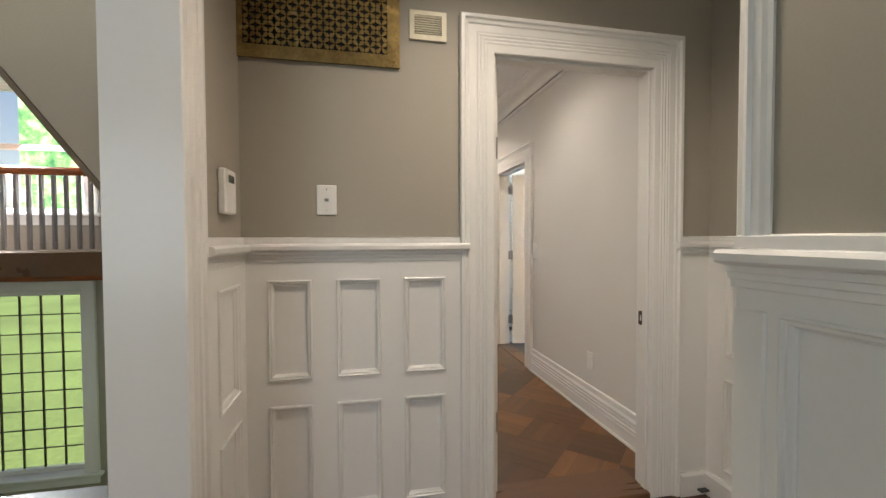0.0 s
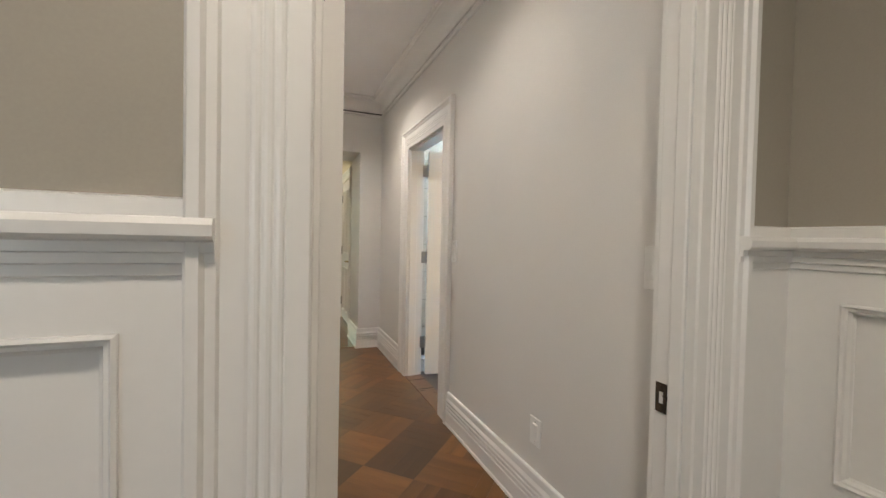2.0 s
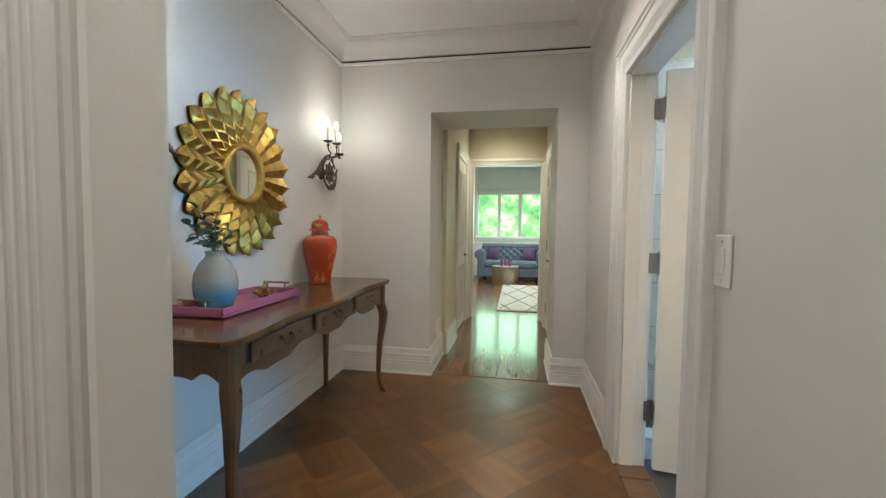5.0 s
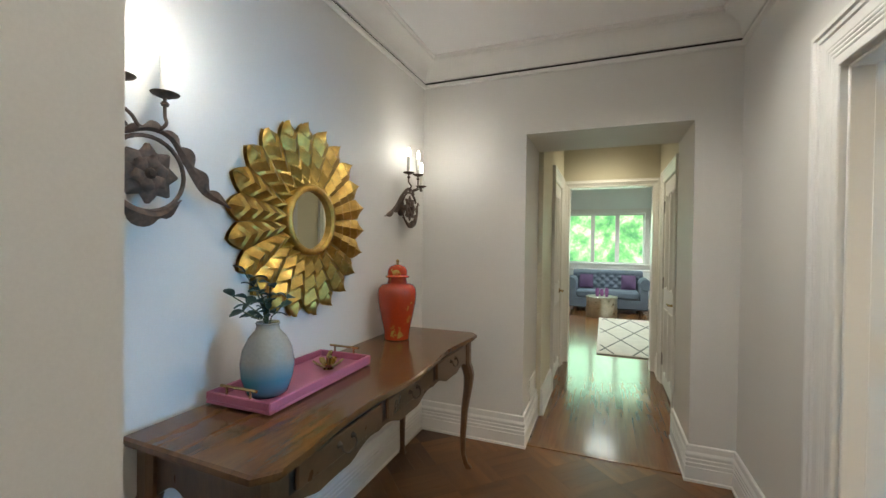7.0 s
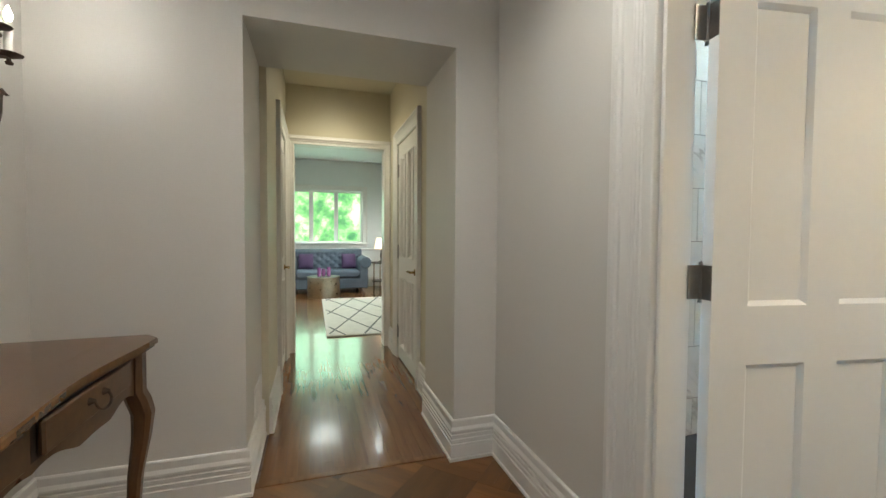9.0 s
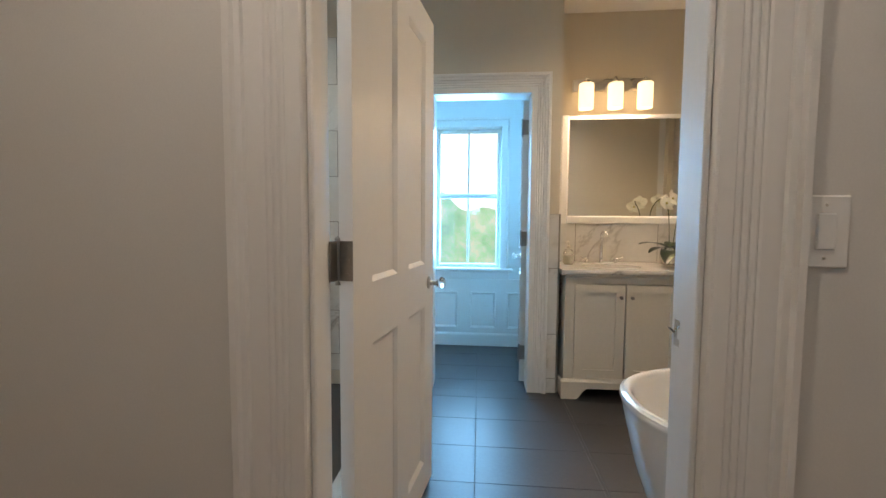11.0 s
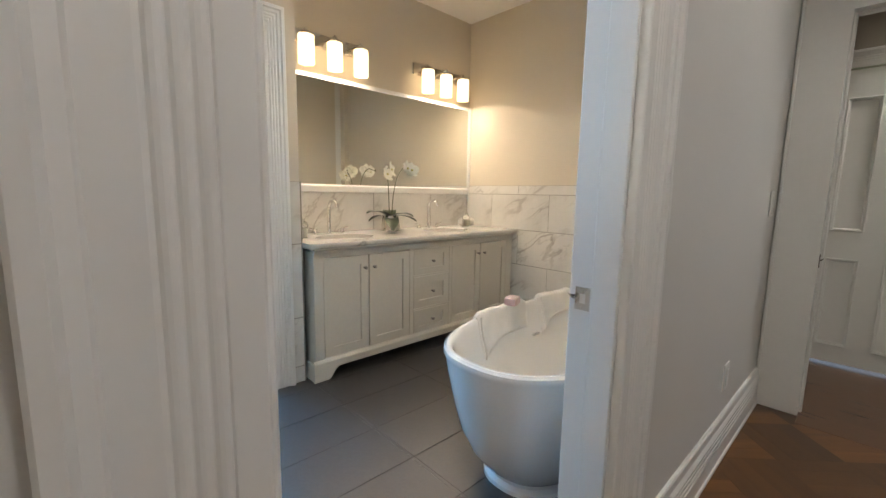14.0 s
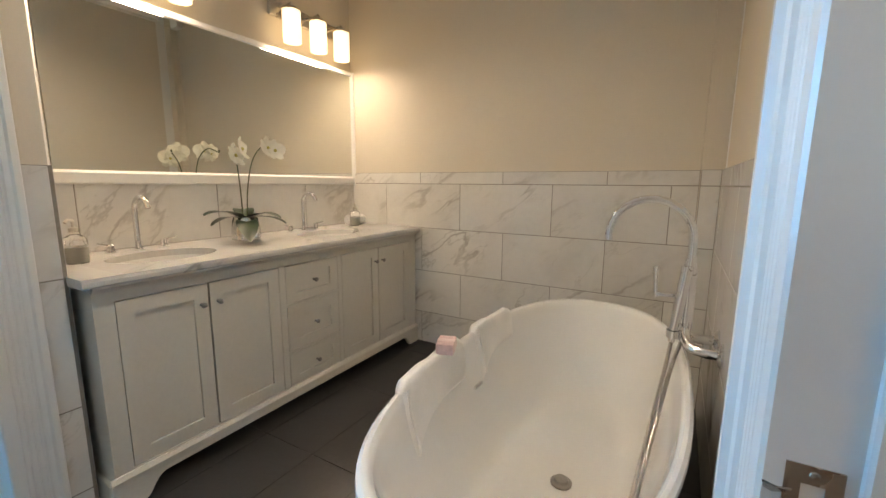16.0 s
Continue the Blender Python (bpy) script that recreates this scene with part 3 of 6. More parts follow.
W, E_, N_ = -0.456, 1.505, 5.745
J, K = 0.22, 3.333
baseboard((W, K), (W, N_), (1, 0), -1, -1)
baseboard((W, K), (J, K), (0, 1), -1, 1)
baseboard((J, 3.14), (J, K), (1, 0), 0, 1)
baseboard((W, N_), (0.297, N_), (0, -1), -1, 1)
baseboard((1.272, N_), (E_, N_), (0, -1), 1, -1)
baseboard((0.297, N_), (0.297, 6.31), (1, 0), 1, 0)
baseboard((1.272, N_), (1.272, 6.31), (-1, 0), 1, 0)
baseboard((0.335, 6.31), (0.335, 6.91), (1, 0))
baseboard((0.335, 7.85), (0.335, 7.96), (1, 0))
baseboard((1.345, 6.31), (1.345, 6.72), (-1, 0))
baseboard((1.345, 7.68), (1.345, 7.96), (-1, 0))
baseboard((E_, N_), (E_, 4.86), (-1, 0), -1, 0)
baseboard((E_, 3.74), (E_, 2.047), (-1, 0))
baseboard((-2.48, 13.0), (3.98, 13.0), (0, -1))
baseboard((1.388, 8.12), (3.98, 8.12), (0, 1))

# cove cornice with a picture rail below it
RAIL = [(0, 0), (0.012, 0), (0.020, 0.006), (0.020, 0.022), (0.008, 0.026), (0, 0.026)]
COVE = [(0, 0), (0.018, 0), (0.022, 0.006), (0.022, 0.014)] + [(0.024 + 0.095 * (1 - math.cos(radians(a))), 0.018 + 0.085 * math.sin(radians(a))) for a in range(0, 91, 10)] + \
       [(0.124, 0.106), (0.124, 0.116), (0.136, 0.120), (0.136, 0.1345), (0, 0.1345)]
SHADE_STRIP = [(0, 0), (0.006, 0), (0.006, 0.014), (0, 0.014)]
for p0, p1, out, m0, m1 in (((W, K), (W, N_), (1, 0), -1, -1), ((W, N_), (E_, N_), (0, -1), -1, -1), ((E_, N_), (E_, 2.035), (-1, 0), -1, -1), ((E_, 2.035), (J, 2.035), (0, 1), -1, -1), ((J, 2.035), (J, K), (1, 0), -1, 1), ((J, K), (W, K), (0, 1), 1, -1)):
    baseboard(p0, p1, out, m0, m1, RAIL, "picture_rail", "thin white picture rail", 2.495)
    # dark strip proud of the wall, its colour standing for a shaded recess
    ob = baseboard(p0, p1, out, m0, m1, SHADE_STRIP, "picture_rail_shadow_gap", "near-black strip painted for the shade above the picture rail", 2.521)
    ob.data.materials[0] = GAP_SHADE
    baseboard(p0, p1, out, m0, m1, COVE, "cornice", "white cove cornice", 2.535)


# ---- panelling ----
MOULD = [(0, 0), (0, 0.007), (0.005, 0.010), (0.009, 0.004), (0.014, 0.004), (0.018, -0.005), (0.022, -0.008), (0.022, -0.012), (0, -0.012)]


def framed(b, axis, t0, t1, a0, a1, z0, z1, rects):
    """A board from t0 to t1 with holes cut for panels."""
    edges = sorted({a0, a1, *[r[0] for r in rects], *[r[1] for r in rects]})
    for u0, u1 in zip(edges, edges[1:]):
        hs = sorted((r[2], r[3]) for r in rects if r[0] <= u0 + 1e-6 and r[1] >= u1 - 1e-6)
        w = z0
        for h0, h1 in hs + [(z1, z1)]:
            if h0 - w > 1e-4:
                b.box(*(((u0, t0, w), (u1, t1, h0)) if axis == "x" else ((t0, u0, w), (t1, u1, h0))))
            w = h1
    return b


def panel_mould(b, axis, face, sgn, r, prof=MOULD):
    """A moulding round the inside of a panel's hole."""
    pt = (lambda u, z: (u, face, z)) if axis == "x" else (lambda u, z: (face, u, z))
    du = Vector((1, 0, 0) if axis == "x" else (0, 1, 0))
    up = (0, sgn, 0) if axis == "x" else (sgn, 0, 0)
    u0, u1, z0, z1 = r
    b.mould(prof, pt(u0, z0), pt(u0, z1), du, up, -1, -1)
    b.mould(prof, pt(u1, z0), pt(u1, z1), -du, up, -1, -1)
    b.mould(prof, pt(u0, z0), pt(u1, z0), (0, 0, 1), up, -1, -1)
    b.mould(prof, pt(u0, z1), pt(u1, z1), (0, 0, -1), up, -1, -1)
    return b


CHAIR = [(0, -0.075), (0.018, -0.075), (0.020, -0.073), (0.020, -0.060), (0.025, -0.058), (0.025, -0.046), (0.030, -0.044), (0.030, -0.032), (0.043, -0.029), (0.047, -0.024), (0.048, -0.010), (0.042, -0.002), (0.016, 0.0), (0.016, 0.022), (0, 0.026)]
PLINTH = [(0, 0), (0.020, 0), (0.020, 0.10), (0.012, 0.115), (0, 0.115)]


def wainscot(axis, face, sgn, a0, a1, rects, m0=0.0, m1=0.0, top=1.212, z0=-0.034, past=(0.0, 0.0)):
    root = thing("wainscot", Matrix(), "white painted panelled wainscot with a moulded cap", "wainscot", kind="structure")
    part("frame", framed(Build(), axis, face + sgn * 0.0005, face + sgn * 0.016, a0, a1, z0, top - 0.06, rects), TRIM, root)
    for r in rects:
        b = Build()
        lo, hi = (r[0], r[2]), (r[1], r[3])
        t = (face + sgn * 0.001, face + sgn * 0.004)
        b.box(*(((lo[0], t[0], lo[1]), (hi[0], t[1], hi[1])) if axis == "x" else ((t[0], lo[0], lo[1]), (t[1], hi[0], hi[1]))))
        panel_mould(b, axis, face + sgn * 0.016, sgn, r)
        part("panel", b, TRIM, root)
    pt = (lambda u, z: (u, face, z)) if axis == "x" else (lambda u, z: (face, u, z))
    up = (0, sgn, 0) if axis == "x" else (sgn, 0, 0)
    part("cap_rail", Build().mould(CHAIR, pt(a0 - past[0], top), pt(a1 + past[1], top), up, (0, 0, 1), m0, m1), TRIM, root)
    part("plinth", Build().mould([(o + 0.016, u) for o, u in PLINTH], pt(a0, z0), pt(a1, z0), up, (0, 0, 1), m0, m1), TRIM, root)
    return root


ROWS = ((0.13, 0.566), (0.669, 1.068))
wainscot("x", 1.952, -1, -0.51, 0.368, [(u0, u1, *r) for u0, u1 in ((-0.412, -0.245), (-0.150, 0.028), (0.125, 0.300)) for r in ROWS], -1, 0, past=(0.0, 0.035))
wainscot("x", 1.952, -1, 1.465, 1.64, [], 0, -1, past=(0.035, 0.0))
wainscot("y", 1.64, -1, 0.872, 1.952, [(u0, u1, *r) for u0, u1 in ((1.64, 1.835), (1.33, 1.53), (1.05, 1.23)) for r in ROWS], 0, -1)
wainscot("y", -0.51, 1, 1.51, 1.952, [(1.62, 1.84, *r) for r in ROWS], 0, -1)
wainscot("y", 0.668, -1, -1.6, 0.886, [(u0, u1, *r) for u0, u1 in ((0.27, 0.80), (-0.38, 0.17), (-1.03, -0.48)) for r in ((0.13, 1.10),)], 0, 0.5)
# upright moulding closing the partition's end
b = Build().mould([(0, 0), (0, 0.016), (0.010, 0.020), (0.016, 0.014), (0.030, 0.012), (0.038, 0.008), (0.046, 0.006), (0.046, 0)], (0.668, 0.878, 1.235), (0.668, 0.878, 2.62), (0, -1, 0), (-1, 0, 0))
solid("trim", b, TRIM, "white upright moulding at the partition's end", "moulding", kind="structure")
b = Build().box((0.646, 0.825, -0.034), (0.774, 0.888, 1.10), 0.004)
solid("trim", b, TRIM, "white square pilaster base at the partition's end", "pilaster", kind="structure")


b = framed(Build(), "x", 2.0355, 2.047, 0.40, 1.497, 0.0, 2.15, [(0.523, 1.31, 0.0, 2.03)])
b.mould([(0, 0), (0.010, 0), (0.010, 0.014), (0, 0.018)], (1.497, 2.047, 0.0), (1.497, 2.047, 2.15), (-1, 0, 0), (0, 1, 0))
solid("trim", b, TRIM, "flat white board casing on the hall side", "door casing", kind="structure")

# ---- doors ----
def door(name, m, w, h, rows, label, handle, t=0.038, stile=0.118, mull=0.115, hinge_sides=(), mouldings=True, handle_z=0.86, handle_in=0.065, wide=(), jamb_leaf=False):
    """A four-panel door: hinge line at the origin, leaf along +x, centred on y = 0."""
    root = thing(name, m, label, "door", kind="structure")
    half = (w - mull) / 2
    rects = [(a, c, *r) for a, c in ((stile, half), (half + mull, w - stile)) for r in rows] + [(stile, w - stile, *r) for r in wide]
    part("leaf_frame", framed(Build(), "x", -t / 2, t / 2, 0, w, 0.012, h, rects), DOOR_PAINT, root)
    for r in rects:
        b = Build().box((r[0] - 0.002, -0.007, r[2] - 0.002), (r[1] + 0.002, 0.007, r[3] + 0.002))
        if mouldings:
            for s in (-1, 1):
                panel_mould(b, "x", s * t / 2, s, r)
        else:
            k = 0.014
            for s in (-1, 1):
                f = s * t / 2
                for p0, p1, o in (((r[0], f, r[2]), (r[0], f, r[3]), (1, 0, 0)), ((r[1], f, r[2]), (r[1], f, r[3]), (-1, 0, 0)), ((r[0], f, r[2]), (r[1], f, r[2]), (0, 0, 1)), ((r[0], f, r[3]), (r[1], f, r[3]), (0, 0, -1))):
                    b.mould([(0, 0), (k, -0.0105), (k, -0.012), (0, -0.012)], p0, p1, o, (0, s, 0), -1, -1)
        part("panel", b, DOOR_PAINT, root)
    for s in (-1, 1):
        handle(root, (w - handle_in, s * t / 2, handle_z), s)
    for s, z in hinge_sides:
        hb = Build()
        hb.tube([(0.0, s * (t / 2 + 0.004), z - 0.05), (0.0, s * (t / 2 + 0.004), z + 0.05)], 0.0075, 10)
        for k in (-1, 1):
            hb.lathe([(0.0, 0), (0.008, 0.001), (0.006, 0.008), (0, 0.012)], (0.0, s * (t / 2 + 0.004), z + (0.05 if k > 0 else -0.062)), 8)
        hb.box((0.001, s * t / 2 - 0.001, z - 0.05), (0.034, s * (t / 2 + 0.0025), z + 0.05), 0.001)
        hb.box((-0.002, -t / 2, z - 0.05), (-0.0003, t / 2, z + 0.05), 0.0005)
        for dz in (-0.034, 0.0, 0.034):
            hb.lathe([(0.0, 0.0), (0.004, 0.001), (0.004, 0.0)], (0.02, s * (t / 2 + 0.0025), z + dz), 8, "y")
        for dz in (-0.034, 0.0, 0.034):
            hb.lathe([(0.0, -0.0035), (0.004, -0.003), (0.004, -0.002)], (0.0, -s * 0.006, z + dz), 8, "x")
        if jamb_leaf:
            hb.box((-0.044, s * (t / 2 + 0.001), z - 0.05), (-0.003, s * (t / 2 + 0.0045), z + 0.05), 0.001)
        part("hinge", hb, STEEL, root, "satin steel butt hinge")
    return root


def knob_brass(root, p, s):
    b = Build().lathe([(0.0, 0), (0.022, 0), (0.022, s * 0.004), (0.012, s * 0.008), (0.009, s * 0.03), (0.012, s * 0.036), (0.026, s * 0.044), (0.030, s * 0.056), (0.026, s * 0.068), (0.012, s * 0.074), (0, s * 0.075)], p, 20, "y")
    part("door_handle", b, BRASS, root, "worn brass door knob", True)
    e = Build().box((p[0] - 0.011, p[1], p[2] - 0.13), (p[0] + 0.011, p[1] + s * 0.004, p[2] - 0.06), 0.002)
    e.box((p[0] - 0.014, p[1], p[2] - 0.035), (p[0] + 0.014, p[1] + s * 0.004, p[2] + 0.035), 0.003)
    part("keyhole_plate", e, OLD_IRON, root, "dark metal keyhole plate")


def knob_crystal(root, p, s):
    b = Build().lathe([(0.0, 0), (0.026, 0), (0.026, s * 0.005), (0.012, s * 0.010), (0.010, s * 0.034), (0.016, s * 0.038), (0.016, s * 0.042), (0, s * 0.042)], p, 20, "y")
    k = part("door_handle", b, NICKEL, root, "polished nickel shank with a clear crystal knob", True)
    c = Build().lathe([(0.0, s * 0.041), (0.015, s * 0.042), (0.025, s * 0.052), (0.025, s * 0.060), (0.017, s * 0.071), (0, s * 0.073)], p, 8, "y")
    part("crystal_knob", c, CRYSTAL, k, "faceted clear crystal")


def lever(root, p, s):
    b = Build().lathe([(0.0, 0), (0.026, 0), (0.026, s * 0.006), (0.010, s * 0.010), (0.009, s * 0.045), (0, s * 0.047)], p, 20, "y")
    b.tube([(p[0], p[1] + s * 0.042, p[2]), (p[0] - 0.04, p[1] + s * 0.046, p[2] + 0.004), (p[0] - 0.105, p[1] + s * 0.044, p[2] - 0.002)], [0.009, 0.008, 0.006], 8)
    part("door_handle", b, BRASS, root, "brass lever handle", True)


CRYSTAL = glass("crystal", (1, 1, 1))
ROWS_A = ((0.20, 0.595), (1.058, 1.90))
ROWS_C = ((0.136, 0.788), (0.960, 1.825))
ROWS_B = ((0.136, 0.765), (0.955, 1.855))
door("door_1", pose(0.563, 2.068, 0.004, 0, 0, 97.3), 0.787, 2.015, ROWS_A, "open white panelled door with a brass knob", knob_brass, stile=0.103, mull=0.095, handle_z=0.853, handle_in=0.080, wide=((0.707, 0.925),), hinge_sides=[(1, 0.35), (1, 1.65)])
door("door_2", pose(1.665, 4.669, 0.006, 0, 0, -8.6), 0.755, 1.940, ROWS_C, "open white four-panel bathroom door with a crystal knob", knob_crystal, hinge_sides=[(1, 0.285), (1, 1.027), (1, 1.773)], mouldings=False, handle_z=0.878, jamb_leaf=True)
door("door_3", pose(3.545, 4.030, 0.006, 0, 0, -6.0), 0.62, 1.955, ROWS_B, "open white four-panel dressing room door", knob_crystal, stile=0.10, mull=0.09, hinge_sides=[(1, 0.22), (1, 1.02), (1, 1.78)])
door("door_4", pose(0.315, 7.03, 0.006, 0, 0, 90), 0.70, 1.985, ROWS_B, "closed white four-panel passage door", lever, hinge_sides=[(-1, 0.25), (-1, 1.0), (-1, 1.75)])
door("door_5", pose(1.365, 7.56, 0.006, 0, 0, -90), 0.72, 1.985, ROWS_B, "closed white four-panel passage door with brass lever", lever, hinge_sides=[(-1, 0.25), (-1, 1.0), (-1, 1.75)])
door("door_6", pose(1.475, 0.842, -0.026, 0, 0, 180), 0.695, 2.035, ROWS_B, "closed white four-panel closet door", knob_brass)

door("door_7", pose(0.17, 2.275, 0.006, 0, 0, 90), 0.705, 1.972, ROWS_B, "closed white four-panel closet door", knob_brass)


# stops standing proud of the jambs
def door_stop(axis, t0, t1, u0, u1, ztop):
    b = Build()
    for a, c in ((u0, u0 + 0.013), (u1 - 0.013, u1)):
        b.box(*(((a, t0, 0.0), (c, t1, ztop)) if axis == "x" else ((t0, a, 0.0), (t1, c, ztop))), 0.003)
    b.box(*(((u0 + 0.013, t0, ztop - 0.013), (u1 - 0.013, t1, ztop)) if axis == "x" else ((t0, u0 + 0.013, ztop - 0.013), (t1, u1 - 0.013, ztop))), 0.003)
    return solid("trim", b, TRIM, "white painted door stop", "door stop", kind="structure")


door_stop("y", 1.512, 1.577, 3.9005, 4.6995, 1.954)
door_stop("x", 1.958, 1.992, 0.5235, 1.3095, 2.029)

# thresholds and strike plates
solid("threshold", Build().box((0.523, 1.93, -0.034), (1.31, 2.15, 0.002), 0.006), DARK_OAK, "worn brown wooden threshold", "threshold", kind="structure")
solid("threshold", Build().box((1.495, 3.90, -0.008), (1.64, 4.70, 0.006), 0.004), DARK_OAK, "dark brown wooden threshold", "threshold", kind="structure")
solid("threshold", Build().box((0.297, 5.775, -0.01), (1.272, 5.815, 0.005), 0.003), STRIP, "narrow oak floor strip", "threshold", kind="structure")


def strike(name, m, mat, label):
    root = thing(name, m, label, "strike plate")
    b = framed(Build(), "y", 0, 0.002, -0.024, 0.024, -0.036, 0.036, [(-0.010, 0.010, -0.015, 0.015)])
    part("plate", b, mat, root)
    part("lip", Build().tube([(0.001, 0.022, 0), (0.004, 0.032, 0), (0.001, 0.040, 0)], 0.018, 8, flat=0.08), mat, root)
    for z in (-0.026, 0.026):
        part("screw", Build().lathe([(0, 0.0), (0.005, 0.002), (0.004, 0.0035), (0, 0.004)], (0, 0, z), 10, "x"), mat, root)


strike("strike_plate", pose(1.604, 3.9005, 0.889, 0, 0, -90) @ Matrix.Diagonal((-0.8, 0.8, 0.8, 1)), NICKEL, "nickel strike plate on the bathroom door jamb")
strike("strike_plate", pose(1.3095, 2.016, 0.833, 0, 0, 180) @ Matrix.Diagonal((1, 0.6, 0.95, 1)), OLD_IRON, "old dark strike plate on the door jamb")

# ---- windows ----
def window(name, axis, face, depth, u0, u1, z0, z1, cols, rows, label, frame_w=0.05, bar=0.045, trim_sgn=-1, trim_w=0.09, split=None, lead=None, muntin=0.0):
    """A window in a wall's hole: frame, mullions, panes; an inside casing with a sill."""
    root = thing(name, Matrix(), label, "window", kind="structure")
    def bx(b, a0, a1, w0, w1, t0, t1, c=0.003):
        return b.box(*(((a0, t0, w0), (a1, t1, w1)) if axis == "x" else ((t0, a0, w0), (t1, a1, w1))), c)
    t0, t1 = face + depth * 0.45, face + depth * 0.75
    f = Build()
    bx(f, u0, u0 + frame_w, z0, z1, t0, t1)
    bx(f, u1 - frame_w, u1, z0, z1, t0, t1)
    bx(f, u0 + frame_w, u1 - frame_w, z0, z0 + frame_w, t0, t1)
    bx(f, u0 + frame_w, u1 - frame_w, z1 - frame_w, z1, t0, t1)
    part("window_frame", f, TRIM, root)
    us = [u0 + frame_w + (u1 - u0 - 2 * frame_w) * i / cols for i in range(cols + 1)]
    zs = [z0 + frame_w] + ([split] if split else []) + [z1 - frame_w]
    for u in us[1:-1]:
        part("mullion", bx(Build(), u - bar / 2, u + bar / 2, zs[0], zs[-1], t0 - 0.006, t1 + 0.006), TRIM, root)
    for z in zs[1:-1]:
        part("meeting_rail", bx(Build(), us[0], us[-1], z - bar / 2, z + bar / 2, t0 - 0.01, t1), TRIM, root)
    tm = (t0 + t1) / 2
    for a0, a1 in zip(us, us[1:]):
        for w0, w1 in zip(zs, zs[1:]):
            p = bx(Build(), a0 - 0.002, a1 + 0.002, w0 - 0.002, w1 + 0.002, tm - 0.002, tm + 0.002, 0)
            o = part("pane", p, PANE, root)
            o.visible_shadow = False
            if muntin:
                part("muntin", bx(Build(), (a0 + a1) / 2 - muntin / 2, (a0 + a1) / 2 + muntin / 2, w0, w1, tm - 0.012, tm + 0.012), TRIM, root)
            if lead:
                b = Build()
                nx, nz = lead
                for i in range(1, nx):
                    u = a0 + (a1 - a0) * i / nx
                    bx(b, u - 0.005, u + 0.005, w0, w1, tm - 0.008, tm + 0.008, 0)
                for i in range(1, nz):
                    w = w0 + (w1 - w0) * i / nz
                    bx(b, a0, a1, w - 0.004, w + 0.004, tm - 0.006, tm + 0.006, 0)
                part("leading", b, OLD_IRON, root, "dark lead strips")
    s = trim_sgn
    c = Build()
    fl = [(0, 0), (0, 0.014), (0.008, 0.018), (trim_w - 0.025, 0.016), (trim_w - 0.018, 0.026), (trim_w, 0.026), (trim_w, 0)]
    pt = (lambda u, z: (u, face, z)) if axis == "x" else (lambda u, z: (face, u, z))
    du = Vector((1, 0, 0) if axis == "x" else (0, 1, 0))
    up = (0, s, 0) if axis == "x" else (s, 0, 0)
    c.mould(fl, pt(u0, z0), pt(u0, z1), -du, up, 0, 1)
    c.mould(fl, pt(u1, z0), pt(u1, z1), du, up, 0, 1)
    c.mould(fl, pt(u0, z1), pt(u1, z1), (0, 0, 1), up, 1, 1)
    part("inside_casing", c, TRIM, root)
    k = Build()
    bx(k, u0 - trim_w - 0.03, u1 + trim_w + 0.03, z0 - 0.028, z0 + 0.002, face + s * 0.055, face + depth * 0.45, 0.006)
    bx(k, u0 - trim_w, u1 + trim_w, z0 - 0.10, z0 - 0.028, face + s * 0.001, face + s * 0.018, 0.004)
    part("window_sill", k, TRIM, root)
    return root


window("window_1", "x", 13.0, 0.16, -0.02, 1.62, 0.97, 2.10, 3, 1, "wide white triple casement window full of green leaves", 0.035, 0.09, -1, 0.11)
window("window_2", "y", 4.45, 0.17, 4.15, 4.74, 0.72, 2.0, 1, 2, "tall white double-hung sash window", 0.03, 0.045, -1, 0.085, split=1.385, muntin=0.02)
window("window_3", "x", 4.2, 0.14, -3.2, -2.36, -0.75, 0.80, 1, 1, "leaded stairwell window", 0.04, 0.04, -1, 0.11, lead=(5, 9))
window("window_4", "x", 4.2, 0.14, -3.2, -2.32, 1.45, 2.50, 1, 2, "upper stairwell sash window", 0.04, 0.045, -1, 0.11, split=2.0)
# unseen window, assumed as the source of the added wainscot daylight
window("window_5", "x", -1.6, -0.12, -2.45, -1.35, 0.7, 2.1, 1, 2, "assumed tall white sash window by the stairs, out of view", 0.04, 0.045, 1, 0.10, split=1.4)

# dressing room panelling below the window
root = thing("wainscot", Matrix(), "white panelled dado below the sash window", "wainscot", kind="structure")
part("frame", framed(Build(), "y", 4.434, 4.4495, 3.868, 5.6, 0.0, 0.62, [(4.18, 4.42, 0.16, 0.50), (4.53, 4.77, 0.16, 0.50), (3.93, 4.08, 0.16, 0.50)]), TRIM, root)
for u0, u1 in ((4.18, 4.42), (4.53, 4.77), (3.93, 4.08)):
    part("panel", panel_mould(Build().box((4.446, u0, 0.16), (4.449, u1, 0.50)), "y", 4.434, -1, (u0, u1, 0.16, 0.50)), TRIM, root)
baseboard((4.434, 5.6), (4.434, 3.868), (-1, 0), prof=PLINTH, label="white plinth")
baseboard((3.53, 3.868), (4.434, 3.868), (0, 1), label="white grooved baseboard")


# ---- hall things ----
def plate(name, m, w, h, mats, label, category, screws=True, rocker=True):
    """A wall plate facing -y at the origin."""
    root = thing(name, m, label, category)
    part("plate", Build().box((-w / 2, -0.006, -h / 2), (w / 2, 0, h / 2), 0.0025), PLASTIC, root)
    if rocker:
        part("rocker", Build().box((-0.017, -0.010, -0.034), (0.017, -0.005, 0.034), 0.002), PLASTIC, root)
    for z in (-h / 2 + 0.018, h / 2 - 0.018) if screws else ():
        part("screw", Build().lathe([(0, -0.0055), (0.0032, -0.0058), (0.0028, -0.0072), (0, -0.0075)], (0, 0, z), 10, "y"), NICKEL, root)
    return root


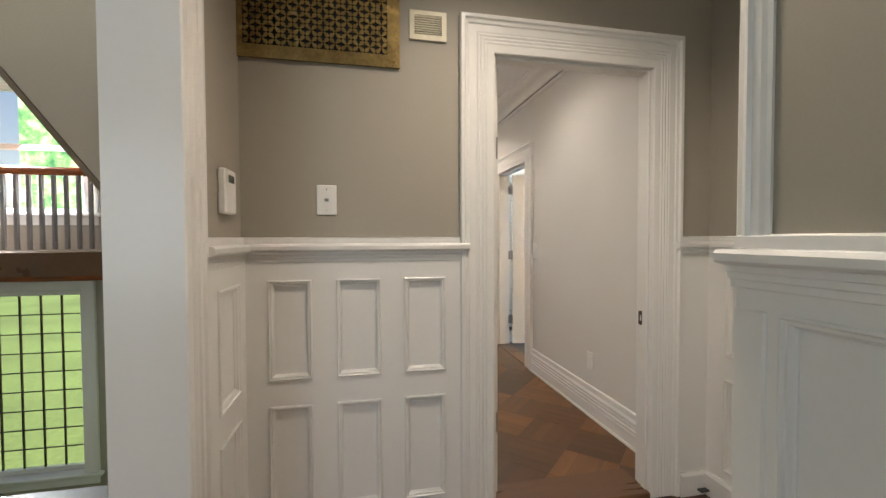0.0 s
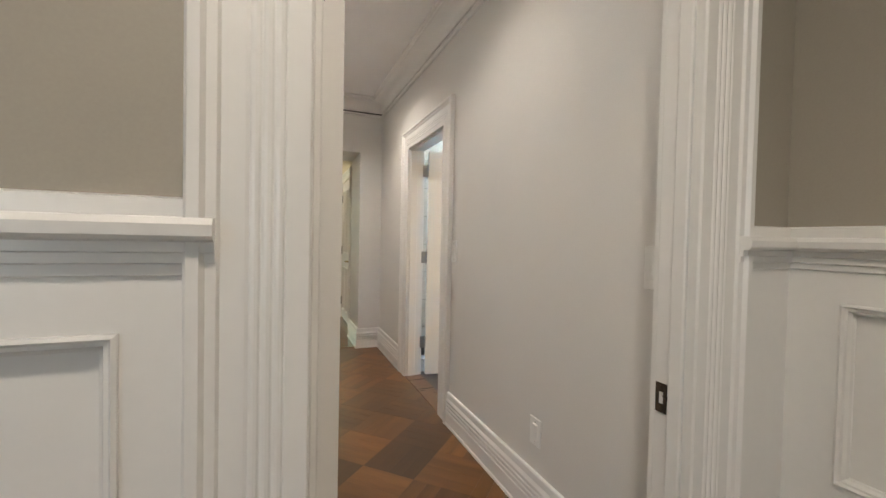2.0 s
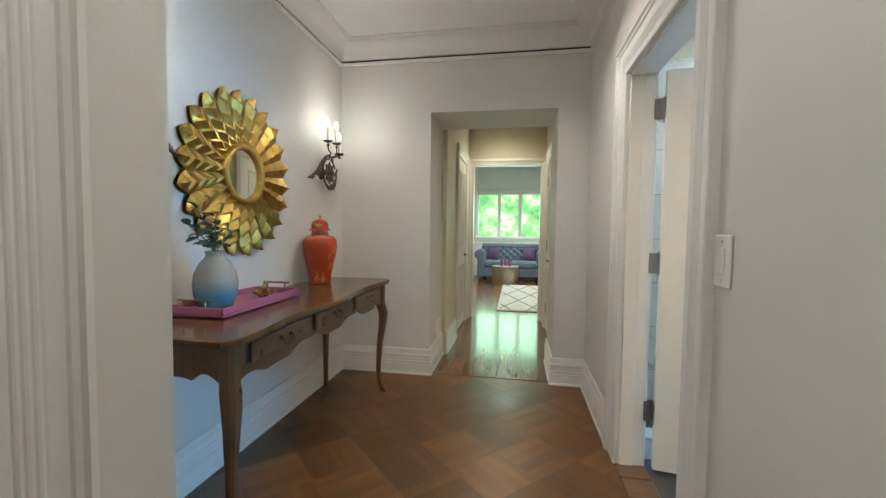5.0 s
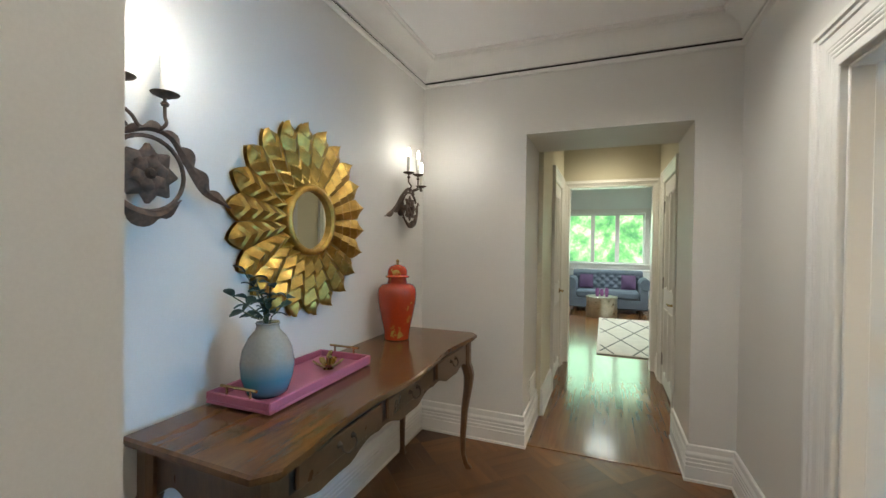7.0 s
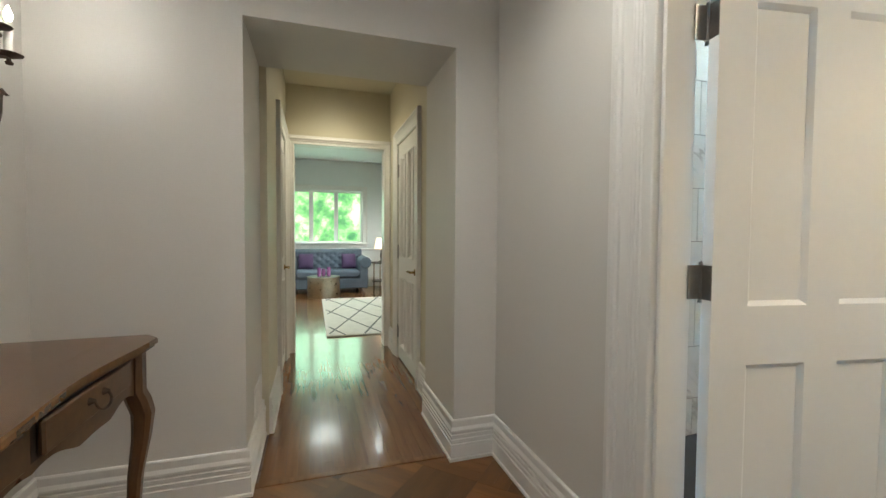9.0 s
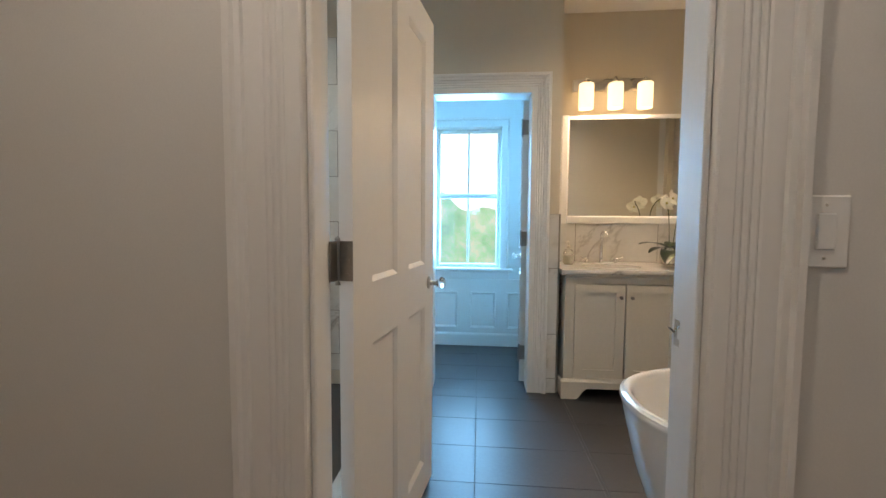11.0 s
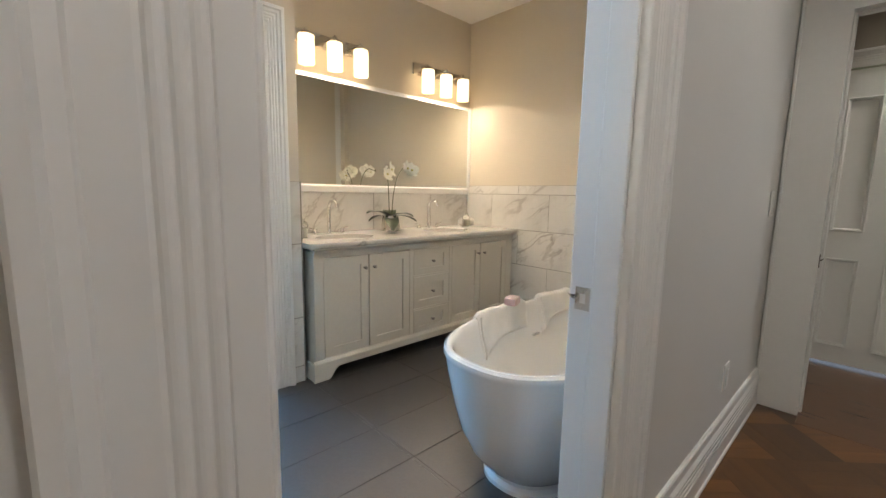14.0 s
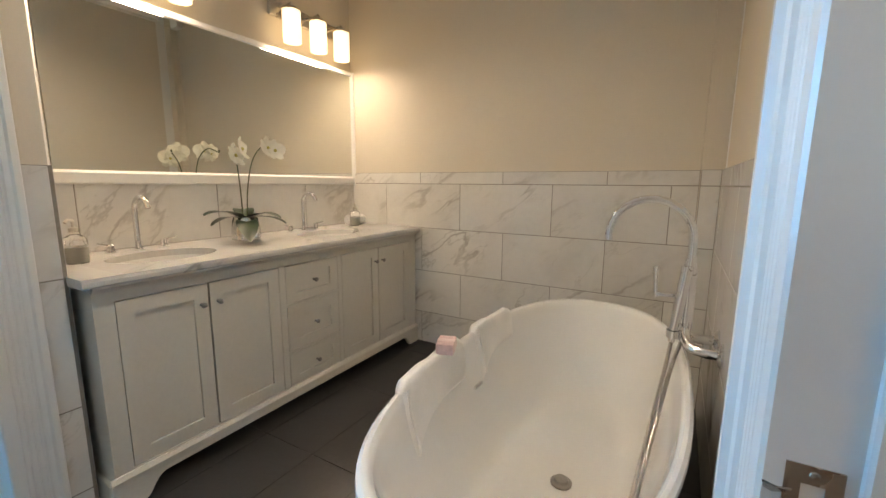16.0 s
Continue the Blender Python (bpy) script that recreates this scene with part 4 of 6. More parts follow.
EAST = lambda y, z: pose(1.505, y, z, 0, 0, -90)
plate("light_switch", EAST(3.698, 1.117), 0.086, 0.135, 0, "white rocker light switch by the bathroom door", "light switch")
plate("light_switch", EAST(2.205, 1.12), 0.084, 0.130, 0, "white rocker light switch on the greige wall", "light switch")
o = plate("wall_outlet", EAST(2.78, 0.379), 0.078, 0.12, 0, "white wall outlet above the baseboard", "outlet")
for z in (-0.02, 0.02):
    part("socket", Build().lathe([(0, -0.004), (0.016, -0.006), (0.015, -0.008), (0, -0.008)], (0, 0, z), 16, "y"), PLASTIC, o)
plate("phone_jack", pose(-0.185, 1.952, 1.388), 0.078, 0.12, 0, "white wall plate with a small jack", "wall plate", rocker=False)
part("jack", Build().box((-0.008, -0.009, -0.006), (0.008, -0.005, 0.006), 0.001), STEEL, bpy.data.objects["phone_jack"], "small metal jack")
plate("wall_outlet", pose(1.345, 6.52, 0.40, 0, 0, -90), 0.075, 0.12, 0, "white passage wall outlet", "outlet")
o = thing("floor_register", pose(0.297, 6.12, 0.30, 0, 0, 90), "white louvred wall register", "vent")
part("frame", framed(Build(), "x", -0.008, 0, -0.13, 0.13, -0.075, 0.075, [(-0.11, 0.11, -0.055, 0.055)]), PLASTIC, o)
for i in range(7):
    part("slat", Build().box((-0.11, -0.006, -0.054 + i * 0.016), (0.11, -0.001, -0.046 + i * 0.016)), PLASTIC, o)

# thermostat on the side wall
o = thing("thermostat", pose(-0.51, 1.745, 1.392, 0, 0, 90), "white thermostat with a small dark screen", "thermostat")
part("body", Build().box((-0.055, -0.028, -0.075), (0.055, 0, 0.075), 0.006), PLASTIC, o)
part("screen", Build().box((-0.03, -0.0295, 0.03), (0.03, -0.027, 0.056), 0.001), material("dark lcd", (0.03, 0.06, 0.035), 0.2), o, "dark green display")

# brass grille
o = thing("brass_grille", pose(-0.213, 1.952, 2.193), "pierced brass air grille with a floral lattice", "grille")
# dark sheet painted for the shade inside the duct
part("backing", Build().box((-0.29, -0.004, -0.225), (0.29, -0.001, 0.225)), GAP_SHADE, o, "near-black sheet for the unlit duct behind")
fr = framed(Build(), "x", -0.016, -0.0045, -0.325, 0.325, -0.26, 0.26, [(-0.275, 0.275, -0.21, 0.21)])
part("frame", fr, BRASS, o)
lat = Build()
step = 0.0458
for i in range(13):
    for j in range(10):
        cx, cz = -0.275 + step * i, -0.206 + step * j
        for k in range(4):
            a = radians(45 + 90 * k)
            q = []
            for r_, w_ in ((0.004, 0.004), (0.014, 0.009), (0.024, 0.004), (0.033, 0.003)):
                q.append((r_, w_))
            pts = [(cx + math.cos(a) * r_ - math.sin(a) * w_, cz + math.sin(a) * r_ + math.cos(a) * w_) for r_, w_ in q] + [(cx + math.cos(a) * r_ + math.sin(a) * w_, cz + math.sin(a) * r_ - math.cos(a) * w_) for r_, w_ in reversed(q)]
            pts = [(min(max(x, -0.276), 0.276), min(max(z, -0.211), 0.211)) for x, z in pts]
            n = len(pts)
            lat.add([(x, -0.013, z) for x, z in pts] + [(x, -0.006, z) for x, z in pts], [tuple(range(n))] + [(t, (t + 1) % n, n + (t + 1) % n, n + t) for t in range(n)])
part("lattice", lat, BRASS, o, "cast brass floral lattice")
for x in (-0.30, 0.30):
    for z in (-0.235, 0.235):
        part("screw", Build().lathe([(0, -0.016), (0.006, -0.0165), (0.005, -0.019), (0, -0.0195)], (x, 0, z), 10, "y"), BRASS, o)
o = thing("small_vent", pose(0.233, 1.952, 2.12), "small ivory louvred vent", "vent")
IVORY = material("ivory plastic", (0.72, 0.66, 0.50), 0.4, vary=0.02, bump=0)
part("frame", framed(Build(), "x", -0.012, -0.001, -0.078, 0.078, -0.06, 0.06, [(-0.058, 0.058, -0.042, 0.042)]), IVORY, o)
part("backing", Build().box((-0.058, -0.003, -0.042), (0.058, -0.001, 0.042)), material("tan duct", (0.22, 0.18, 0.12), 0.8), o)
for i in range(9):
    part("slat", Build().box((-0.058, -0.010, -0.041 + i * 0.0095), (0.058, -0.004, -0.037 + i * 0.0095)), IVORY, o)

# downlights
o = thing("downlight", pose(0.857, 4.66, CEIL), "recessed round ceiling downlight, lit", "downlight", "ceiling downlights")
part("trim_ring", Build().lathe([(0.045, -0.001), (0.072, -0.001), (0.070, -0.006), (0.052, -0.008), (0.045, -0.003)], n=32, closed=False), PLASTIC, o, "white trim ring")
part("lens", Build().lathe([(0.0, -0.0015), (0.046, -0.0015), (0.046, -0.003), (0, -0.003)], n=32), DOWN, o, "glowing lens")
for x, y, z in ((0.78, 11.6, 2.75), (-0.3, 10.0, 2.75), (1.9, 11.0, 2.75), (0.857, 2.95, CEIL), (0.78, 7.55, 2.60)):
    copy_thing(o, pose(x, y, z))

# ---- hall furniture ----
WALNUT = material("walnut stain", (0.125, 0.062, 0.025), 0.3, vary=0.14, scale=5, grain=40, bump=0.1, stretch=(9, 1, 1), second=(0.09, 0.040, 0.016), coat=0.25)
WALNUT_TOP = material("polished walnut top", (0.155, 0.074, 0.026), 0.2, vary=0.16, scale=3, grain=26, bump=0.01, stretch=(9, 1, 1), second=(0.088, 0.040, 0.0145), coat=0.2)
DRAWER_SHADE = material("near-black drawer shade", (0.03, 0.016, 0.009), 0.5)


def outline(half, depth, grow=0.0):
    """Serpentine console outline, front at +x."""
    pts = []
    for i in range(25):
        s = -1 + 2 * i / 24
        pts.append((depth - 0.018 + 0.016 * math.cos(2 * math.pi * s) + grow, s * (half - 0.055)))
    pts += [(depth - 0.045 + grow, half + grow), (-depth, half - 0.01 + grow), (-depth, -half + 0.01 - grow), (depth - 0.045 + grow, -half - grow)]
    return pts


def cabriole(b, x, y, sx, sy, h):
    """A curved tapering leg with knee and pad foot."""
    secs = [(h, 0.0, 0.030), (h - 0.14, 0.0, 0.030), (h - 0.17, 0.008, 0.032), (h - 0.22, 0.018, 0.030), (h - 0.30, 0.014, 0.025), (h - 0.42, 0.0, 0.020), (0.20, -0.008, 0.016), (0.10, -0.006, 0.014), (0.04, 0.006, 0.015), (0.012, 0.018, 0.021), (0.0, 0.020, 0.019)]
    vs, fs = [], []
    for z, off, r in secs:
        cx, cy = x + sx * off, y + sy * off
        k = r * 0.55
        vs += [(cx + a, cy + c, z) for a, c in ((-r, -k), (-k, -r), (k, -r), (r, -k), (r, k), (k, r), (-k, r), (-r, k))]
    for j in range(len(secs) - 1):
        for k in range(8):
            a, c = j * 8 + k, j * 8 + (k + 1) % 8
            fs.append((a, c, c + 8, a + 8))
    fs += [tuple(range(8)), tuple(range((len(secs) - 1) * 8, len(secs) * 8))]
    return b.add(vs, fs)


def scallop(b, axis, t0, t1, a0, a1, ztop, fn, n=60):
    """An apron board whose lower edge follows fn(s), s from 0 to 1."""
    vs, fs = [], []
    for i in range(n + 1):
        s = i / n
        u = a0 + (a1 - a0) * s
        for t in (t0, t1):
            for z in (fn(s), ztop):
                vs.append((u, t, z) if axis == "x" else (t, u, z))
    for i in range(n):
        k = i * 4
        fs += [(k, k + 1, k + 5, k + 4), (k + 2, k + 3, k + 7, k + 6), (k, k + 2, k + 6, k + 4), (k + 1, k + 3, k + 7, k + 5)]
    fs += [(0, 1, 3, 2), (n * 4, n * 4 + 1, n * 4 + 3, n * 4 + 2)]
    return b.add(vs, fs)


def console_table(m):
    root = thing("console_table", m, "walnut-stained console table with three drawers and cabriole legs", "table")
    half, depth, h = 0.855, 0.262, 0.823
    top = Build().prism(outline(half, depth), h - 0.018, h, 0.006)
    top.prism(outline(half, depth, -0.010), h - 0.030, h - 0.018)
    part("tabletop", top, WALNUT_TOP, root, "polished walnut top")
    front = lambda s: 0.655 + 0.020 * math.cos(6 * math.pi * s) + 0.012 * abs(math.sin(9 * math.pi * s)) - 0.035 * (abs(2 * s - 1) ** 8)
    end = lambda s: 0.650 + 0.025 * abs(math.sin(3 * math.pi * s)) - 0.01 * math.cos(4 * math.pi * s)
    part("apron", scallop(Build(), "y", 0.188, 0.206, -0.77, 0.77, h - 0.030, front), WALNUT, root)
    part("apron", scallop(Build(), "y", -0.235, -0.218, -0.77, 0.77, h - 0.030, lambda s: 0.68), WALNUT, root)
    for s in (-1, 1):
        part("apron", scallop(Build(), "x", s * 0.772, s * 0.790, -0.205, 0.175, h - 0.030, end), WALNUT, root)
    for x in (-0.225, 0.195):
        for s in (-1, 1):
            part("leg", cabriole(Build(), x, s * 0.785, 1 if x > 0 else -0.3, s, h - 0.030), WALNUT, root, "", True)
    for y0, y1 in ((-0.70, -0.27), (-0.215, 0.215), (0.27, 0.70)):
        # thin dark patch on the apron, painted for the shade round each drawer
        part("drawer_shadow_gap", Build().box((0.2062, y0 - 0.016, 0.698), (0.2068, y1 + 0.016, 0.784)), DRAWER_SHADE, root, "near-black patch painted for the shade round a drawer")
        d = part("drawer", Build().box((0.206, y0, 0.702), (0.222, y1, 0.780), 0.005), WALNUT, root)
        c = (y0 + y1) / 2
        hb = Build()
        for s in (-1, 1):
            hb.lathe([(0, 0.2215), (0.011, 0.222), (0.008, 0.227), (0.004, 0.236), (0, 0.237)], (0, c + s * 0.036, 0.748), 10, "x")
        hb.tube(smooth_path([(0.233, c - 0.036, 0.748), (0.240, c - 0.034, 0.730), (0.243, c - 0.014, 0.718), (0.243, c + 0.014, 0.718), (0.240, c + 0.034, 0.730), (0.233, c + 0.036, 0.748)], 4), 0.0032, 6)
        part("drawer_handle", hb, OLD_IRON, d, "dark bronze bail pull", True)
    return root


console_table(pose(-0.172, 4.555, -0.004))

GOLD = material("antique gold leaf", (0.60, 0.40, 0.11), 0.40, 1.0, vary=0.15, scale=14, grain=60, bump=0.25, second=(0.40, 0.24, 0.06))


def sunburst(m, n=22, r0=0.135, r1=0.425):
    """A round mirror ringed by overlapping beaten metal leaves; faces +x."""
    root = thing("sunburst_mirror", m, "round mirror in a beaten gold sunburst of leaves", "mirror")

    def leaf(u, v):
        s = 2 * v - 1
        r = r0 + (r1 - r0) * u
        k = 0.020 + 0.040 * u if u < 0.80 else 0.052 * max(0.0, 1 - ((u - 0.80) / 0.2) ** 1.25) ** 0.75
        w = k
        scale_row = (u * 4.6 + 0.55 * (1 - abs(s))) % 1.0
        h = 0.018 * (1 - abs(s)) ** 0.8 + (0.015 * scale_row if u < 0.86 else 0.004) * (0.35 + 0.65 * (1 - abs(s))) + 0.012 * u
        return (0.012 + h, s * w, r)
    b = Build().sheet(leaf, 42, 10)
    b.sheet(lambda u, v: (0.006, (2 * v - 1) * (0.020 + 0.040 * u if u < 0.8 else 0.052 * max(0.0, 1 - ((u - 0.8) / 0.2) ** 1.25) ** 0.75), r0 + (r1 - r0) * u), 20, 2)
    me = b.mesh("leaf", GOLD, True)
    for i in range(n):
        o = new("leaf", me)
        o.parent = root
        o.matrix_basis = pose(0.004 * (i % 2), 0, 0, 360 * i / n + 4, 0, 0)
    part("ring", Build().lathe([(0.128, 0.03), (0.128, 0.052), (0.134, 0.058), (0.142, 0.060), (0.152, 0.056), (0.158, 0.046), (0.158, 0.02)], n=64, axis="x", closed=False), GOLD, root, "plain gold ring", True)
    part("mirror_glass", Build().lathe([(0, 0.036), (0.130, 0.036), (0.130, 0.030), (0, 0.030)], n=64, axis="x"), MIRROR, root, "clear mirror")
    return root


MIRROR = mirror_glass("mirror silver")
sunburst(pose(-0.455, 4.462, 1.458))

CANDLE = material("ivory candle sleeve", (0.78, 0.76, 0.70), 0.5, vary=0.02, bump=0.05)
RUST = material("worn painted bronze", (0.13, 0.082, 0.056), 0.6, 0.3, vary=0.25, scale=30, grain=90, bump=0.4, second=(0.05, 0.035, 0.027))


def sconce(m, sgn):
    """A scrolled leaf sconce with a rosette and three candles; faces +x, its long leaf towards sgn * y."""
    root = thing("wall_sconce", m, "dark bronze scroll sconce with rosette and three lit candles", "wall lamp", "hall sconces")
    Y = lambda y: y * sgn
    part("back_plate", Build().lathe([(0, 0), (0.045, 0), (0.040, 0.012), (0.012, 0.020), (0.010, 0.055), (0, 0.055)], axis="x", n=20), RUST, root, "", True)
    petals = Build().lathe([(0, 0.060), (0.012, 0.062), (0.014, 0.072), (0.008, 0.082), (0, 0.084)], axis="x", n=12)
    rosette = part("rosette", petals, RUST, root, "leafy bronze rosette", True)
    for ring, n, r, w in ((0, 8, 0.068, 0.027), (1, 6, 0.040, 0.022)):
        for i in range(n):
            a = 2 * math.pi * i / n + ring * 0.3
            def petal(u, v, a=a, r=r, w=w, ring=ring):
                s = 2 * v - 1
                rr = 0.006 + r * u
                ww = w * math.sin(math.pi * min(0.93, 0.12 + 0.85 * u)) * s
                return (0.056 + 0.010 * ring + 0.012 * math.sin(u * 2.4) - 0.006 * s * s, rr * math.cos(a) - ww * math.sin(a), rr * math.sin(a) + ww * math.cos(a))
            part("petal", Build().sheet(petal, 6, 4), RUST, rosette, "", True)
    ring = Build().tube([(0.060, Y(0.092 * math.cos(radians(a))), 0.092 * math.sin(radians(a))) for a in range(-156, 157, 12)], 0.0055, 8)
    part("scroll_ring", ring, RUST, root, "", True)

    def leaf_arm(pts, widths, teeth):
        """A flat tapering leaf along pts with a toothed edge."""
        path = smooth_path(pts, 8)
        b, vs, fs = Build(), [], []
        for i, p in enumerate(path):
            t = i / (len(path) - 1)
            k = t * (len(widths) - 1)
            j = min(int(k), len(widths) - 2)
            w = widths[j] + (widths[j + 1] - widths[j]) * (k - j)
            d = (path[min(i + 1, len(path) - 1)] - path[max(i - 1, 0)]).normalized()
            nrm = Vector((1, 0, 0)).cross(d).normalized()
            bite = w * (0.55 + 1.25 * math.sin(math.pi * min(1.0, (t * teeth) % 1.0 * 1.15)) ** 0.7)
            vs += [p + nrm * bite, p + Vector((0.007, 0, 0)), p - nrm * w * 0.8, p - Vector((0.004, 0, 0))]
        for i in range(len(path) - 1):
            for q in range(4):
                a, c = i * 4 + q, i * 4 + (q + 1) % 4
                fs.append((a, c, c + 4, a + 4))
        fs += [(0, 1, 2, 3), tuple(len(vs) - 4 + i for i in range(4))]
        return b.add(vs, fs)
    part("scroll_leaf", leaf_arm([(0.060, Y(-0.055), 0.088), (0.066, Y(0.0), 0.112), (0.064, Y(0.055), 0.100), (0.056, Y(0.105), 0.050), (0.048, Y(0.165), -0.020), (0.040, Y(0.255), -0.062)], [0.006, 0.011, 0.010, 0.019, 0.020, 0.004], 6), RUST, root, "long toothed bronze leaf", True)
    part("scroll_leaf", leaf_arm([(0.060, Y(0.085), -0.058), (0.066, Y(0.02), -0.104), (0.066, Y(-0.06), -0.085), (0.058, Y(-0.105), -0.03), (0.050, Y(-0.130), 0.030), (0.045, Y(-0.165), 0.035)], [0.003, 0.014, 0.020, 0.020, 0.010, 0.003], 5), RUST, root, "curling bronze leaf", True)
    for y0, y1, x, z0 in ((0.02, 0.035, 0.070, 0.200), (-0.02, -0.075, 0.078, 0.205), (-0.05, -0.116, 0.080, 0.140)):
        stem = Build().tube(smooth_path([(0.062, Y(y0), 0.106), (0.070 + x * 0.2, Y(y0 * 0.4 + y1 * 0.6), 0.126), (x, Y(y1), 0.150 if z0 > 0.16 else 0.12), (x, Y(y1), z0 - 0.004)], 5), [0.0042] * 16, 8)
        stem.lathe([(0, -0.028), (0.008, -0.026), (0.010, -0.02), (0.006, -0.014), (0, -0.012)], (x, Y(y1), z0), 10)
        part("stem", stem, RUST, root, "", True)
        part("drip_pan", Build().lathe([(0, -0.006), (0.010, -0.006), (0.030, 0.002), (0.033, 0.006), (0.031, 0.007), (0.010, 0.001), (0, 0.001)], (x, Y(y1), z0), 20), RUST, root, "", True)
        c = part("candle", Build().lathe([(0, 0.001), (0.0115, 0.001), (0.0115, 0.098), (0.009, 0.101), (0, 0.101)], (x, Y(y1), z0), 16), CANDLE, root, "ivory candle sleeve", True)
        part("bulb", Build().lathe([(0, 0.100), (0.006, 0.102), (0.0105, 0.115), (0.010, 0.124), (0.005, 0.140), (0, 0.150)], (x, Y(y1), z0), 12), BULB, c, "lit flame bulb", True)
    return root


sconce(pose(-0.455, 3.748, 1.545) @ Matrix.Scale(1.13, 4), 1)
sconce(pose(-0.455, 5.385, 1.59) @ Matrix.Scale(1.1, 4), -1)
lamp("sconce_light", "POINT", pose(-0.22, 3.74, 1.95), 4.0, (1.0, 0.98, 0.96), radius=0.03)
lamp("sconce_light", "POINT", pose(-0.20, 5.39, 1.97), 2.9, (1.0, 0.98, 0.96), radius=0.03)

# red ginger jar
LACQUER = material("red orange glaze", (0.42, 0.042, 0.010), 0.14, vary=0.06, scale=8, bump=0.0, coat=0.5)
nt = LACQUER.node_tree
pr = nt.nodes["Principled BSDF"]
src = pr.inputs["Base Color"].links[0].from_socket
co = nt.nodes.new("ShaderNodeTexCoord")
no = node(nt, "ShaderNodeTexNoise", Scale=22.0, Detail=5.0, Distortion=1.2)
ma = node(nt, "ShaderNodeTexNoise", Scale=6.0, Detail=1.0)
for t in (no, ma):
    nt.links.new(co.outputs["Object"], t.inputs["Vector"])
r1, r2, mu = nt.nodes.new("ShaderNodeMapRange"), nt.nodes.new("ShaderNodeMapRange"), nt.nodes.new("ShaderNodeMath")
r1.inputs["From Min"].default_value, r1.inputs["From Max"].default_value = 0.55, 0.60
r2.inputs["From Min"].default_value, r2.inputs["From Max"].default_value = 0.52, 0.60
mu.operation = "MULTIPLY"
nt.links.new(no.outputs["Fac"], r1.inputs["Value"])
nt.links.new(ma.outputs["Fac"], r2.inputs["Value"])
nt.links.new(r1.outputs[0], mu.inputs[0])
nt.links.new(r2.outputs[0], mu.inputs[1])
mx = nt.nodes.new("ShaderNodeMix")
mx.data_type = "RGBA"
nt.links.new(mu.outputs[0], mx.inputs["Factor"])
nt.links.new(src, mx.inputs[6])
mx.inputs[7].default_value = (0.42, 0.24, 0.05, 1)
nt.links.new(mx.outputs[2], pr.inputs["Base Color"])
o = thing("ginger_jar", pose(-0.30, 5.06, 0.823), "orange-red glazed ginger jar with gold flowers and lid", "jar")
part("body", Build().lathe([(0, 0), (0.070, 0), (0.072, 0.008), (0.074, 0.05), (0.090, 0.12), (0.106, 0.20), (0.110, 0.25), (0.106, 0.285), (0.090, 0.305), (0.056, 0.315), (0.052, 0.33), (0.052, 0.345), (0, 0.345)], n=48), LACQUER, o, "", True)
l = part("lid", Build().lathe([(0, 0.346), (0.068, 0.346), (0.070, 0.351), (0.056, 0.360), (0.055, 0.385), (0.045, 0.405), (0.020, 0.418), (0, 0.420)], n=40), LACQUER, o, "domed red lid", True)
part("finial", Build().lathe([(0, 0.418), (0.010, 0.419), (0.006, 0.428), (0.010, 0.436), (0.007, 0.446), (0, 0.448)], n=14), BRASS, l, "small gilt knob", True)

# pink tray with its things
PINK = material("pink leatherette", (0.42, 0.12, 0.20), 0.45, vary=0.05, scale=10, grain=120, bump=0.2)
o = thing("serving_tray", pose(-0.295, 4.262, 0.823, 0, 0, 1.0), "pink serving tray with gold bar handles", "tray")
part("base", Build().box((-0.135, -0.30, 0.001), (0.135, 0.30, 0.012), 0.003), PINK, o)
rim = Build()
for s in (-1, 1):
    rim.box((s * 0.135, -0.30, 0.012), (s * 0.122, 0.30, 0.040), 0.003)
    rim.box((-0.122, s * 0.30, 0.012), (0.122, s * 0.287, 0.040), 0.003)
part("rim", rim, PINK, o)
for s in (-1, 1):
    h = Build().tube([(-0.075, s * 0.293, 0.066), (0.075, s * 0.293, 0.066)], 0.005, 8)
    for x in (-0.05, 0.05):
        h.tube([(x, s * 0.293, 0.039), (x, s * 0.293, 0.066)], 0.004, 8)
    part("handle", h, BRASS, o, "slim gold bar handle", True)

GLAZE = material("ombre glaze", (0.33, 0.31, 0.27), 0.22, vary=0.05, scale=7, grain=90, bump=0.05, coat=0.3)
nt = GLAZE.node_tree
pr = nt.nodes["Principled BSDF"]
src = pr.inputs["Base Color"].links[0].from_socket
co, sp, mr = nt.nodes.new("ShaderNodeTexCoord"), nt.nodes.new("ShaderNodeSeparateXYZ"), nt.nodes.new("ShaderNodeMapRange")
nt.links.new(co.outputs["Object"], sp.inputs[0])
nt.links.new(sp.outputs["Z"], mr.inputs["Value"])
mr.inputs["From Min"].default_value, mr.inputs["From Max"].default_value = 0.07, 0.14
mx = nt.nodes.new("ShaderNodeMix")
mx.data_type = "RGBA"
nt.links.new(mr.outputs[0], mx.inputs["Factor"])
mx.inputs[6].default_value = (0.085, 0.25, 0.33, 1)
nt.links.new(src, mx.inputs[7])
nt.links.new(mx.outputs[2], pr.inputs["Base Color"])
o = thing("vase", pose(-0.285, 4.085, 0.836) @ Matrix.Scale(0.92, 4), "grey and teal ombre ceramic vase", "vase")
part("body", Build().lathe([(0, 0), (0.060, 0), (0.074, 0.012), (0.092, 0.07), (0.096, 0.12), (0.088, 0.17), (0.066, 0.215), (0.044, 0.240), (0.040, 0.255), (0.0415, 0.262), (0.034, 0.260), (0.034, 0.255), (0.036, 0.23), (0, 0.225)], n=48), GLAZE, o, "", True)
part("rim", Build().lathe([(0.0335, 0.2605), (0.0420, 0.2622), (0.0440, 0.266), (0.0415, 0.270), (0.0365, 0.269)], n=48), GLAZE, o, "rounded lip", True)
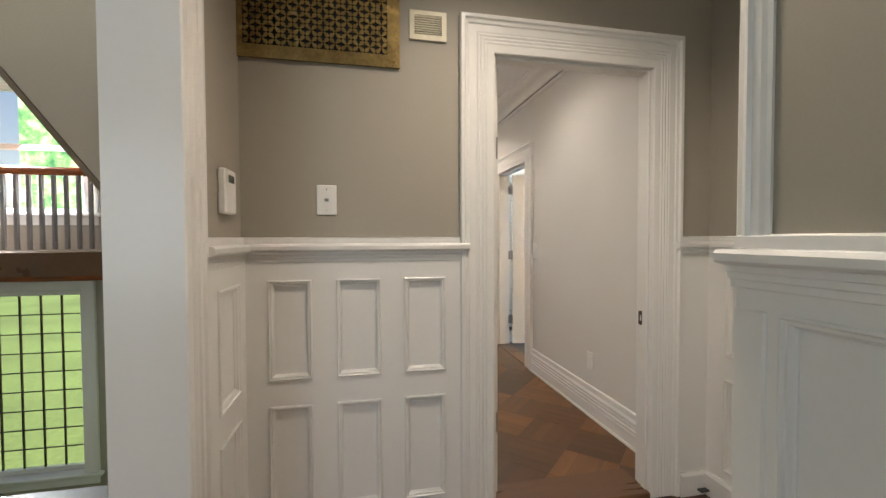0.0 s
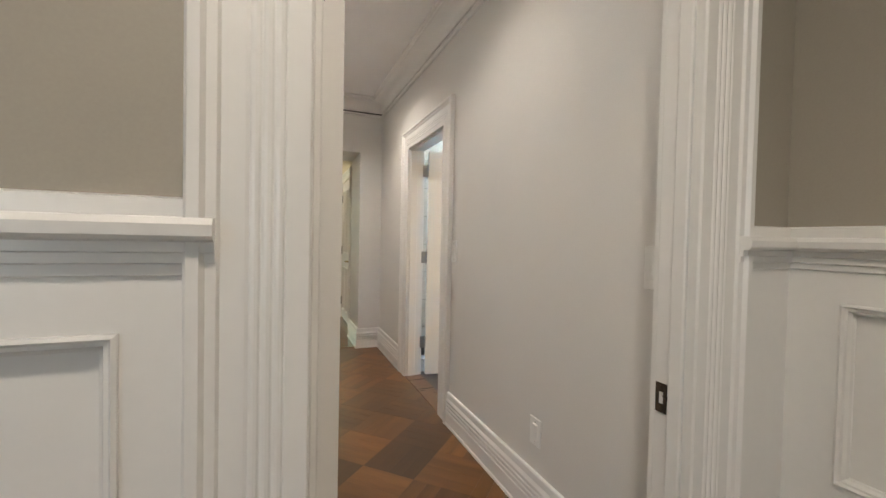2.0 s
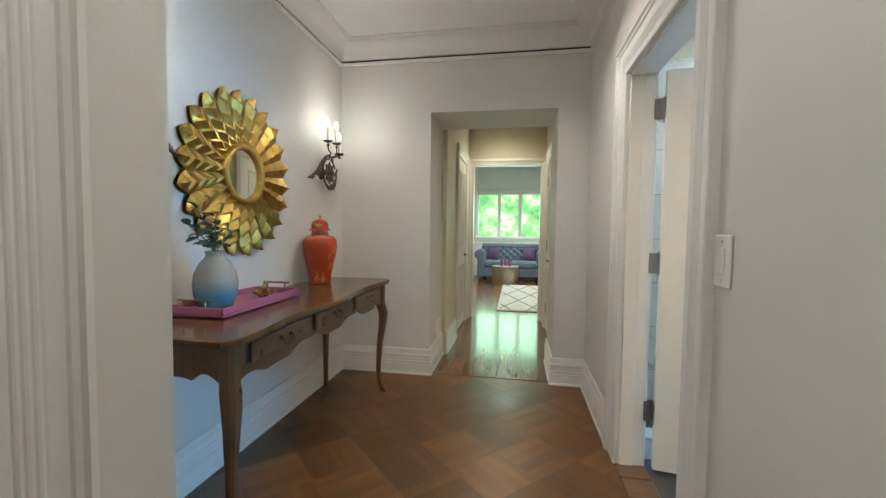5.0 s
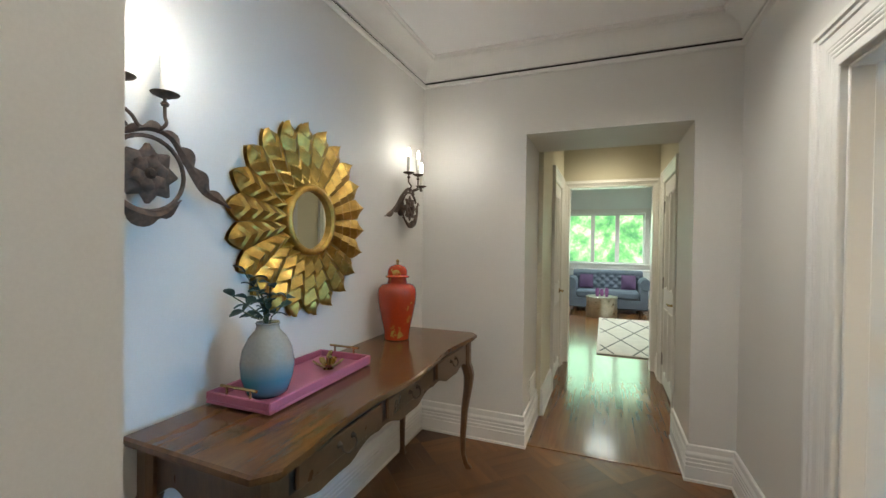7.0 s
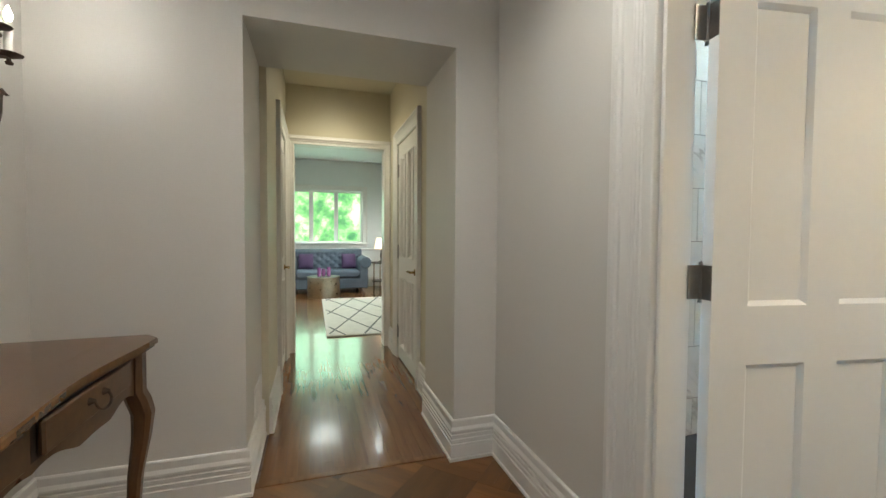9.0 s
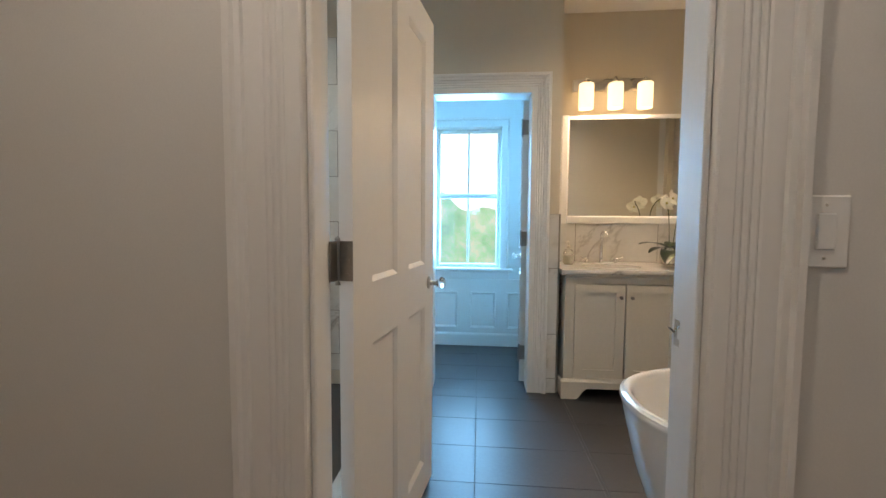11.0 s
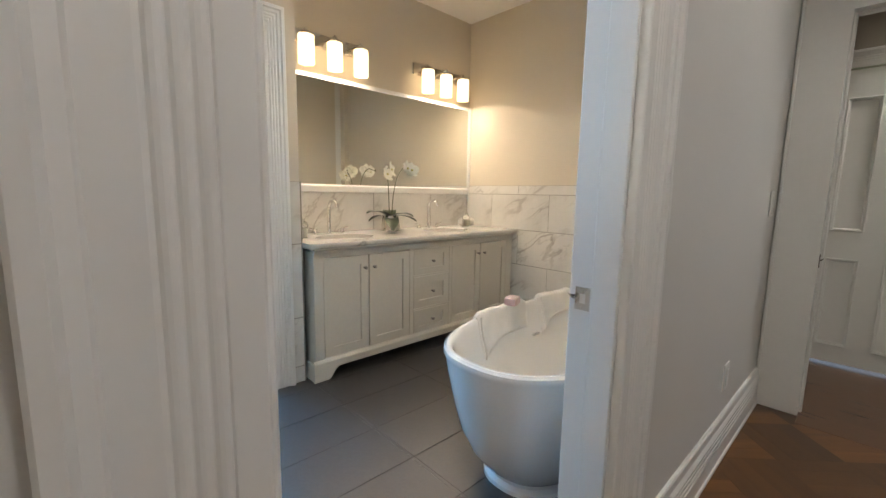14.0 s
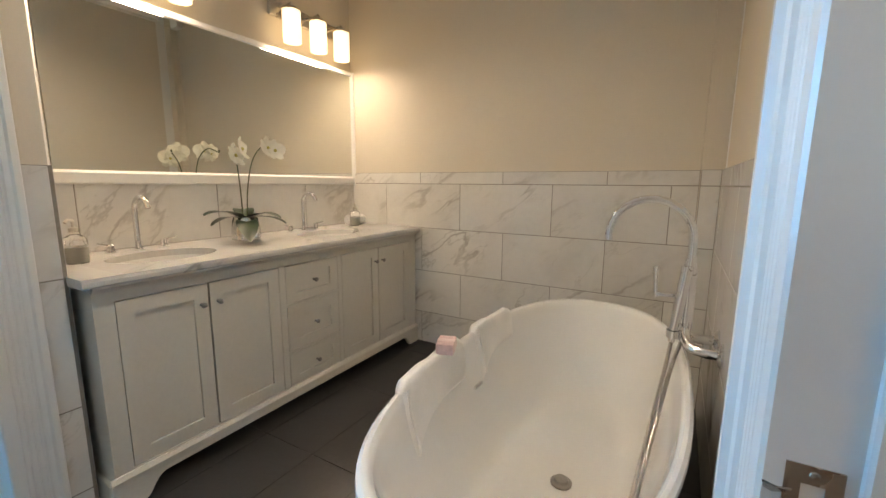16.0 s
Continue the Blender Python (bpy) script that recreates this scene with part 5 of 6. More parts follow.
LEAF = material("eucalyptus leaf", (0.045, 0.085, 0.065), 0.5, vary=0.15, scale=20, bump=0.1, tone=0.25, second=(0.03, 0.06, 0.05))
TWIG = material("green stem", (0.09, 0.11, 0.05), 0.6, vary=0.15, scale=30)
o = thing("eucalyptus_sprigs", pose(-0.285, 4.085, 1.04), "sparse eucalyptus sprigs standing in the vase", "plant")
rng = random.Random(4)
leaf_b = Build().sheet(lambda u, v: ((2 * v - 1) * 0.016 * math.sin(math.pi * min(1, 0.04 + 0.94 * u)) ** 0.7, 0.042 * u, 0.006 * math.sin(3 * u) + 0.004 * abs(2 * v - 1)), 6, 4)
leaf_me = leaf_b.mesh("leaf", LEAF, True)
for k, (dx, dy, h) in enumerate(((0.02, -0.16, 0.15), (0.0, -0.10, 0.22), (0.03, -0.06, 0.15), (-0.01, 0.02, 0.17), (0.04, 0.05, 0.12), (0.03, -0.13, 0.10), (-0.02, -0.04, 0.20))):
    pts = smooth_path([(0, 0, -0.05), (dx * 0.15, dy * 0.12, 0.05), (dx * 0.5, dy * 0.45, h * 0.65), (dx, dy, h)], 6)
    st = part("stem", Build().tube(pts, [0.0022] * len(pts), 6), TWIG, o)
    for j in range(3):
        for s in (-1, 1):
            p = pts[min(len(pts) - 1, 10 + j * 4)]
            lf = new("leaf", leaf_me)
            lf.parent = st
            lf.matrix_basis = pose(p[0], p[1], p[2], rng.uniform(-30, 40), rng.uniform(-30, 30), s * 80 + rng.uniform(-40, 40) + 90)
o = thing("trinket_dish", pose(-0.27, 4.40, 0.836) @ Matrix.Scale(1.3, 4), "small gold flower dish with a bird finial", "dish")
dish = Build()
for i in range(7):
    a = 2 * math.pi * i / 7
    dish.sheet(lambda u, v, a=a: ((0.05 * u) * math.cos(a + (v - 0.5) * 0.9 * math.sin(1.2 + 1.6 * u)), (0.05 * u) * math.sin(a + (v - 0.5) * 0.9 * math.sin(1.2 + 1.6 * u)), 0.003 + 0.022 * u * u), 6, 4)
dish.lathe([(0, 0), (0.018, 0), (0.014, 0.004), (0, 0.004)], n=16)
part("bowl", dish, BRASS, o, "", True)
part("finial", Build().tube(smooth_path([(0, 0, 0.004), (0.002, 0, 0.03), (0.004, 0.004, 0.048), (0.012, 0.006, 0.056)], 4), [0.008, 0.007, 0.006, 0.007, 0.008, 0.009, 0.009, 0.008, 0.008, 0.008, 0.006, 0.005, 0.002], 8), BRASS, o, "", True)

# ---- bathroom ----
VANITY = material("cream cabinet paint", (0.70, 0.665, 0.59), 0.35, vary=0.02, scale=3, grain=60, bump=0.08, coat=0.1)
PORCELAIN = material("white porcelain", (0.83, 0.82, 0.79), 0.10, vary=0.01, bump=0, coat=0.4, rough_vary=0.03)
SHADE = glowing("lit frosted shade", (1.0, 0.76, 0.46), 3.0, (0.9, 0.85, 0.75))


def shaker(root, y0, y1, z0, z1, x, knob=None, rail=0.055):
    """An inset shaker front facing -x."""
    name = "drawer" if z1 - z0 < 0.3 else "cabinet_door"
    r = min(rail, (z1 - z0) * 0.24)
    b = framed(Build(), "y", x - 0.002, x + 0.016, y0, y1, z0, z1, [(y0 + rail, y1 - rail, z0 + r, z1 - r)])
    d = part(name, b, VANITY, root)
    part("panel", Build().box((x + 0.008, y0 + rail + 0.0005, z0 + r + 0.0005), (x + 0.014, y1 - rail - 0.0005, z1 - r - 0.0005)), VANITY, d)
    if knob:
        k = Build().lathe([(0, -0.002), (0.007, -0.003), (0.004, -0.008), (0.004, -0.016), (0.011, -0.021), (0.011, -0.027), (0.007, -0.030), (0, -0.031)], (x, *knob), 14, "x")
        part("knob", k, STEEL, d, "small nickel knob", True)


def vanity(m):
    """Cabinet facing -x; local y across its width."""
    root = thing("vanity_cabinet", m, "cream double vanity cabinet with shaker doors and drawers", "cabinet")
    fronts = [(0.868, 0.558), (0.550, 0.222), (-0.196, -0.515), (-0.523, -0.855)]
    drawers = [(0.748, 0.562), (0.545, 0.318), (0.300, 0.138)]
    holes = [(b_ - 0.003, a_ + 0.003, 0.135, 0.751) for a_, b_ in fronts] + [(-0.165, 0.184, z0 - 0.003, z1 + 0.003) for z1, z0 in drawers]
    merged = [(-0.165, 0.184, z0 - 0.003, z1 + 0.003) for z1, z0 in drawers]
    part("face_frame", framed(Build(), "y", -0.27, -0.25, -0.935, 0.93, 0.095, 0.795, [(0.219, 0.871, 0.135, 0.751), (-0.858, -0.193, 0.135, 0.751), *merged]), VANITY, root)
    body = Build().box((-0.25, -0.935, 0.095), (0.30, -0.915, 0.795)).box((-0.25, 0.91, 0.095), (0.30, 0.93, 0.795)).box((-0.25, -0.915, 0.095), (0.30, 0.91, 0.115)).box((0.28, -0.915, 0.115), (0.30, 0.91, 0.795))
    part("carcass", body, VANITY, root)
    # dark sheet painted for the shade seen through the door gaps
    part("inside", Build().box((-0.246, -0.915, 0.116), (-0.242, 0.91, 0.79)), GAP_SHADE, root, "near-black sheet for the unlit inside behind the gaps")
    for i, (a_, b_) in enumerate(fronts):
        ky = (b_ + 0.03) if i % 2 == 0 else (a_ - 0.03)
        shaker(root, b_, a_, 0.138, 0.748, -0.268, (ky, 0.667))
    for z1, z0 in drawers:
        shaker(root, -0.162, 0.181, z0, z1, -0.268, (0.010, (z0 + z1) / 2))
    part("cornice", Build().mould([(0, 0), (0.006, 0), (0.012, 0.010), (0.020, 0.016), (0.020, 0.024), (0, 0.024)], (-0.27, -0.935, 0.787), (-0.27, 0.93, 0.787), (-1, 0, 0), (0, 0, 1)), VANITY, root)
    skirt = lambda s: 0.0 if s < 0.055 or s > 0.945 else 0.072 * min(1.0, math.sin(min(math.pi / 2, (min(s, 1 - s) - 0.055) * 45)))
    part("plinth", scallop(Build(), "y", -0.282, -0.262, -0.945, 0.945, 0.105, skirt, 120), VANITY, root, "bracket-footed plinth")
    part("plinth", Build().box((-0.262, 0.925, 0), (0.28, 0.945, 0.105), 0.003), VANITY, root)
    part("plinth_moulding", Build().mould([(0, 0), (0.016, 0), (0.016, 0.010), (0.006, 0.024), (0, 0.026)], (-0.27, -0.945, 0.105), (-0.27, 0.945, 0.105), (-1, 0, 0), (0, 0, 1)), VANITY, root)
    return root


vanity(pose(3.60, 2.855, 0.0))


def counter_top():
    """Worktop with two oval openings."""
    root = thing("countertop", pose(3.60, 2.855, 0.0), "grey-veined white marble countertop on the vanity", "countertop")
    z0, z1, x0, x1 = 0.812, 0.843, -0.30, 0.315
    sinks = (0.575, -0.365)
    b = Build()
    ys = [-0.960, sinks[1] - 0.28, sinks[1] + 0.28, sinks[0] - 0.28, sinks[0] + 0.28, 0.960]
    for i, (a, c) in enumerate(zip(ys, ys[1:])):
        if i % 2 == 0:
            b.box((x0, a, z0), (x1, c, z1), 0)
        else:
            cy, n = (a + c) / 2, 48
            el, re = [], []
            for k in range(n):
                t = 2 * math.pi * k / n
                ex, ey = math.cos(t), math.sin(t)
                el.append((-0.005 + 0.155 * ex, cy + 0.205 * ey))
                hx, hy = (x1 - x0) / 2, (c - a) / 2
                f = 1 / max(abs(ex) / 1, abs(ey) / 1)
                re.append(((x0 + x1) / 2 + hx * ex * f, cy + hy * ey * f))
            vs = [(x, y, z1) for x, y in re] + [(x, y, z1 - 0.002) for x, y in el] + [(x, y, z0) for x, y in el] + [(x, y, z0) for x, y in re]
            fs = [(q * n + k, q * n + (k + 1) % n, (q + 1) * n + (k + 1) % n, (q + 1) * n + k) for q in range(3) for k in range(n)]
            fs += [(3 * n + k, 3 * n + (k + 1) % n, (k + 1) % n, k) for k in range(n)]
            b.add(vs, fs)
    part("slab", b, COUNTER, root)
    part("edge_moulding", Build().mould([(0, 0), (0.004, 0.006), (0.004, 0.020), (0, 0.029)], (x0, -0.960, z0), (x0, 0.960, z0), (-1, 0, 0), (0, 0, 1)), COUNTER, root)
    for s in sinks:
        o = thing("sink", pose(3.595, 2.855 + s, 0.0), "oval white undermount sink in the marble top", "sink", "vanity sinks")
        part("basin", Build().sheet(lambda u, v, s=s: ((0.160 * math.cos(2 * math.pi * u)) * (1 - v ** 2.2 * 0.85), (0.210 * math.sin(2 * math.pi * u)) * (1 - v ** 2.2 * 0.85), 0.8115 - 0.13 * math.sin(v * math.pi / 2)), 48, 10, wrap=True), PORCELAIN, o, "", True)
        part("drain", Build().lathe([(0, 0.683), (0.032, 0.683), (0.028, 0.690), (0, 0.692)], n=16), CHROME, o)
        f = thing("basin_faucet", pose(3.815, 2.855 + s, 0.843), "chrome gooseneck basin faucet with two lever handles", "faucet", "vanity faucets")
        sp = [(0, 0, 0.004), (0, 0, 0.10), (0, 0, 0.165)] + arc((-0.062, 0, 0.175), 0.062, 10, 165, 12)
        part("spout", Build().tube(sp, 0.0115, 14).lathe([(0, 0), (0.024, 0), (0.024, 0.006), (0.014, 0.010), (0, 0.010)], n=20), CHROME, f, "", True)
        for q in (-1, 1):
            h = Build().lathe([(0, 0), (0.022, 0), (0.022, 0.005), (0.015, 0.009), (0.015, 0.032), (0.010, 0.038), (0, 0.038)], (0, q * 0.105, 0), 18)
            h.tube([(0, q * 0.105, 0.030), (-0.012, q * 0.155, 0.046)], [0.005, 0.004], 8)
            part("handle", h, CHROME, f, "", True)


counter_top()

# wide mirror over the vanity
o = thing("vanity_mirror", pose(3.919, 2.80, 1.135), "wide rectangular mirror in a white frame above the vanity", "mirror")
part("mirror_glass", Build().box((-0.014, -0.885, 0.05), (-0.010, 0.86, 0.79)), MIRROR, o, "clear mirror")
f = Build()
FR = [(0, 0), (0, 0.024), (0.006, 0.030), (0.048, 0.030), (0.054, 0.022), (0.060, 0.014), (0.060, 0)]
y0, y1, z0, z1 = -0.942, 0.925, 0.0, 0.815
f.mould(FR, (0, y0, z0), (0, y0, z1), (0, 1, 0), (-1, 0, 0), 0, 0)
f.mould(FR, (0, y1, z0), (0, y1, z1), (0, -1, 0), (-1, 0, 0), 0, 0)
f.mould(FR, (0, y0 + 0.06, z0), (0, y1 - 0.06, z0), (0, 0, 1), (-1, 0, 0))
f.mould([(o_ * 0.55, u_ * 0.8) for o_, u_ in FR], (0, y0 + 0.06, z1), (0, y1 - 0.06, z1), (0, 0, -1), (-1, 0, 0))
part("frame", f, TRIM, o, "white painted frame")


def vanity_light(y):
    root = thing("vanity_light", pose(3.92, y, 2.172), "brushed nickel bar light with three lit frosted shades", "wall lamp", "vanity lights")
    part("back_bar", Build().box((-0.022, -0.285, -0.045), (0, 0.285, 0.045), 0.004), NICKEL, root)
    for k in (-1, 0, 1):
        c = k * 0.207
        part("arm", Build().tube([(-0.022, c, 0.012), (-0.095, c, 0.012)], 0.009, 10).lathe([(0, -0.018), (0.030, -0.018), (0.030, 0.0), (0.012, 0.010), (0.006, 0.028), (0, 0.030)], (-0.115, c, 0.0), 18).box((-0.125, c - 0.01, 0.002), (-0.09, c + 0.01, 0.02)), NICKEL, root, "", True)
        s = part("shade", Build().lathe([(0.046, -0.020), (0.052, -0.024), (0.052, -0.193), (0.049, -0.200), (0.045, -0.196), (0.046, -0.024)], (-0.115, c, 0), 28, closed=False), SHADE, root, "frosted glass cylinder", True)
    return root


vanity_light(3.365)
vanity_light(2.308)
lamp("vanity_lamp", "AREA", pose(3.805, 3.365, 1.966), 9, WARM, size=(0.09, 0.50))
lamp("vanity_lamp", "AREA", pose(3.805, 2.308, 1.966), 9, WARM, size=(0.09, 0.50))
# assumed ceiling lamp, unseen, added to lift the cabinet fronts
lamp("downlight_bath", "SPOT", look((2.45, 3.45, 2.695), (2.45, 3.45, 0)), 100, (1.0, 0.85, 0.66), radius=0.05, spot=(radians(150), 0.8))
# fixture for the assumed bathroom lamp
o = thing("downlight", pose(2.45, 3.45, 2.71), "recessed round ceiling downlight, lit", "downlight", "ceiling downlights")
part("trim_ring", Build().lathe([(0.045, -0.001), (0.072, -0.001), (0.070, -0.006), (0.052, -0.008), (0.045, -0.003)], n=32, closed=False), PLASTIC, o, "white trim ring")
part("lens", Build().lathe([(0.0, -0.0015), (0.046, -0.0015), (0.046, -0.003), (0, -0.003)], n=32), DOWN, o, "glowing lens")

# tub
def outline_tub(a, inset):
    n = 2.5
    c, s = math.cos(a), math.sin(a)
    rx, ry = 0.384 - inset * 0.80, 0.838 - inset * 1.15
    return (rx * math.copysign(abs(c) ** (2 / n), c), ry * math.copysign(abs(s) ** (2 / n), s))


o = thing("bathtub", pose(2.022, 3.02, 0.0), "white freestanding pedestal bathtub with a rolled rim", "bathtub")
PR = [(0.170, 0.0), (0.170, 0.018), (0.184, 0.030), (0.182, 0.046), (0.150, 0.076), (0.108, 0.14), (0.070, 0.23), (0.042, 0.34), (0.020, 0.45), (0.006, 0.525), (0.0, 0.545), (0.002, 0.558), (0.012, 0.566), (0.024, 0.565), (0.034, 0.556), (0.042, 0.53), (0.068, 0.42), (0.122, 0.28), (0.175, 0.19), (0.225, 0.145), (0.275, 0.132), (0.34, 0.130)]
def tub(u, v):
    k = v * (len(PR) - 1)
    i = min(int(k), len(PR) - 2)
    f_ = k - i
    d, z = PR[i][0] * (1 - f_) + PR[i + 1][0] * f_, PR[i][1] * (1 - f_) + PR[i + 1][1] * f_
    x, y = outline_tub(2 * math.pi * u, d)
    return (x, y, z)
b = Build().sheet(tub, 72, (len(PR) - 1) * 2, wrap=True)
n = (len(PR) - 1) * 2 + 1
b.f.append(tuple(i * n + n - 1 for i in range(72)))
b.m.append(0)
part("shell", b, PORCELAIN, o, "", True)
part("drain", Build().lathe([(0, 0.129), (0.036, 0.130), (0.036, 0.136), (0.026, 0.140), (0.022, 0.148), (0, 0.150)], (-0.03, 0.0, 0), 24), STEEL, o, "chrome drain cover", True)
part("overflow", Build().box((0.285, -0.03, 0.40), (0.296, 0.03, 0.412), 0.002), CHROME, o)

TOWEL = material("white terry towel", (0.80, 0.78, 0.74), 0.95, vary=0.04, scale=12, grain=260, bump=0.8)


def towel(name, y0, y1, z_out, z_in, z_tail, label):
    """A thick folded towel laid over the tub's rim; its near corner hangs lower inside."""
    o = thing(name, pose(2.022, 3.02, 0.0), label, "towel")

    def s(u, v, lift):
        y = y0 + (y1 - y0) * u - 3.02
        a = math.asin(math.copysign(min(1, (abs(y) / 0.838) ** 1.25), y))
        low = z_in + (z_tail - z_in) * max(0.0, (u - 0.45) / 0.55) ** 2
        over = [(p[0], p[1]) for p in PR[7:15] if p[1] > z_out] + [(0.042, 0.53)]
        inner = [q for q in ((0.068, 0.42), (0.122, 0.28)) if q[1] > low]
        last = inner[-1] if inner else over[-1]
        nxt = next(q for q in ((0.068, 0.42), (0.122, 0.28), (0.175, 0.19)) if q[1] <= low)
        f_ = (last[1] - low) / (last[1] - nxt[1])
        path = over + inner + [(last[0] + (nxt[0] - last[0]) * f_, low)]
        cum = [0.0]
        for p, q in zip(path, path[1:]):
            cum.append(cum[-1] + math.dist(p, q))
        t = v * cum[-1]
        i = max(k for k in range(len(path) - 1) if cum[k] <= t + 1e-9)
        g = (t - cum[i]) / (cum[i + 1] - cum[i])
        d, z = path[i][0] + (path[i + 1][0] - path[i][0]) * g, path[i][1] + (path[i + 1][1] - path[i][1]) * g
        rise = min(1.0, max(0.0, (z - 0.46) / 0.10))
        side = 1 if d > 0.018 else -1
        edge = min(1, 14 * min(u, 1 - u)) ** 0.5 * min(1, 10 * min(v, 1 - v)) ** 0.5
        th = lift * edge * (1 + 0.14 * math.sin(9 * u + 3 * v) + 0.06 * math.sin(21 * u - 5 * v + 1))
        x, yy = outline_tub(a, d + side * th * (1 - 0.6 * rise))
        return (x, y + 0.006 * math.sin(9 * v + 4 * u), z + th * rise)

    part("cloth", Build().sheet(lambda u, v: s(u, v, 0.021), 40, 44), TOWEL, o, "", True)
    part("folded_edge", Build().tube([Vector(s(0.93, 0.30 + 0.66 * i / 20, 0.024)) for i in range(21)], [0.005] * 21, 8), TOWEL, o, "", True)


towel("bath_towel", 3.03, 3.46, 0.46, 0.44, 0.34, "white folded towel draped over the tub rim")
towel("bath_towel", 2.60, 2.92, 0.46, 0.46, 0.37, "small white towel draped over the tub rim")
o = thing("soap_box", pose(2.372, 3.16, 0.581, 0, 0, 20), "small pale pink soap box on the towel", "soap")
part("box", Build().box((-0.030, -0.042, 0), (0.030, 0.042, 0.038), 0.003), material("pink card", (0.70, 0.50, 0.49), 0.6, vary=0.08, scale=30), o)
part("wrapper_band", Build().box((-0.031, -0.012, -0.0005), (0.031, 0.012, 0.0388), 0.001), material("pale pink band", (0.74, 0.58, 0.56), 0.5), o)

# tub filler on the wall
o = thing("tub_filler", pose(1.520, 2.71, 0.0), "chrome wall-mounted tub filler with gooseneck and hand shower", "faucet")
for s in (-1, 1):
    part("wall_union", Build().lathe([(0, 0), (0.040, 0), (0.040, 0.006), (0.024, 0.016), (0, 0.016)], (0.037, s * 0.075, 0.60), 24, "x").tube(smooth_path([(0.047, s * 0.075, 0.60), (0.085, s * 0.07, 0.60), (0.128, s * 0.05, 0.606), (0.146, s * 0.02, 0.632), (0.148, 0, 0.665)], 5), 0.017, 12), CHROME, o, "", True)
part("body", Build().tube([(0.148, 0, 0.615), (0.148, 0, 0.66), (0.148, 0, 0.86), (0.148, 0, 0.90)], [0.018, 0.022, 0.022, 0.016], 16), CHROME, o, "", True)
part("spout", Build().tube([(0.148, 0, 0.89), (0.148, 0, 0.94)] + arc((0.283, 0, 0.965), 0.135, 180, -8, 20), 0.0135, 14), CHROME, o, "curved gooseneck spout", True)
part("lever", Build().tube([(0.148, 0, 0.765), (0.245, 0.012, 0.768)], 0.008, 10).tube([(0.245, 0.012, 0.755), (0.248, 0.012, 0.79), (0.252, 0.012, 0.865)], [0.007, 0.006, 0.010], 10), CHROME, o, "", True)
hs = part("hand_shower", Build().tube([(0.185, 0.055, 0.615), (0.180, 0.055, 0.66), (0.158, 0.045, 0.88)], [0.010, 0.016, 0.019], 14), CHROME, o, "slim chrome hand shower", True)
part("holder", Build().lathe([(0.020, -0.012), (0.024, -0.012), (0.024, 0.012), (0.020, 0.012)], (0.180, 0.055, 0.645), 16, closed=False), CHROME, o, "", True)
for k in (0, 1):
    hose = Build().tube(smooth_path([(0.185 - 0.03 * k, 0.055 - 0.02 * k, 0.61), (0.198 - 0.02 * k, 0.16 - 0.06 * k, 0.535), (0.230 - 0.02 * k, 0.40 - 0.12 * k, 0.39), (0.265 - 0.02 * k, 0.68 - 0.2 * k, 0.23), (0.28 - 0.02 * k, 0.74 - 0.2 * k, 0.19)], 8), 0.0065, 8)
    part("hose", hose, STEEL, o, "ribbed metal hose", True)

# small things on the counter
SILVER = material("mercury glass", (0.75, 0.73, 0.70), 0.10, 1.0, vary=0.1, scale=25, bump=0.1)
o = thing("orchid", pose(3.655, 3.005, 0.843) @ Matrix.Scale(1.12, 4), "white orchid with dark leaves in a silvered pot", "plant")
part("pot", Build().lathe([(0, 0), (0.052, 0), (0.062, 0.012), (0.062, 0.06), (0.056, 0.095), (0.050, 0.115), (0.046, 0.115), (0.050, 0.09), (0, 0.088)], n=32), SILVER, o, "silvered glass pot", True)
OLEAF = material("orchid leaf", (0.018, 0.036, 0.012), 0.35, vary=0.15, scale=15)
for a, L, up in ((20, 0.18, 0.03), (95, 0.20, 0.06), (150, 0.19, 0.01), (205, 0.17, 0.05), (265, 0.21, 0.03), (330, 0.17, 0.06)):
    ca, sa = math.cos(radians(a)), math.sin(radians(a))
    def lf(u, v, ca=ca, sa=sa, L=L, up=up):
        s = (2 * v - 1) * 0.046 * math.sin(math.pi * min(1, 0.1 + 0.88 * u)) ** 0.7
        r, z = L * u, 0.100 + up * 2.2 * u - 0.10 * u * u + 0.006 * abs(2 * v - 1)
        return (r * ca - s * sa, r * sa + s * ca, z)
    part("leaf", Build().sheet(lf, 10, 4), OLEAF, o, "", True)
PETAL = material("orchid petal", (0.82, 0.80, 0.70), 0.6, vary=0.04, scale=20, bump=0.1)
CORE = material("orchid core", (0.55, 0.50, 0.14), 0.6, vary=0.1)


def bloom(parent, p, yaw, size=1.0):
    fl = part("flower", Build().lathe([(0, 0), (0.005, 0.002), (0.006, 0.008), (0, 0.012)], n=8), CORE, parent, "yellow-green flower heart", True)
    fl.matrix_basis = pose(*p, 75, 0, yaw) @ Matrix.Scale(size, 4)
    for i, (a, L, w) in enumerate(((90, 0.040, 0.016), (18, 0.040, 0.024), (162, 0.040, 0.024), (235, 0.038, 0.015), (305, 0.038, 0.015), (270, 0.02, 0.010))):
        ca, sa = math.cos(radians(a)), math.sin(radians(a))
        def pt(u, v, ca=ca, sa=sa, L=L, w=w):
            s = (2 * v - 1) * w * math.sin(math.pi * min(0.97, 0.08 + 0.86 * u)) ** 0.6
            return (L * u * ca - s * sa, L * u * sa + s * ca, 0.004 + 0.010 * u * u - 0.004 * (2 * v - 1) ** 2)
        q = part("petal", Build().sheet(pt, 6, 4), PETAL, fl, "", True)


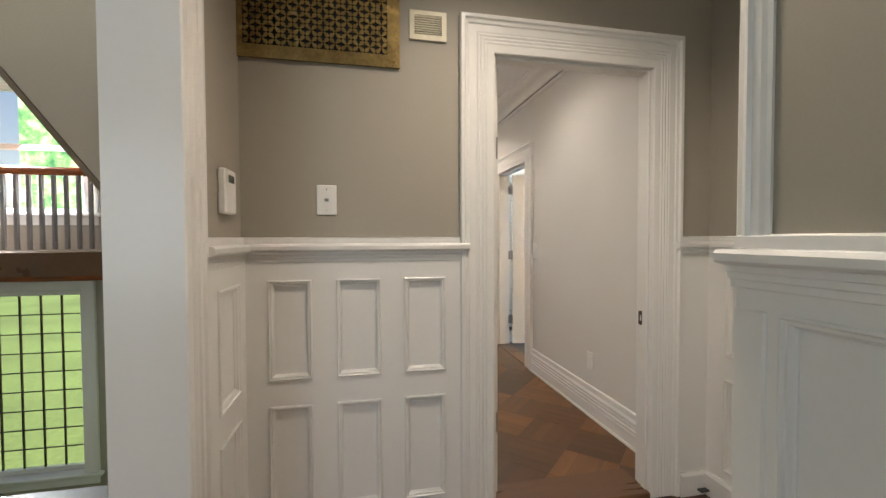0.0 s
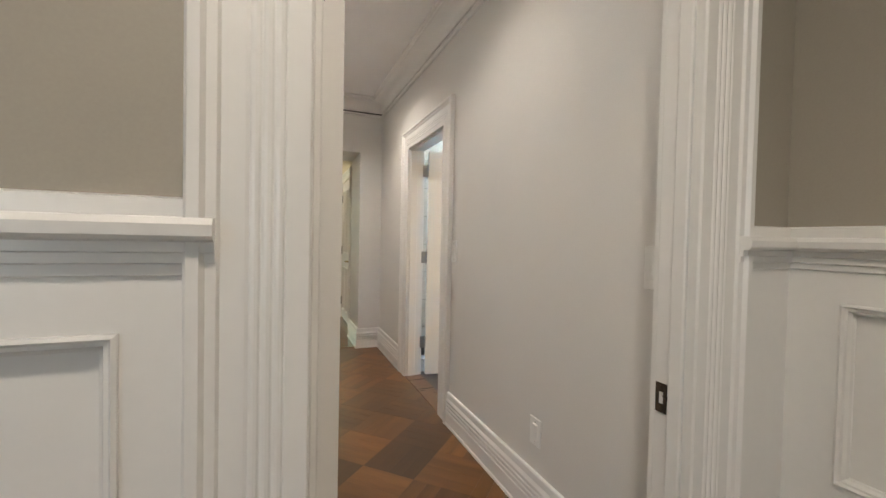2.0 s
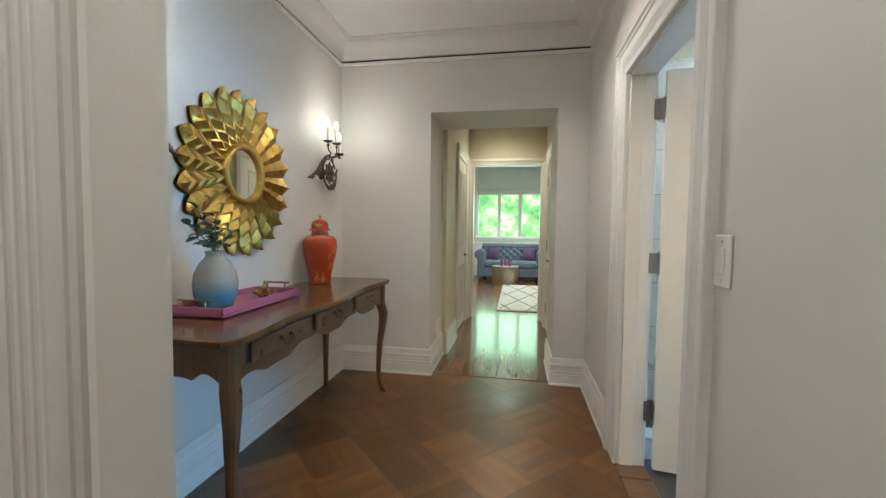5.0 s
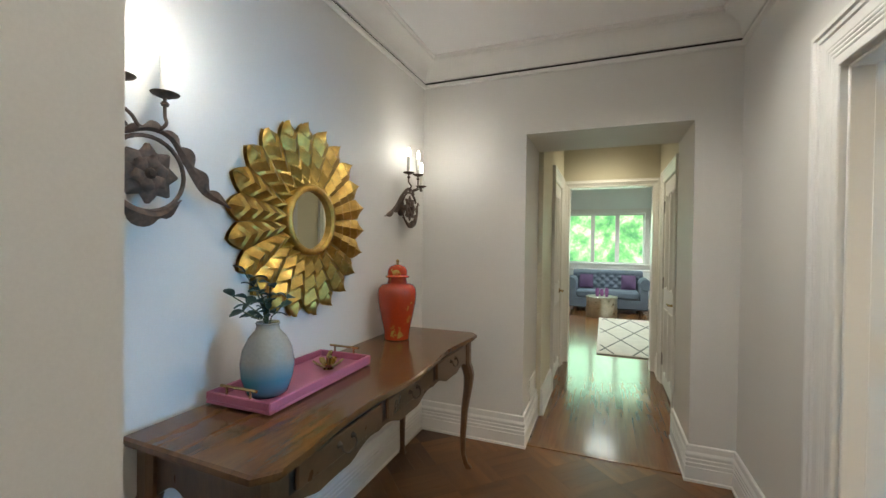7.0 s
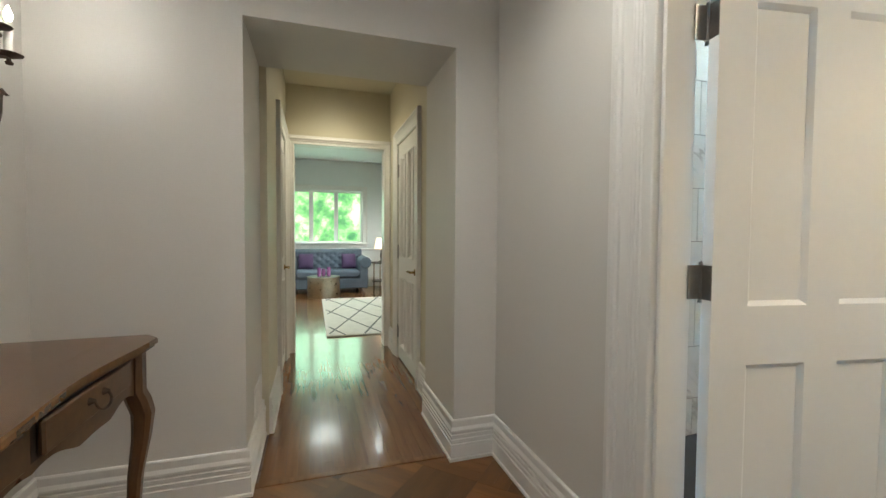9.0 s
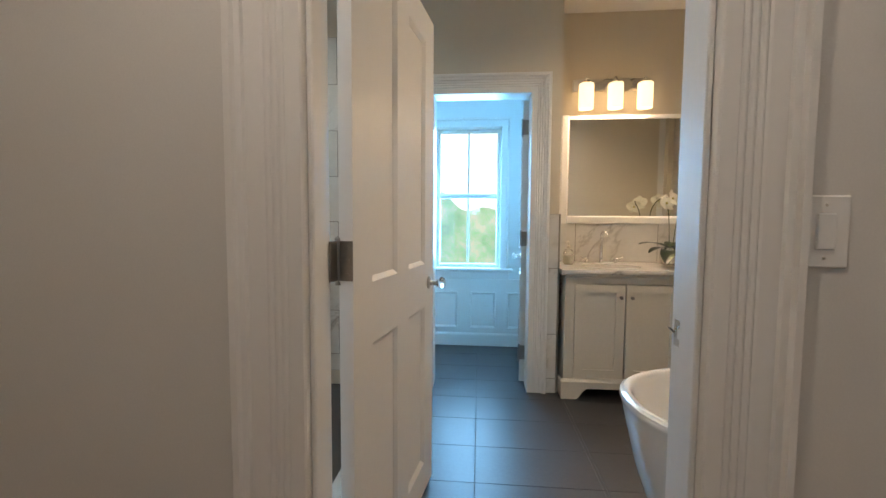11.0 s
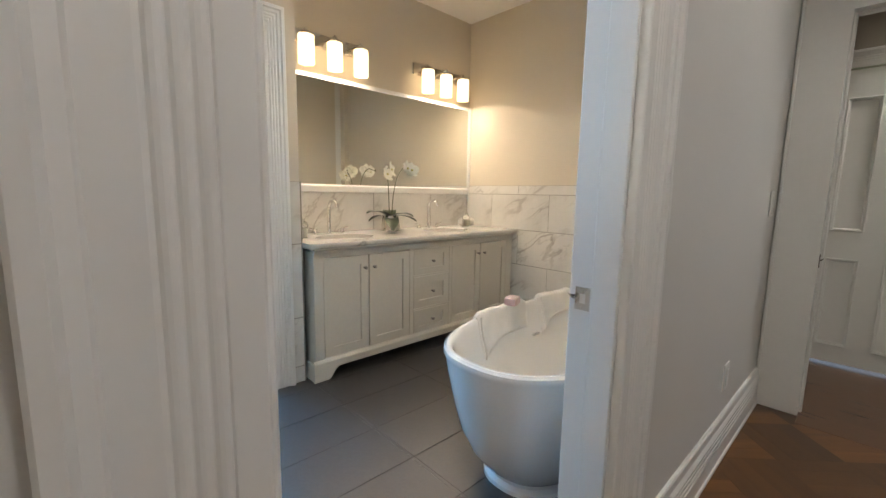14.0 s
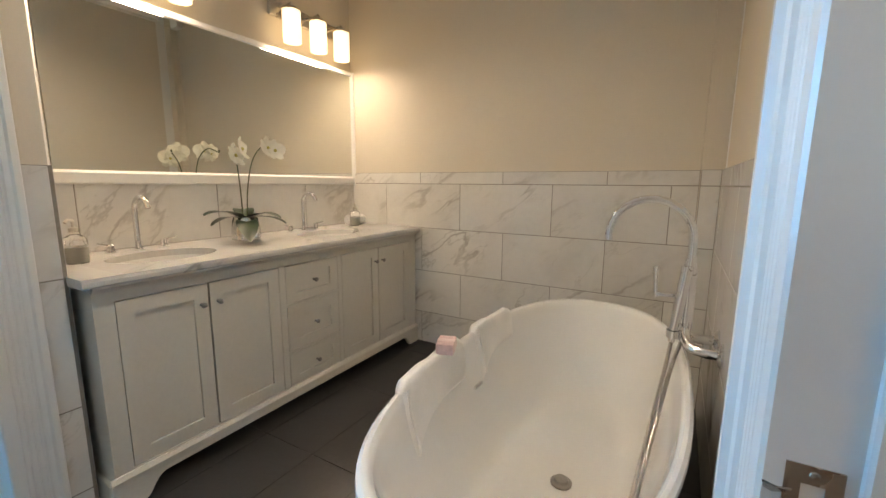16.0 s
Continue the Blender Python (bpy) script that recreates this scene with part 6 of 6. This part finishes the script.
for k, (pts, blooms) in enumerate((([(0.0, 0.01, 0.10), (0.0, 0.015, 0.25), (-0.01, 0.03, 0.36), (-0.03, 0.05, 0.415)], [((-0.035, 0.055, 0.385), -70), ((-0.03, 0.02, 0.415), -50)]),
                                   ([(0.0, -0.01, 0.10), (0.01, -0.03, 0.25), (0.0, -0.06, 0.38), (-0.01, -0.12, 0.445), (-0.02, -0.19, 0.43)], [((-0.03, -0.115, 0.43), -80), ((-0.03, -0.155, 0.42), -100)]))):
    st = part("stem", Build().tube(smooth_path(pts, 6), 0.0028, 6), TWIG, o, "", True)
    for p, yaw in blooms:
        bloom(st, p, yaw, 1.3)
    part("bud", Build().lathe([(0, 0), (0.005, 0.006), (0.004, 0.013), (0, 0.016)], pts[-1], 8), TWIG, st, "green bud", True)


def bottle(m, label):
    o = thing("soap_dispenser", m, label, "soap dispenser", "soap dispensers")
    part("bottle", Build().lathe([(0, 0), (0.034, 0), (0.037, 0.006), (0.037, 0.085), (0.030, 0.100), (0.014, 0.108), (0.014, 0.118), (0, 0.118)], n=28), CLEAR, o, "clear glass bottle", True)
    part("liquid", Build().lathe([(0, 0.004), (0.033, 0.004), (0.033, 0.062), (0, 0.062)], n=24), material("soap liquid", (0.62, 0.60, 0.54), 0.2, vary=0.02), o, "", True)
    part("pump", Build().lathe([(0, 0.118), (0.015, 0.118), (0.015, 0.132), (0.005, 0.136), (0.005, 0.160), (0, 0.160)], n=16).tube([(0, 0, 0.160), (-0.020, 0.022, 0.162), (-0.026, 0.030, 0.154)], 0.0055, 8), NICKEL, o, "nickel pump", True)


CLEAR = glass("clear bottle glass", (0.97, 0.98, 0.98))
bottle(pose(3.66, 3.70, 0.8435), "clear glass soap dispenser with a nickel pump")
bottle(pose(3.74, 2.085, 0.8435), "clear glass soap dispenser by a rolled towel")
o = thing("hand_towel", pose(3.80, 2.02, 0.8435), "small rolled white hand towel on the counter", "towel")
part("roll", Build().tube([(0, -0.075, 0.036), (0, 0.075, 0.036)], 0.036, 20), TOWEL, o, "", True)
part("roll_end", Build().tube([(0.036 * 0.7 * math.cos(a * 0.6) * (1 - a / 22), 0.0765, 0.036 + 0.036 * 0.7 * math.sin(a * 0.6) * (1 - a / 22)) for a in range(20)], 0.003, 5), TOWEL, o)
plate("wall_outlet", pose(3.682, 1.882, 1.073, 0, 0, 180), 0.07, 0.112, 0, "white outlet on the marble tile", "outlet")

# ceiling vent
o = thing("ceiling_vent", pose(3.62, 2.83, 2.71), "brown louvred ceiling vent in a white frame", "vent")
part("frame", Build().box((-0.15, -0.13, -0.006), (-0.11, 0.13, 0)).box((0.11, -0.13, -0.006), (0.15, 0.13, 0)).box((-0.11, -0.13, -0.006), (0.11, -0.09, 0)).box((-0.11, 0.09, -0.006), (0.11, 0.13, 0)), WHITE, o)
# dark sheet painted for the shade behind the slats
part("backing", Build().box((-0.11, -0.09, -0.003), (0.11, 0.09, -0.001)), GAP_SHADE, o)
for i in range(9):
    part("slat", Build().box((-0.108, -0.086 + i * 0.0205, -0.009), (0.108, -0.079 + i * 0.0205, -0.002)), material("tan slat", (0.30, 0.23, 0.16), 0.5) if i == 0 else bpy.data.materials["tan slat"], o)

# shower kerb behind the open door
solid("shower_kerb", Build().box((1.625, 4.78, -0.008), (3.41, 4.90, 0.115), 0.004), MARBLE, "white marble shower kerb", "kerb", kind="structure")

# ---- living room, seen through the doorway ----
VELVET = material("blue grey velvet", (0.13, 0.165, 0.215), 0.8, vary=0.08, scale=8, grain=120, bump=0.3)
CUSHION = material("plum cushion", (0.10, 0.055, 0.13), 0.85, vary=0.08, scale=14, grain=120, bump=0.3)
DARKWOOD = material("dark furniture foot", (0.03, 0.02, 0.014), 0.4)


def sofa(m):
    """A small rolled-arm tufted sofa facing -y, about its middle."""
    root = thing("chesterfield_sofa", m, "blue-grey tufted velvet loveseat with rolled arms", "sofa")
    part("base", Build().box((-0.66, -0.40, 0.09), (0.66, 0.36, 0.30), 0.02), VELVET, root)
    for s in (-1, 1):
        part("seat_cushion", Build().box((s * 0.005, -0.42, 0.30), (s * 0.60, 0.18, 0.45), 0.035), VELVET, root, "", True)
        a = Build().box((s * 0.60, -0.40, 0.09), (s * 0.76, 0.36, 0.56), 0.02)
        a.lathe([(0, -0.42), (0.105, -0.42), (0.115, -0.40), (0.115, 0.34), (0.105, 0.37), (0, 0.37)], (s * 0.71, 0, 0.60), 24, "y")
        part("arm", a, VELVET, root, "rolled arm", True)
        part("throw_pillow", Build().sheet(lambda u, v, s=s: (s * 0.42 + (u - 0.5) * 0.28, 0.02 + 0.14 * v - 0.09 * math.sin(math.pi * u) ** 0.6 * math.sin(math.pi * v) ** 0.6, 0.46 + 0.29 * v), 12, 12).sheet(lambda u, v, s=s: (s * 0.42 + (u - 0.5) * 0.28, 0.02 + 0.14 * v + 0.03, 0.46 + 0.29 * v), 4, 4), CUSHION, root, "plum throw pillow", True)
        for y in (-0.34, 0.30):
            part("foot", Build().lathe([(0, 0), (0.022, 0), (0.036, 0.05), (0.030, 0.095), (0, 0.095)], (s * 0.62, y, 0), 12), DARKWOOD, root, "dark turned foot", True)
    def back(u, v):
        x, z = -0.62 + 1.24 * u, 0.40 + 0.38 * v
        t = 0.02 * abs(math.sin(x * 18 + v * 8)) * abs(math.sin(x * 18 - v * 8))
        return (x, 0.17 - t * 2.0 + 0.04 * v, z)
    bk = Build().sheet(back, 60, 14)
    bk.box((-0.64, 0.215, 0.10), (0.64, 0.36, 0.74), 0.01)
    bk.lathe([(0, -0.70), (0.075, -0.70), (0.085, -0.68), (0.085, 0.68), (0.075, 0.70), (0, 0.70)], (0, 0.28, 0.765), 20, "x")
    part("tufted_back", bk, VELVET, root, "deep-buttoned back", True)
    for i in range(7):
        for j in range(2):
            part("button", Build().lathe([(0, 0), (0.010, -0.001), (0.008, -0.006), (0, -0.008)], (-0.52 + i * 0.173 + j * 0.086, 0.19 + 0.015 * j, 0.53 + 0.14 * j), 8, "y"), VELVET, root)
    return root


sofa(pose(0.86, 12.35, 0.0))
BRUSHED = material("hammered champagne metal", (0.52, 0.47, 0.38), 0.3, 1.0, vary=0.1, scale=14, grain=60, bump=0.3)
o = thing("drum_coffee_table", pose(0.76, 11.55, 0.0), "round hammered metal drum coffee table", "coffee table")
part("drum", Build().lathe([(0, 0), (0.28, 0), (0.285, 0.01), (0.285, 0.37), (0, 0.37)], n=40), BRUSHED, o, "", True)
part("tabletop", Build().lathe([(0, 0.37), (0.292, 0.37), (0.295, 0.378), (0.29, 0.386), (0, 0.386)], n=40), BRUSHED, o, "", True)
VIOLET = material("violet glass", (0.35, 0.14, 0.34), 0.1, vary=0.05)
for x, y, h in ((0.68, 11.50, 0.16), (0.76, 11.60, 0.13), (0.85, 11.52, 0.17)):
    o = thing("glass_votive", pose(x, y, 0.386), "small violet glass candle holder", "candle holder", "votives on the table")
    part("cup", Build().lathe([(0, 0), (0.028, 0), (0.032, 0.01), (0.034, h * 0.6), (0.030, h), (0.027, h), (0.030, h * 0.5), (0, 0.02)], n=16), VIOLET, o, "", True)
RUG = material("ivory wool rug", (0.66, 0.63, 0.56), 0.95, vary=0.06, scale=8, grain=160, bump=0.6)
RUGLINE = material("grey rug line", (0.16, 0.16, 0.15), 0.95, vary=0.08, scale=20)
o = thing("area_rug", pose(0.72, 8.50, 0.0), "ivory wool rug with thin dark diamond lines", "rug")
part("rug_body", Build().box((0, 0, 0.0), (2.1, 2.75, 0.018), 0.006), RUG, o)
for k in range(-7, 12):
    for s in (-1, 1):
        b = Build()
        x0 = k * 0.42 if s > 0 else k * 0.42 + 0.21
        pts = []
        for i in range(31):
            y = 2.75 * i / 30
            x = x0 + s * 0.36 * y
            if 0.02 < x < 2.08:
                pts.append((x, y))
        if len(pts) > 2:
            for (xa, ya), (xb, yb) in zip(pts, pts[1:]):
                b.add([(xa - 0.014, ya, 0.0185), (xa + 0.014, ya, 0.0185), (xb + 0.014, yb, 0.0185), (xb - 0.014, yb, 0.0185), (xa, ya, 0.022), (xb, yb, 0.022)], [(0, 4, 5, 3), (4, 1, 2, 5)])
            part("diamond_line", b, RUGLINE, o)
o = thing("side_table", pose(1.95, 12.35, 0.0), "small round dark side table", "side table")
part("tabletop", Build().lathe([(0, 0.56), (0.23, 0.56), (0.235, 0.57), (0.23, 0.585), (0, 0.585)], n=32), DARKWOOD, o, "", True)
part("shelf", Build().lathe([(0, 0.18), (0.20, 0.18), (0.20, 0.195), (0, 0.195)], n=32), DARKWOOD, o, "", True)
for i in range(3):
    a = radians(90 + 120 * i)
    part("leg", Build().tube([(0.20 * math.cos(a), 0.20 * math.sin(a), 0), (0.20 * math.cos(a), 0.20 * math.sin(a), 0.56)], 0.011, 8), BRASS, o, "", True)
o = thing("table_lamp", pose(1.95, 12.35, 0.585), "table lamp with a lit warm shade", "table lamp")
part("stand", Build().lathe([(0, 0), (0.06, 0), (0.06, 0.015), (0.02, 0.03), (0.035, 0.12), (0.02, 0.22), (0.008, 0.26), (0, 0.30)], n=20), DARKWOOD, o, "", True)
part("shade", Build().lathe([(0.15, 0.28), (0.105, 0.50), (0.102, 0.50), (0.147, 0.28)], n=28, closed=False), glowing("lit linen shade", (1.0, 0.72, 0.48), 2.0, (0.75, 0.68, 0.58)), o, "glowing linen shade", True)
baseboard((-2.48, 13.0), (3.98, 13.0), (0, -1), prof=[(0, 0), (0.02, 0), (0.03, 0.015), (0.03, 0.035), (0.014, 0.05), (0, 0.05)], name="dado_rail", label="white dado rail below the window", z=0.80)

# ---- stairwell, seen through the opening ----
OAK_RED = material("varnished reddish oak", (0.40, 0.10, 0.022), 0.25, vary=0.12, scale=4, grain=40, bump=0.08, stretch=(1, 9, 9), second=(0.19, 0.05, 0.014), coat=0.3)
BLACKRAIL = material("grey baluster paint", (0.20, 0.19, 0.19), 0.4, vary=0.05)
o = thing("stair_balustrade", pose(-2.2, 3.95, 0.0), "reddish oak landing edge with grey balusters and handrail", "balustrade")
part("landing_edge", Build().box((-1.3, -0.06, 0.91), (1.5, 0.06, 1.13), 0.008), OAK_RED, o, "varnished oak landing edge")
part("handrail", Build().tube([(-1.3, 0, 1.76), (1.5, 0, 1.76)], 0.034, 12), OAK_RED, o, "oak handrail", True)
for i in range(34):
    part("baluster", Build().box((-1.27 + i * 0.083, -0.014, 1.155), (-1.245 + i * 0.083, 0.014, 1.735), 0.003), BLACKRAIL, o)
def soffit_band(x0, z0, x1, z1, th):
    return Build().add([(x0, 3.4, z0), (x1, 3.4, z1), (x1, 3.4, z1 + th), (x0, 3.4, z0 + th), (x0, 3.85, z0), (x1, 3.85, z1), (x1, 3.85, z1 + th), (x0, 3.85, z0 + th)], [(0, 1, 2, 3), (4, 7, 6, 5), (0, 4, 5, 1), (1, 5, 6, 2), (2, 6, 7, 3), (3, 7, 4, 0)])
solid("stair_flight", soffit_band(-2.75, 2.95, -1.2, 0.85, 1.7), material("peach plaster soffit", (0.50, 0.40, 0.31), 0.6, vary=0.03, scale=2), "peach plastered underside of the upper stair flight", "staircase", kind="structure")
solid("trim", soffit_band(-2.75, 2.88, -1.2, 0.78, 0.06), material("brown stair string", (0.20, 0.13, 0.085), 0.4), "brown moulding along the stair soffit", "moulding", kind="structure")
o = thing("stair_guard", pose(-2.0, 1.98, -1.6), "low plastered stair guard with a dark wooden cap", "guard wall", kind="structure")
part("guard_wall", Build().box((-1.2, -0.05, 0.0), (1.03, 0.05, 1.82)), PAINT_STAIR, o)
part("cap", Build().box((-1.2, -0.075, 1.82), (1.045, 0.075, 1.865), 0.008), DARKWOOD, o, "dark polished wooden cap")
slab("landing", (-3.6, 3.6, 0.97), (-0.685, 4.2, 1.14), DARK_OAK, "stair landing", "landing")

# assumed stair hall ceiling light, out of view
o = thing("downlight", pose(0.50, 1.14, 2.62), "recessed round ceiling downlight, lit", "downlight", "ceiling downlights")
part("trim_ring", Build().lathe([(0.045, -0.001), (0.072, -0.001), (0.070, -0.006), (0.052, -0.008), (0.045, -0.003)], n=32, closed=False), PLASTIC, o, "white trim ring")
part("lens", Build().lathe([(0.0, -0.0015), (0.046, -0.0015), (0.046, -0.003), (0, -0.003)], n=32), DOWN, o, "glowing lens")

# ---- floor pieces and wall tiles ----
def clip(poly, x0, y0, x1, y1):
    """Cut a polygon to a rectangle."""
    for ax, lim, keep in ((0, x0, 1), (0, x1, -1), (1, y0, 1), (1, y1, -1)):
        res = []
        for i, p in enumerate(poly):
            q = poly[(i + 1) % len(poly)]
            pin, qin = (p[ax] - lim) * keep >= 0, (q[ax] - lim) * keep >= 0
            if pin:
                res.append(p)
            if pin != qin:
                t = (lim - p[ax]) / (q[ax] - p[ax])
                res.append((p[0] + (q[0] - p[0]) * t, p[1] + (q[1] - p[1]) * t))
        poly = res
        if len(poly) < 3:
            return []
    return poly


def area(poly):
    return abs(sum(p[0] * q[1] - q[0] * p[1] for p, q in zip(poly, poly[1:] + poly[:1]))) / 2


# parquet: squares of four fingers, turned by 45 degrees and woven
floor = bpy.data.objects["floor_hall"]
SIDE, FINGERS = 0.296, 4
fw = SIDE / FINGERS
a45 = math.radians(45)


def fingers(poly_of):
    """One woven square: its fingers side by side, cut by poly_of."""
    b = Build()
    for k in range(FINGERS):
        o = (k - (FINGERS - 1) / 2) * fw
        cut = poly_of([(o - fw / 2 + 0.0004, -SIDE / 2 + 0.0005), (o + fw / 2 - 0.0004, -SIDE / 2 + 0.0005), (o + fw / 2 - 0.0004, SIDE / 2 - 0.0005), (o - fw / 2 + 0.0004, SIDE / 2 - 0.0005)])
        if len(cut) > 2 and area(cut) > 1e-5:
            b.prism(cut, -0.008, 0.0, 0.0)
    return b


whole = fingers(lambda p: p).mesh("parquet_block", PARQUET)
for i in range(-14, 15):
    for j in range(-14, 15):
        cx = 0.271 + ((i + 0.5) * SIDE * math.cos(a45) - (j + 0.5) * SIDE * math.sin(a45))
        cy = 4.065 + ((i + 0.5) * SIDE * math.sin(a45) + (j + 0.5) * SIDE * math.cos(a45))
        turn = 45 if (i + j) % 2 else 135
        ct, st = math.cos(radians(turn)), math.sin(radians(turn))
        out = lambda p: (cx + p[0] * ct - p[1] * st, cy + p[0] * st + p[1] * ct)
        back = lambda p: ((p[0] - cx) * ct + (p[1] - cy) * st, -(p[0] - cx) * st + (p[1] - cy) * ct)
        trim_to = lambda poly: [back(p) for p in clip([out(p) for p in poly], -0.456, 2.035, 1.505, 5.775)]
        square = [(-SIDE / 2, -SIDE / 2), (SIDE / 2, -SIDE / 2), (SIDE / 2, SIDE / 2), (-SIDE / 2, SIDE / 2)]
        kept = trim_to(square)
        if len(kept) < 3 or area(kept) < 2e-4:
            continue
        me = whole if area(kept) > 0.999 * SIDE * SIDE else fingers(trim_to).mesh("parquet_block", PARQUET)
        ob = new("parquet_block", me)
        ob.parent = floor
        ob.matrix_basis = pose(cx, cy, 0, 0, 0, turn)


def boards(name, host, x0, x1, y0, y1, w, mat, single=False):
    rng = random.Random(7)
    b = Build()
    x = x0
    while x < x1 - 1e-4:
        xe = min(x + w, x1)
        y = y0 - rng.uniform(0, 0.9)
        while y < y1:
            L = rng.uniform(0.6, 1.5)
            a, c = max(y, y0), min(y + L, y1)
            if c - a > 0.01:
                q = [(x + 0.0004, a + 0.0004), (xe - 0.0004, a + 0.0004), (xe - 0.0004, c - 0.0004), (x + 0.0004, c - 0.0004)]
                if single:
                    part("floor_board", Build().prism(q, -0.006, 0.0, 0.0), mat, bpy.data.objects[host])
                else:
                    b.prism(q, -0.006, 0.0, 0.0)
            y += L
        x = xe
    if single:
        return None
    ob = part(name, b, mat, bpy.data.objects[host])
    return tagged(ob, "narrow glossy brown oak boards", kind="stuff")


boards("floor_boards", "floor_passage", 0.335, 1.345, 5.815, 8.12, 0.057, STRIP, True)
boards("floor_boards", "floor_living", -0.9, 2.9, 8.12, 13.0, 0.057, STRIP)

# charcoal floor tiles
host = bpy.data.objects["floor_bath"]
for i in range(-6, 8):
    for j in range(-5, 5):
        x, y = 2.99 + 0.2955 * i, 3.785 + 0.562 * j
        for lim in ((1.6255, 3.80, 3.41, 4.78), (1.557, 1.892, 3.41, 3.80), (3.41, 3.868, 4.45, 5.6), (3.41, 1.892, 3.92, 3.82)):
            cut = clip([(x + 0.0009, y + 0.0009), (x + 0.2946, y + 0.0009), (x + 0.2946, y + 0.5611), (x + 0.0009, y + 0.5611)], *lim)
            if len(cut) > 2 and area(cut) > 4e-4:
                cx, cy = sum(p[0] for p in cut) / len(cut), sum(p[1] for p in cut) / len(cut)
                ob = new("floor_tile", Build().prism([(p[0] - cx, p[1] - cy) for p in cut], -0.008, 0.0, 0.001).mesh("floor_tile", SLATE))
                ob.parent = host
                ob.matrix_basis = pose(cx, cy, 0)


def tile_wall(host, axis, face, sgn, u0, u1, courses, width, starts):
    """Marble wall tiles of a given width between u0 and u1; courses: (z0, z1); starts: a joint's place on each course."""
    ob = bpy.data.objects[host]
    g = 0.0022
    t0, t1 = face + sgn * 0.0005, face + sgn * 0.012
    bb = Build()
    z0, z1 = courses[-1][0], courses[0][1]
    bb.box(*(((u0, t0, z0), (u1, face + sgn * 0.0095, z1)) if axis == "x" else ((t0, u0, z0), (face + sgn * 0.0095, u1, z1))))
    part("grout", bb, GROUT, ob)
    for (z0, z1), s in zip(courses, starts):
        u = s - width * math.ceil((s - u0) / width + 1)
        while u < u1:
            a, c = max(u, u0), min(u + width, u1)
            if c - a > 0.012:
                cx, cz = (a + c) / 2, (z0 + z1) / 2
                h, w = (z1 - z0) / 2 - g, (c - a) / 2 - g
                b = Build().box((-w, -0.0058, -h), (w, 0.0058, h), 0.0008) if axis == "x" else Build().box((-0.0058, -w, -h), (0.0058, w, h), 0.0008)
                q = new("wall_tile", b.mesh("wall_tile", MARBLE))
                q.parent = ob
                mid = face + sgn * 0.0062
                q.matrix_basis = pose(cx, mid, cz) if axis == "x" else pose(mid, cx, cz)
            u += width


C = [(1.145, 1.222), (0.839, 1.145), (0.533, 0.839), (0.227, 0.533), (0.0, 0.227)]
tile_wall("wall_bath_south", "x", 1.892, 1, 1.642, 3.92, C, 0.611, (2.684, 2.983, 2.674, 2.971, 2.674))
tile_wall("wall_bath_vanity", "y", 3.92, -1, 1.904, 3.82, [(0.843, 1.145), (0.80, 0.843)], 0.611, (3.60, 3.60))
tile_wall("wall_stair_corner", "x", 1.957, 1, 1.557, 1.640, C, 0.611, (2.684, 2.983, 2.674, 2.971, 2.674))
tile_wall("wall_bath_west", "y", 1.545, 1, 1.969, 3.79, C, 0.611, (2.40, 2.70, 2.40, 2.70, 2.40))
tile_wall("wall_dressing", "y", 3.41, -1, 3.822, 3.886, [(0.839, 1.195), (0.40, 0.839), (0.10, 0.40), (0.0, 0.10)], 0.611, (3.6, 3.6, 3.6, 3.6))
tile_wall("wall_niche", "x", 3.82, -1, 3.41, 3.60, [(0.843, 1.195), (0.40, 0.843), (0.0, 0.40)], 0.611, (3.4, 3.4, 3.4))
SH = [(2.36 - 0.306 * k - 0.306, 2.36 - 0.306 * k) for k in range(8)]
tile_wall("wall_dressing", "y", 3.41, -1, 4.775, 5.6, SH[:7] + [(0.10, 0.218)], 0.611, (5.3, 5.0) * 4)
tile_wall("wall_bath_north", "x", 5.6, -1, 1.637, 3.398, SH[:7] + [(0.0, 0.218)], 0.611, (2.4, 2.7) * 4)
tile_wall("wall_east", "y", 1.625, 1, 4.79, 5.588, SH[:7] + [(0.0, 0.218)], 0.611, (5.3, 5.0) * 4)
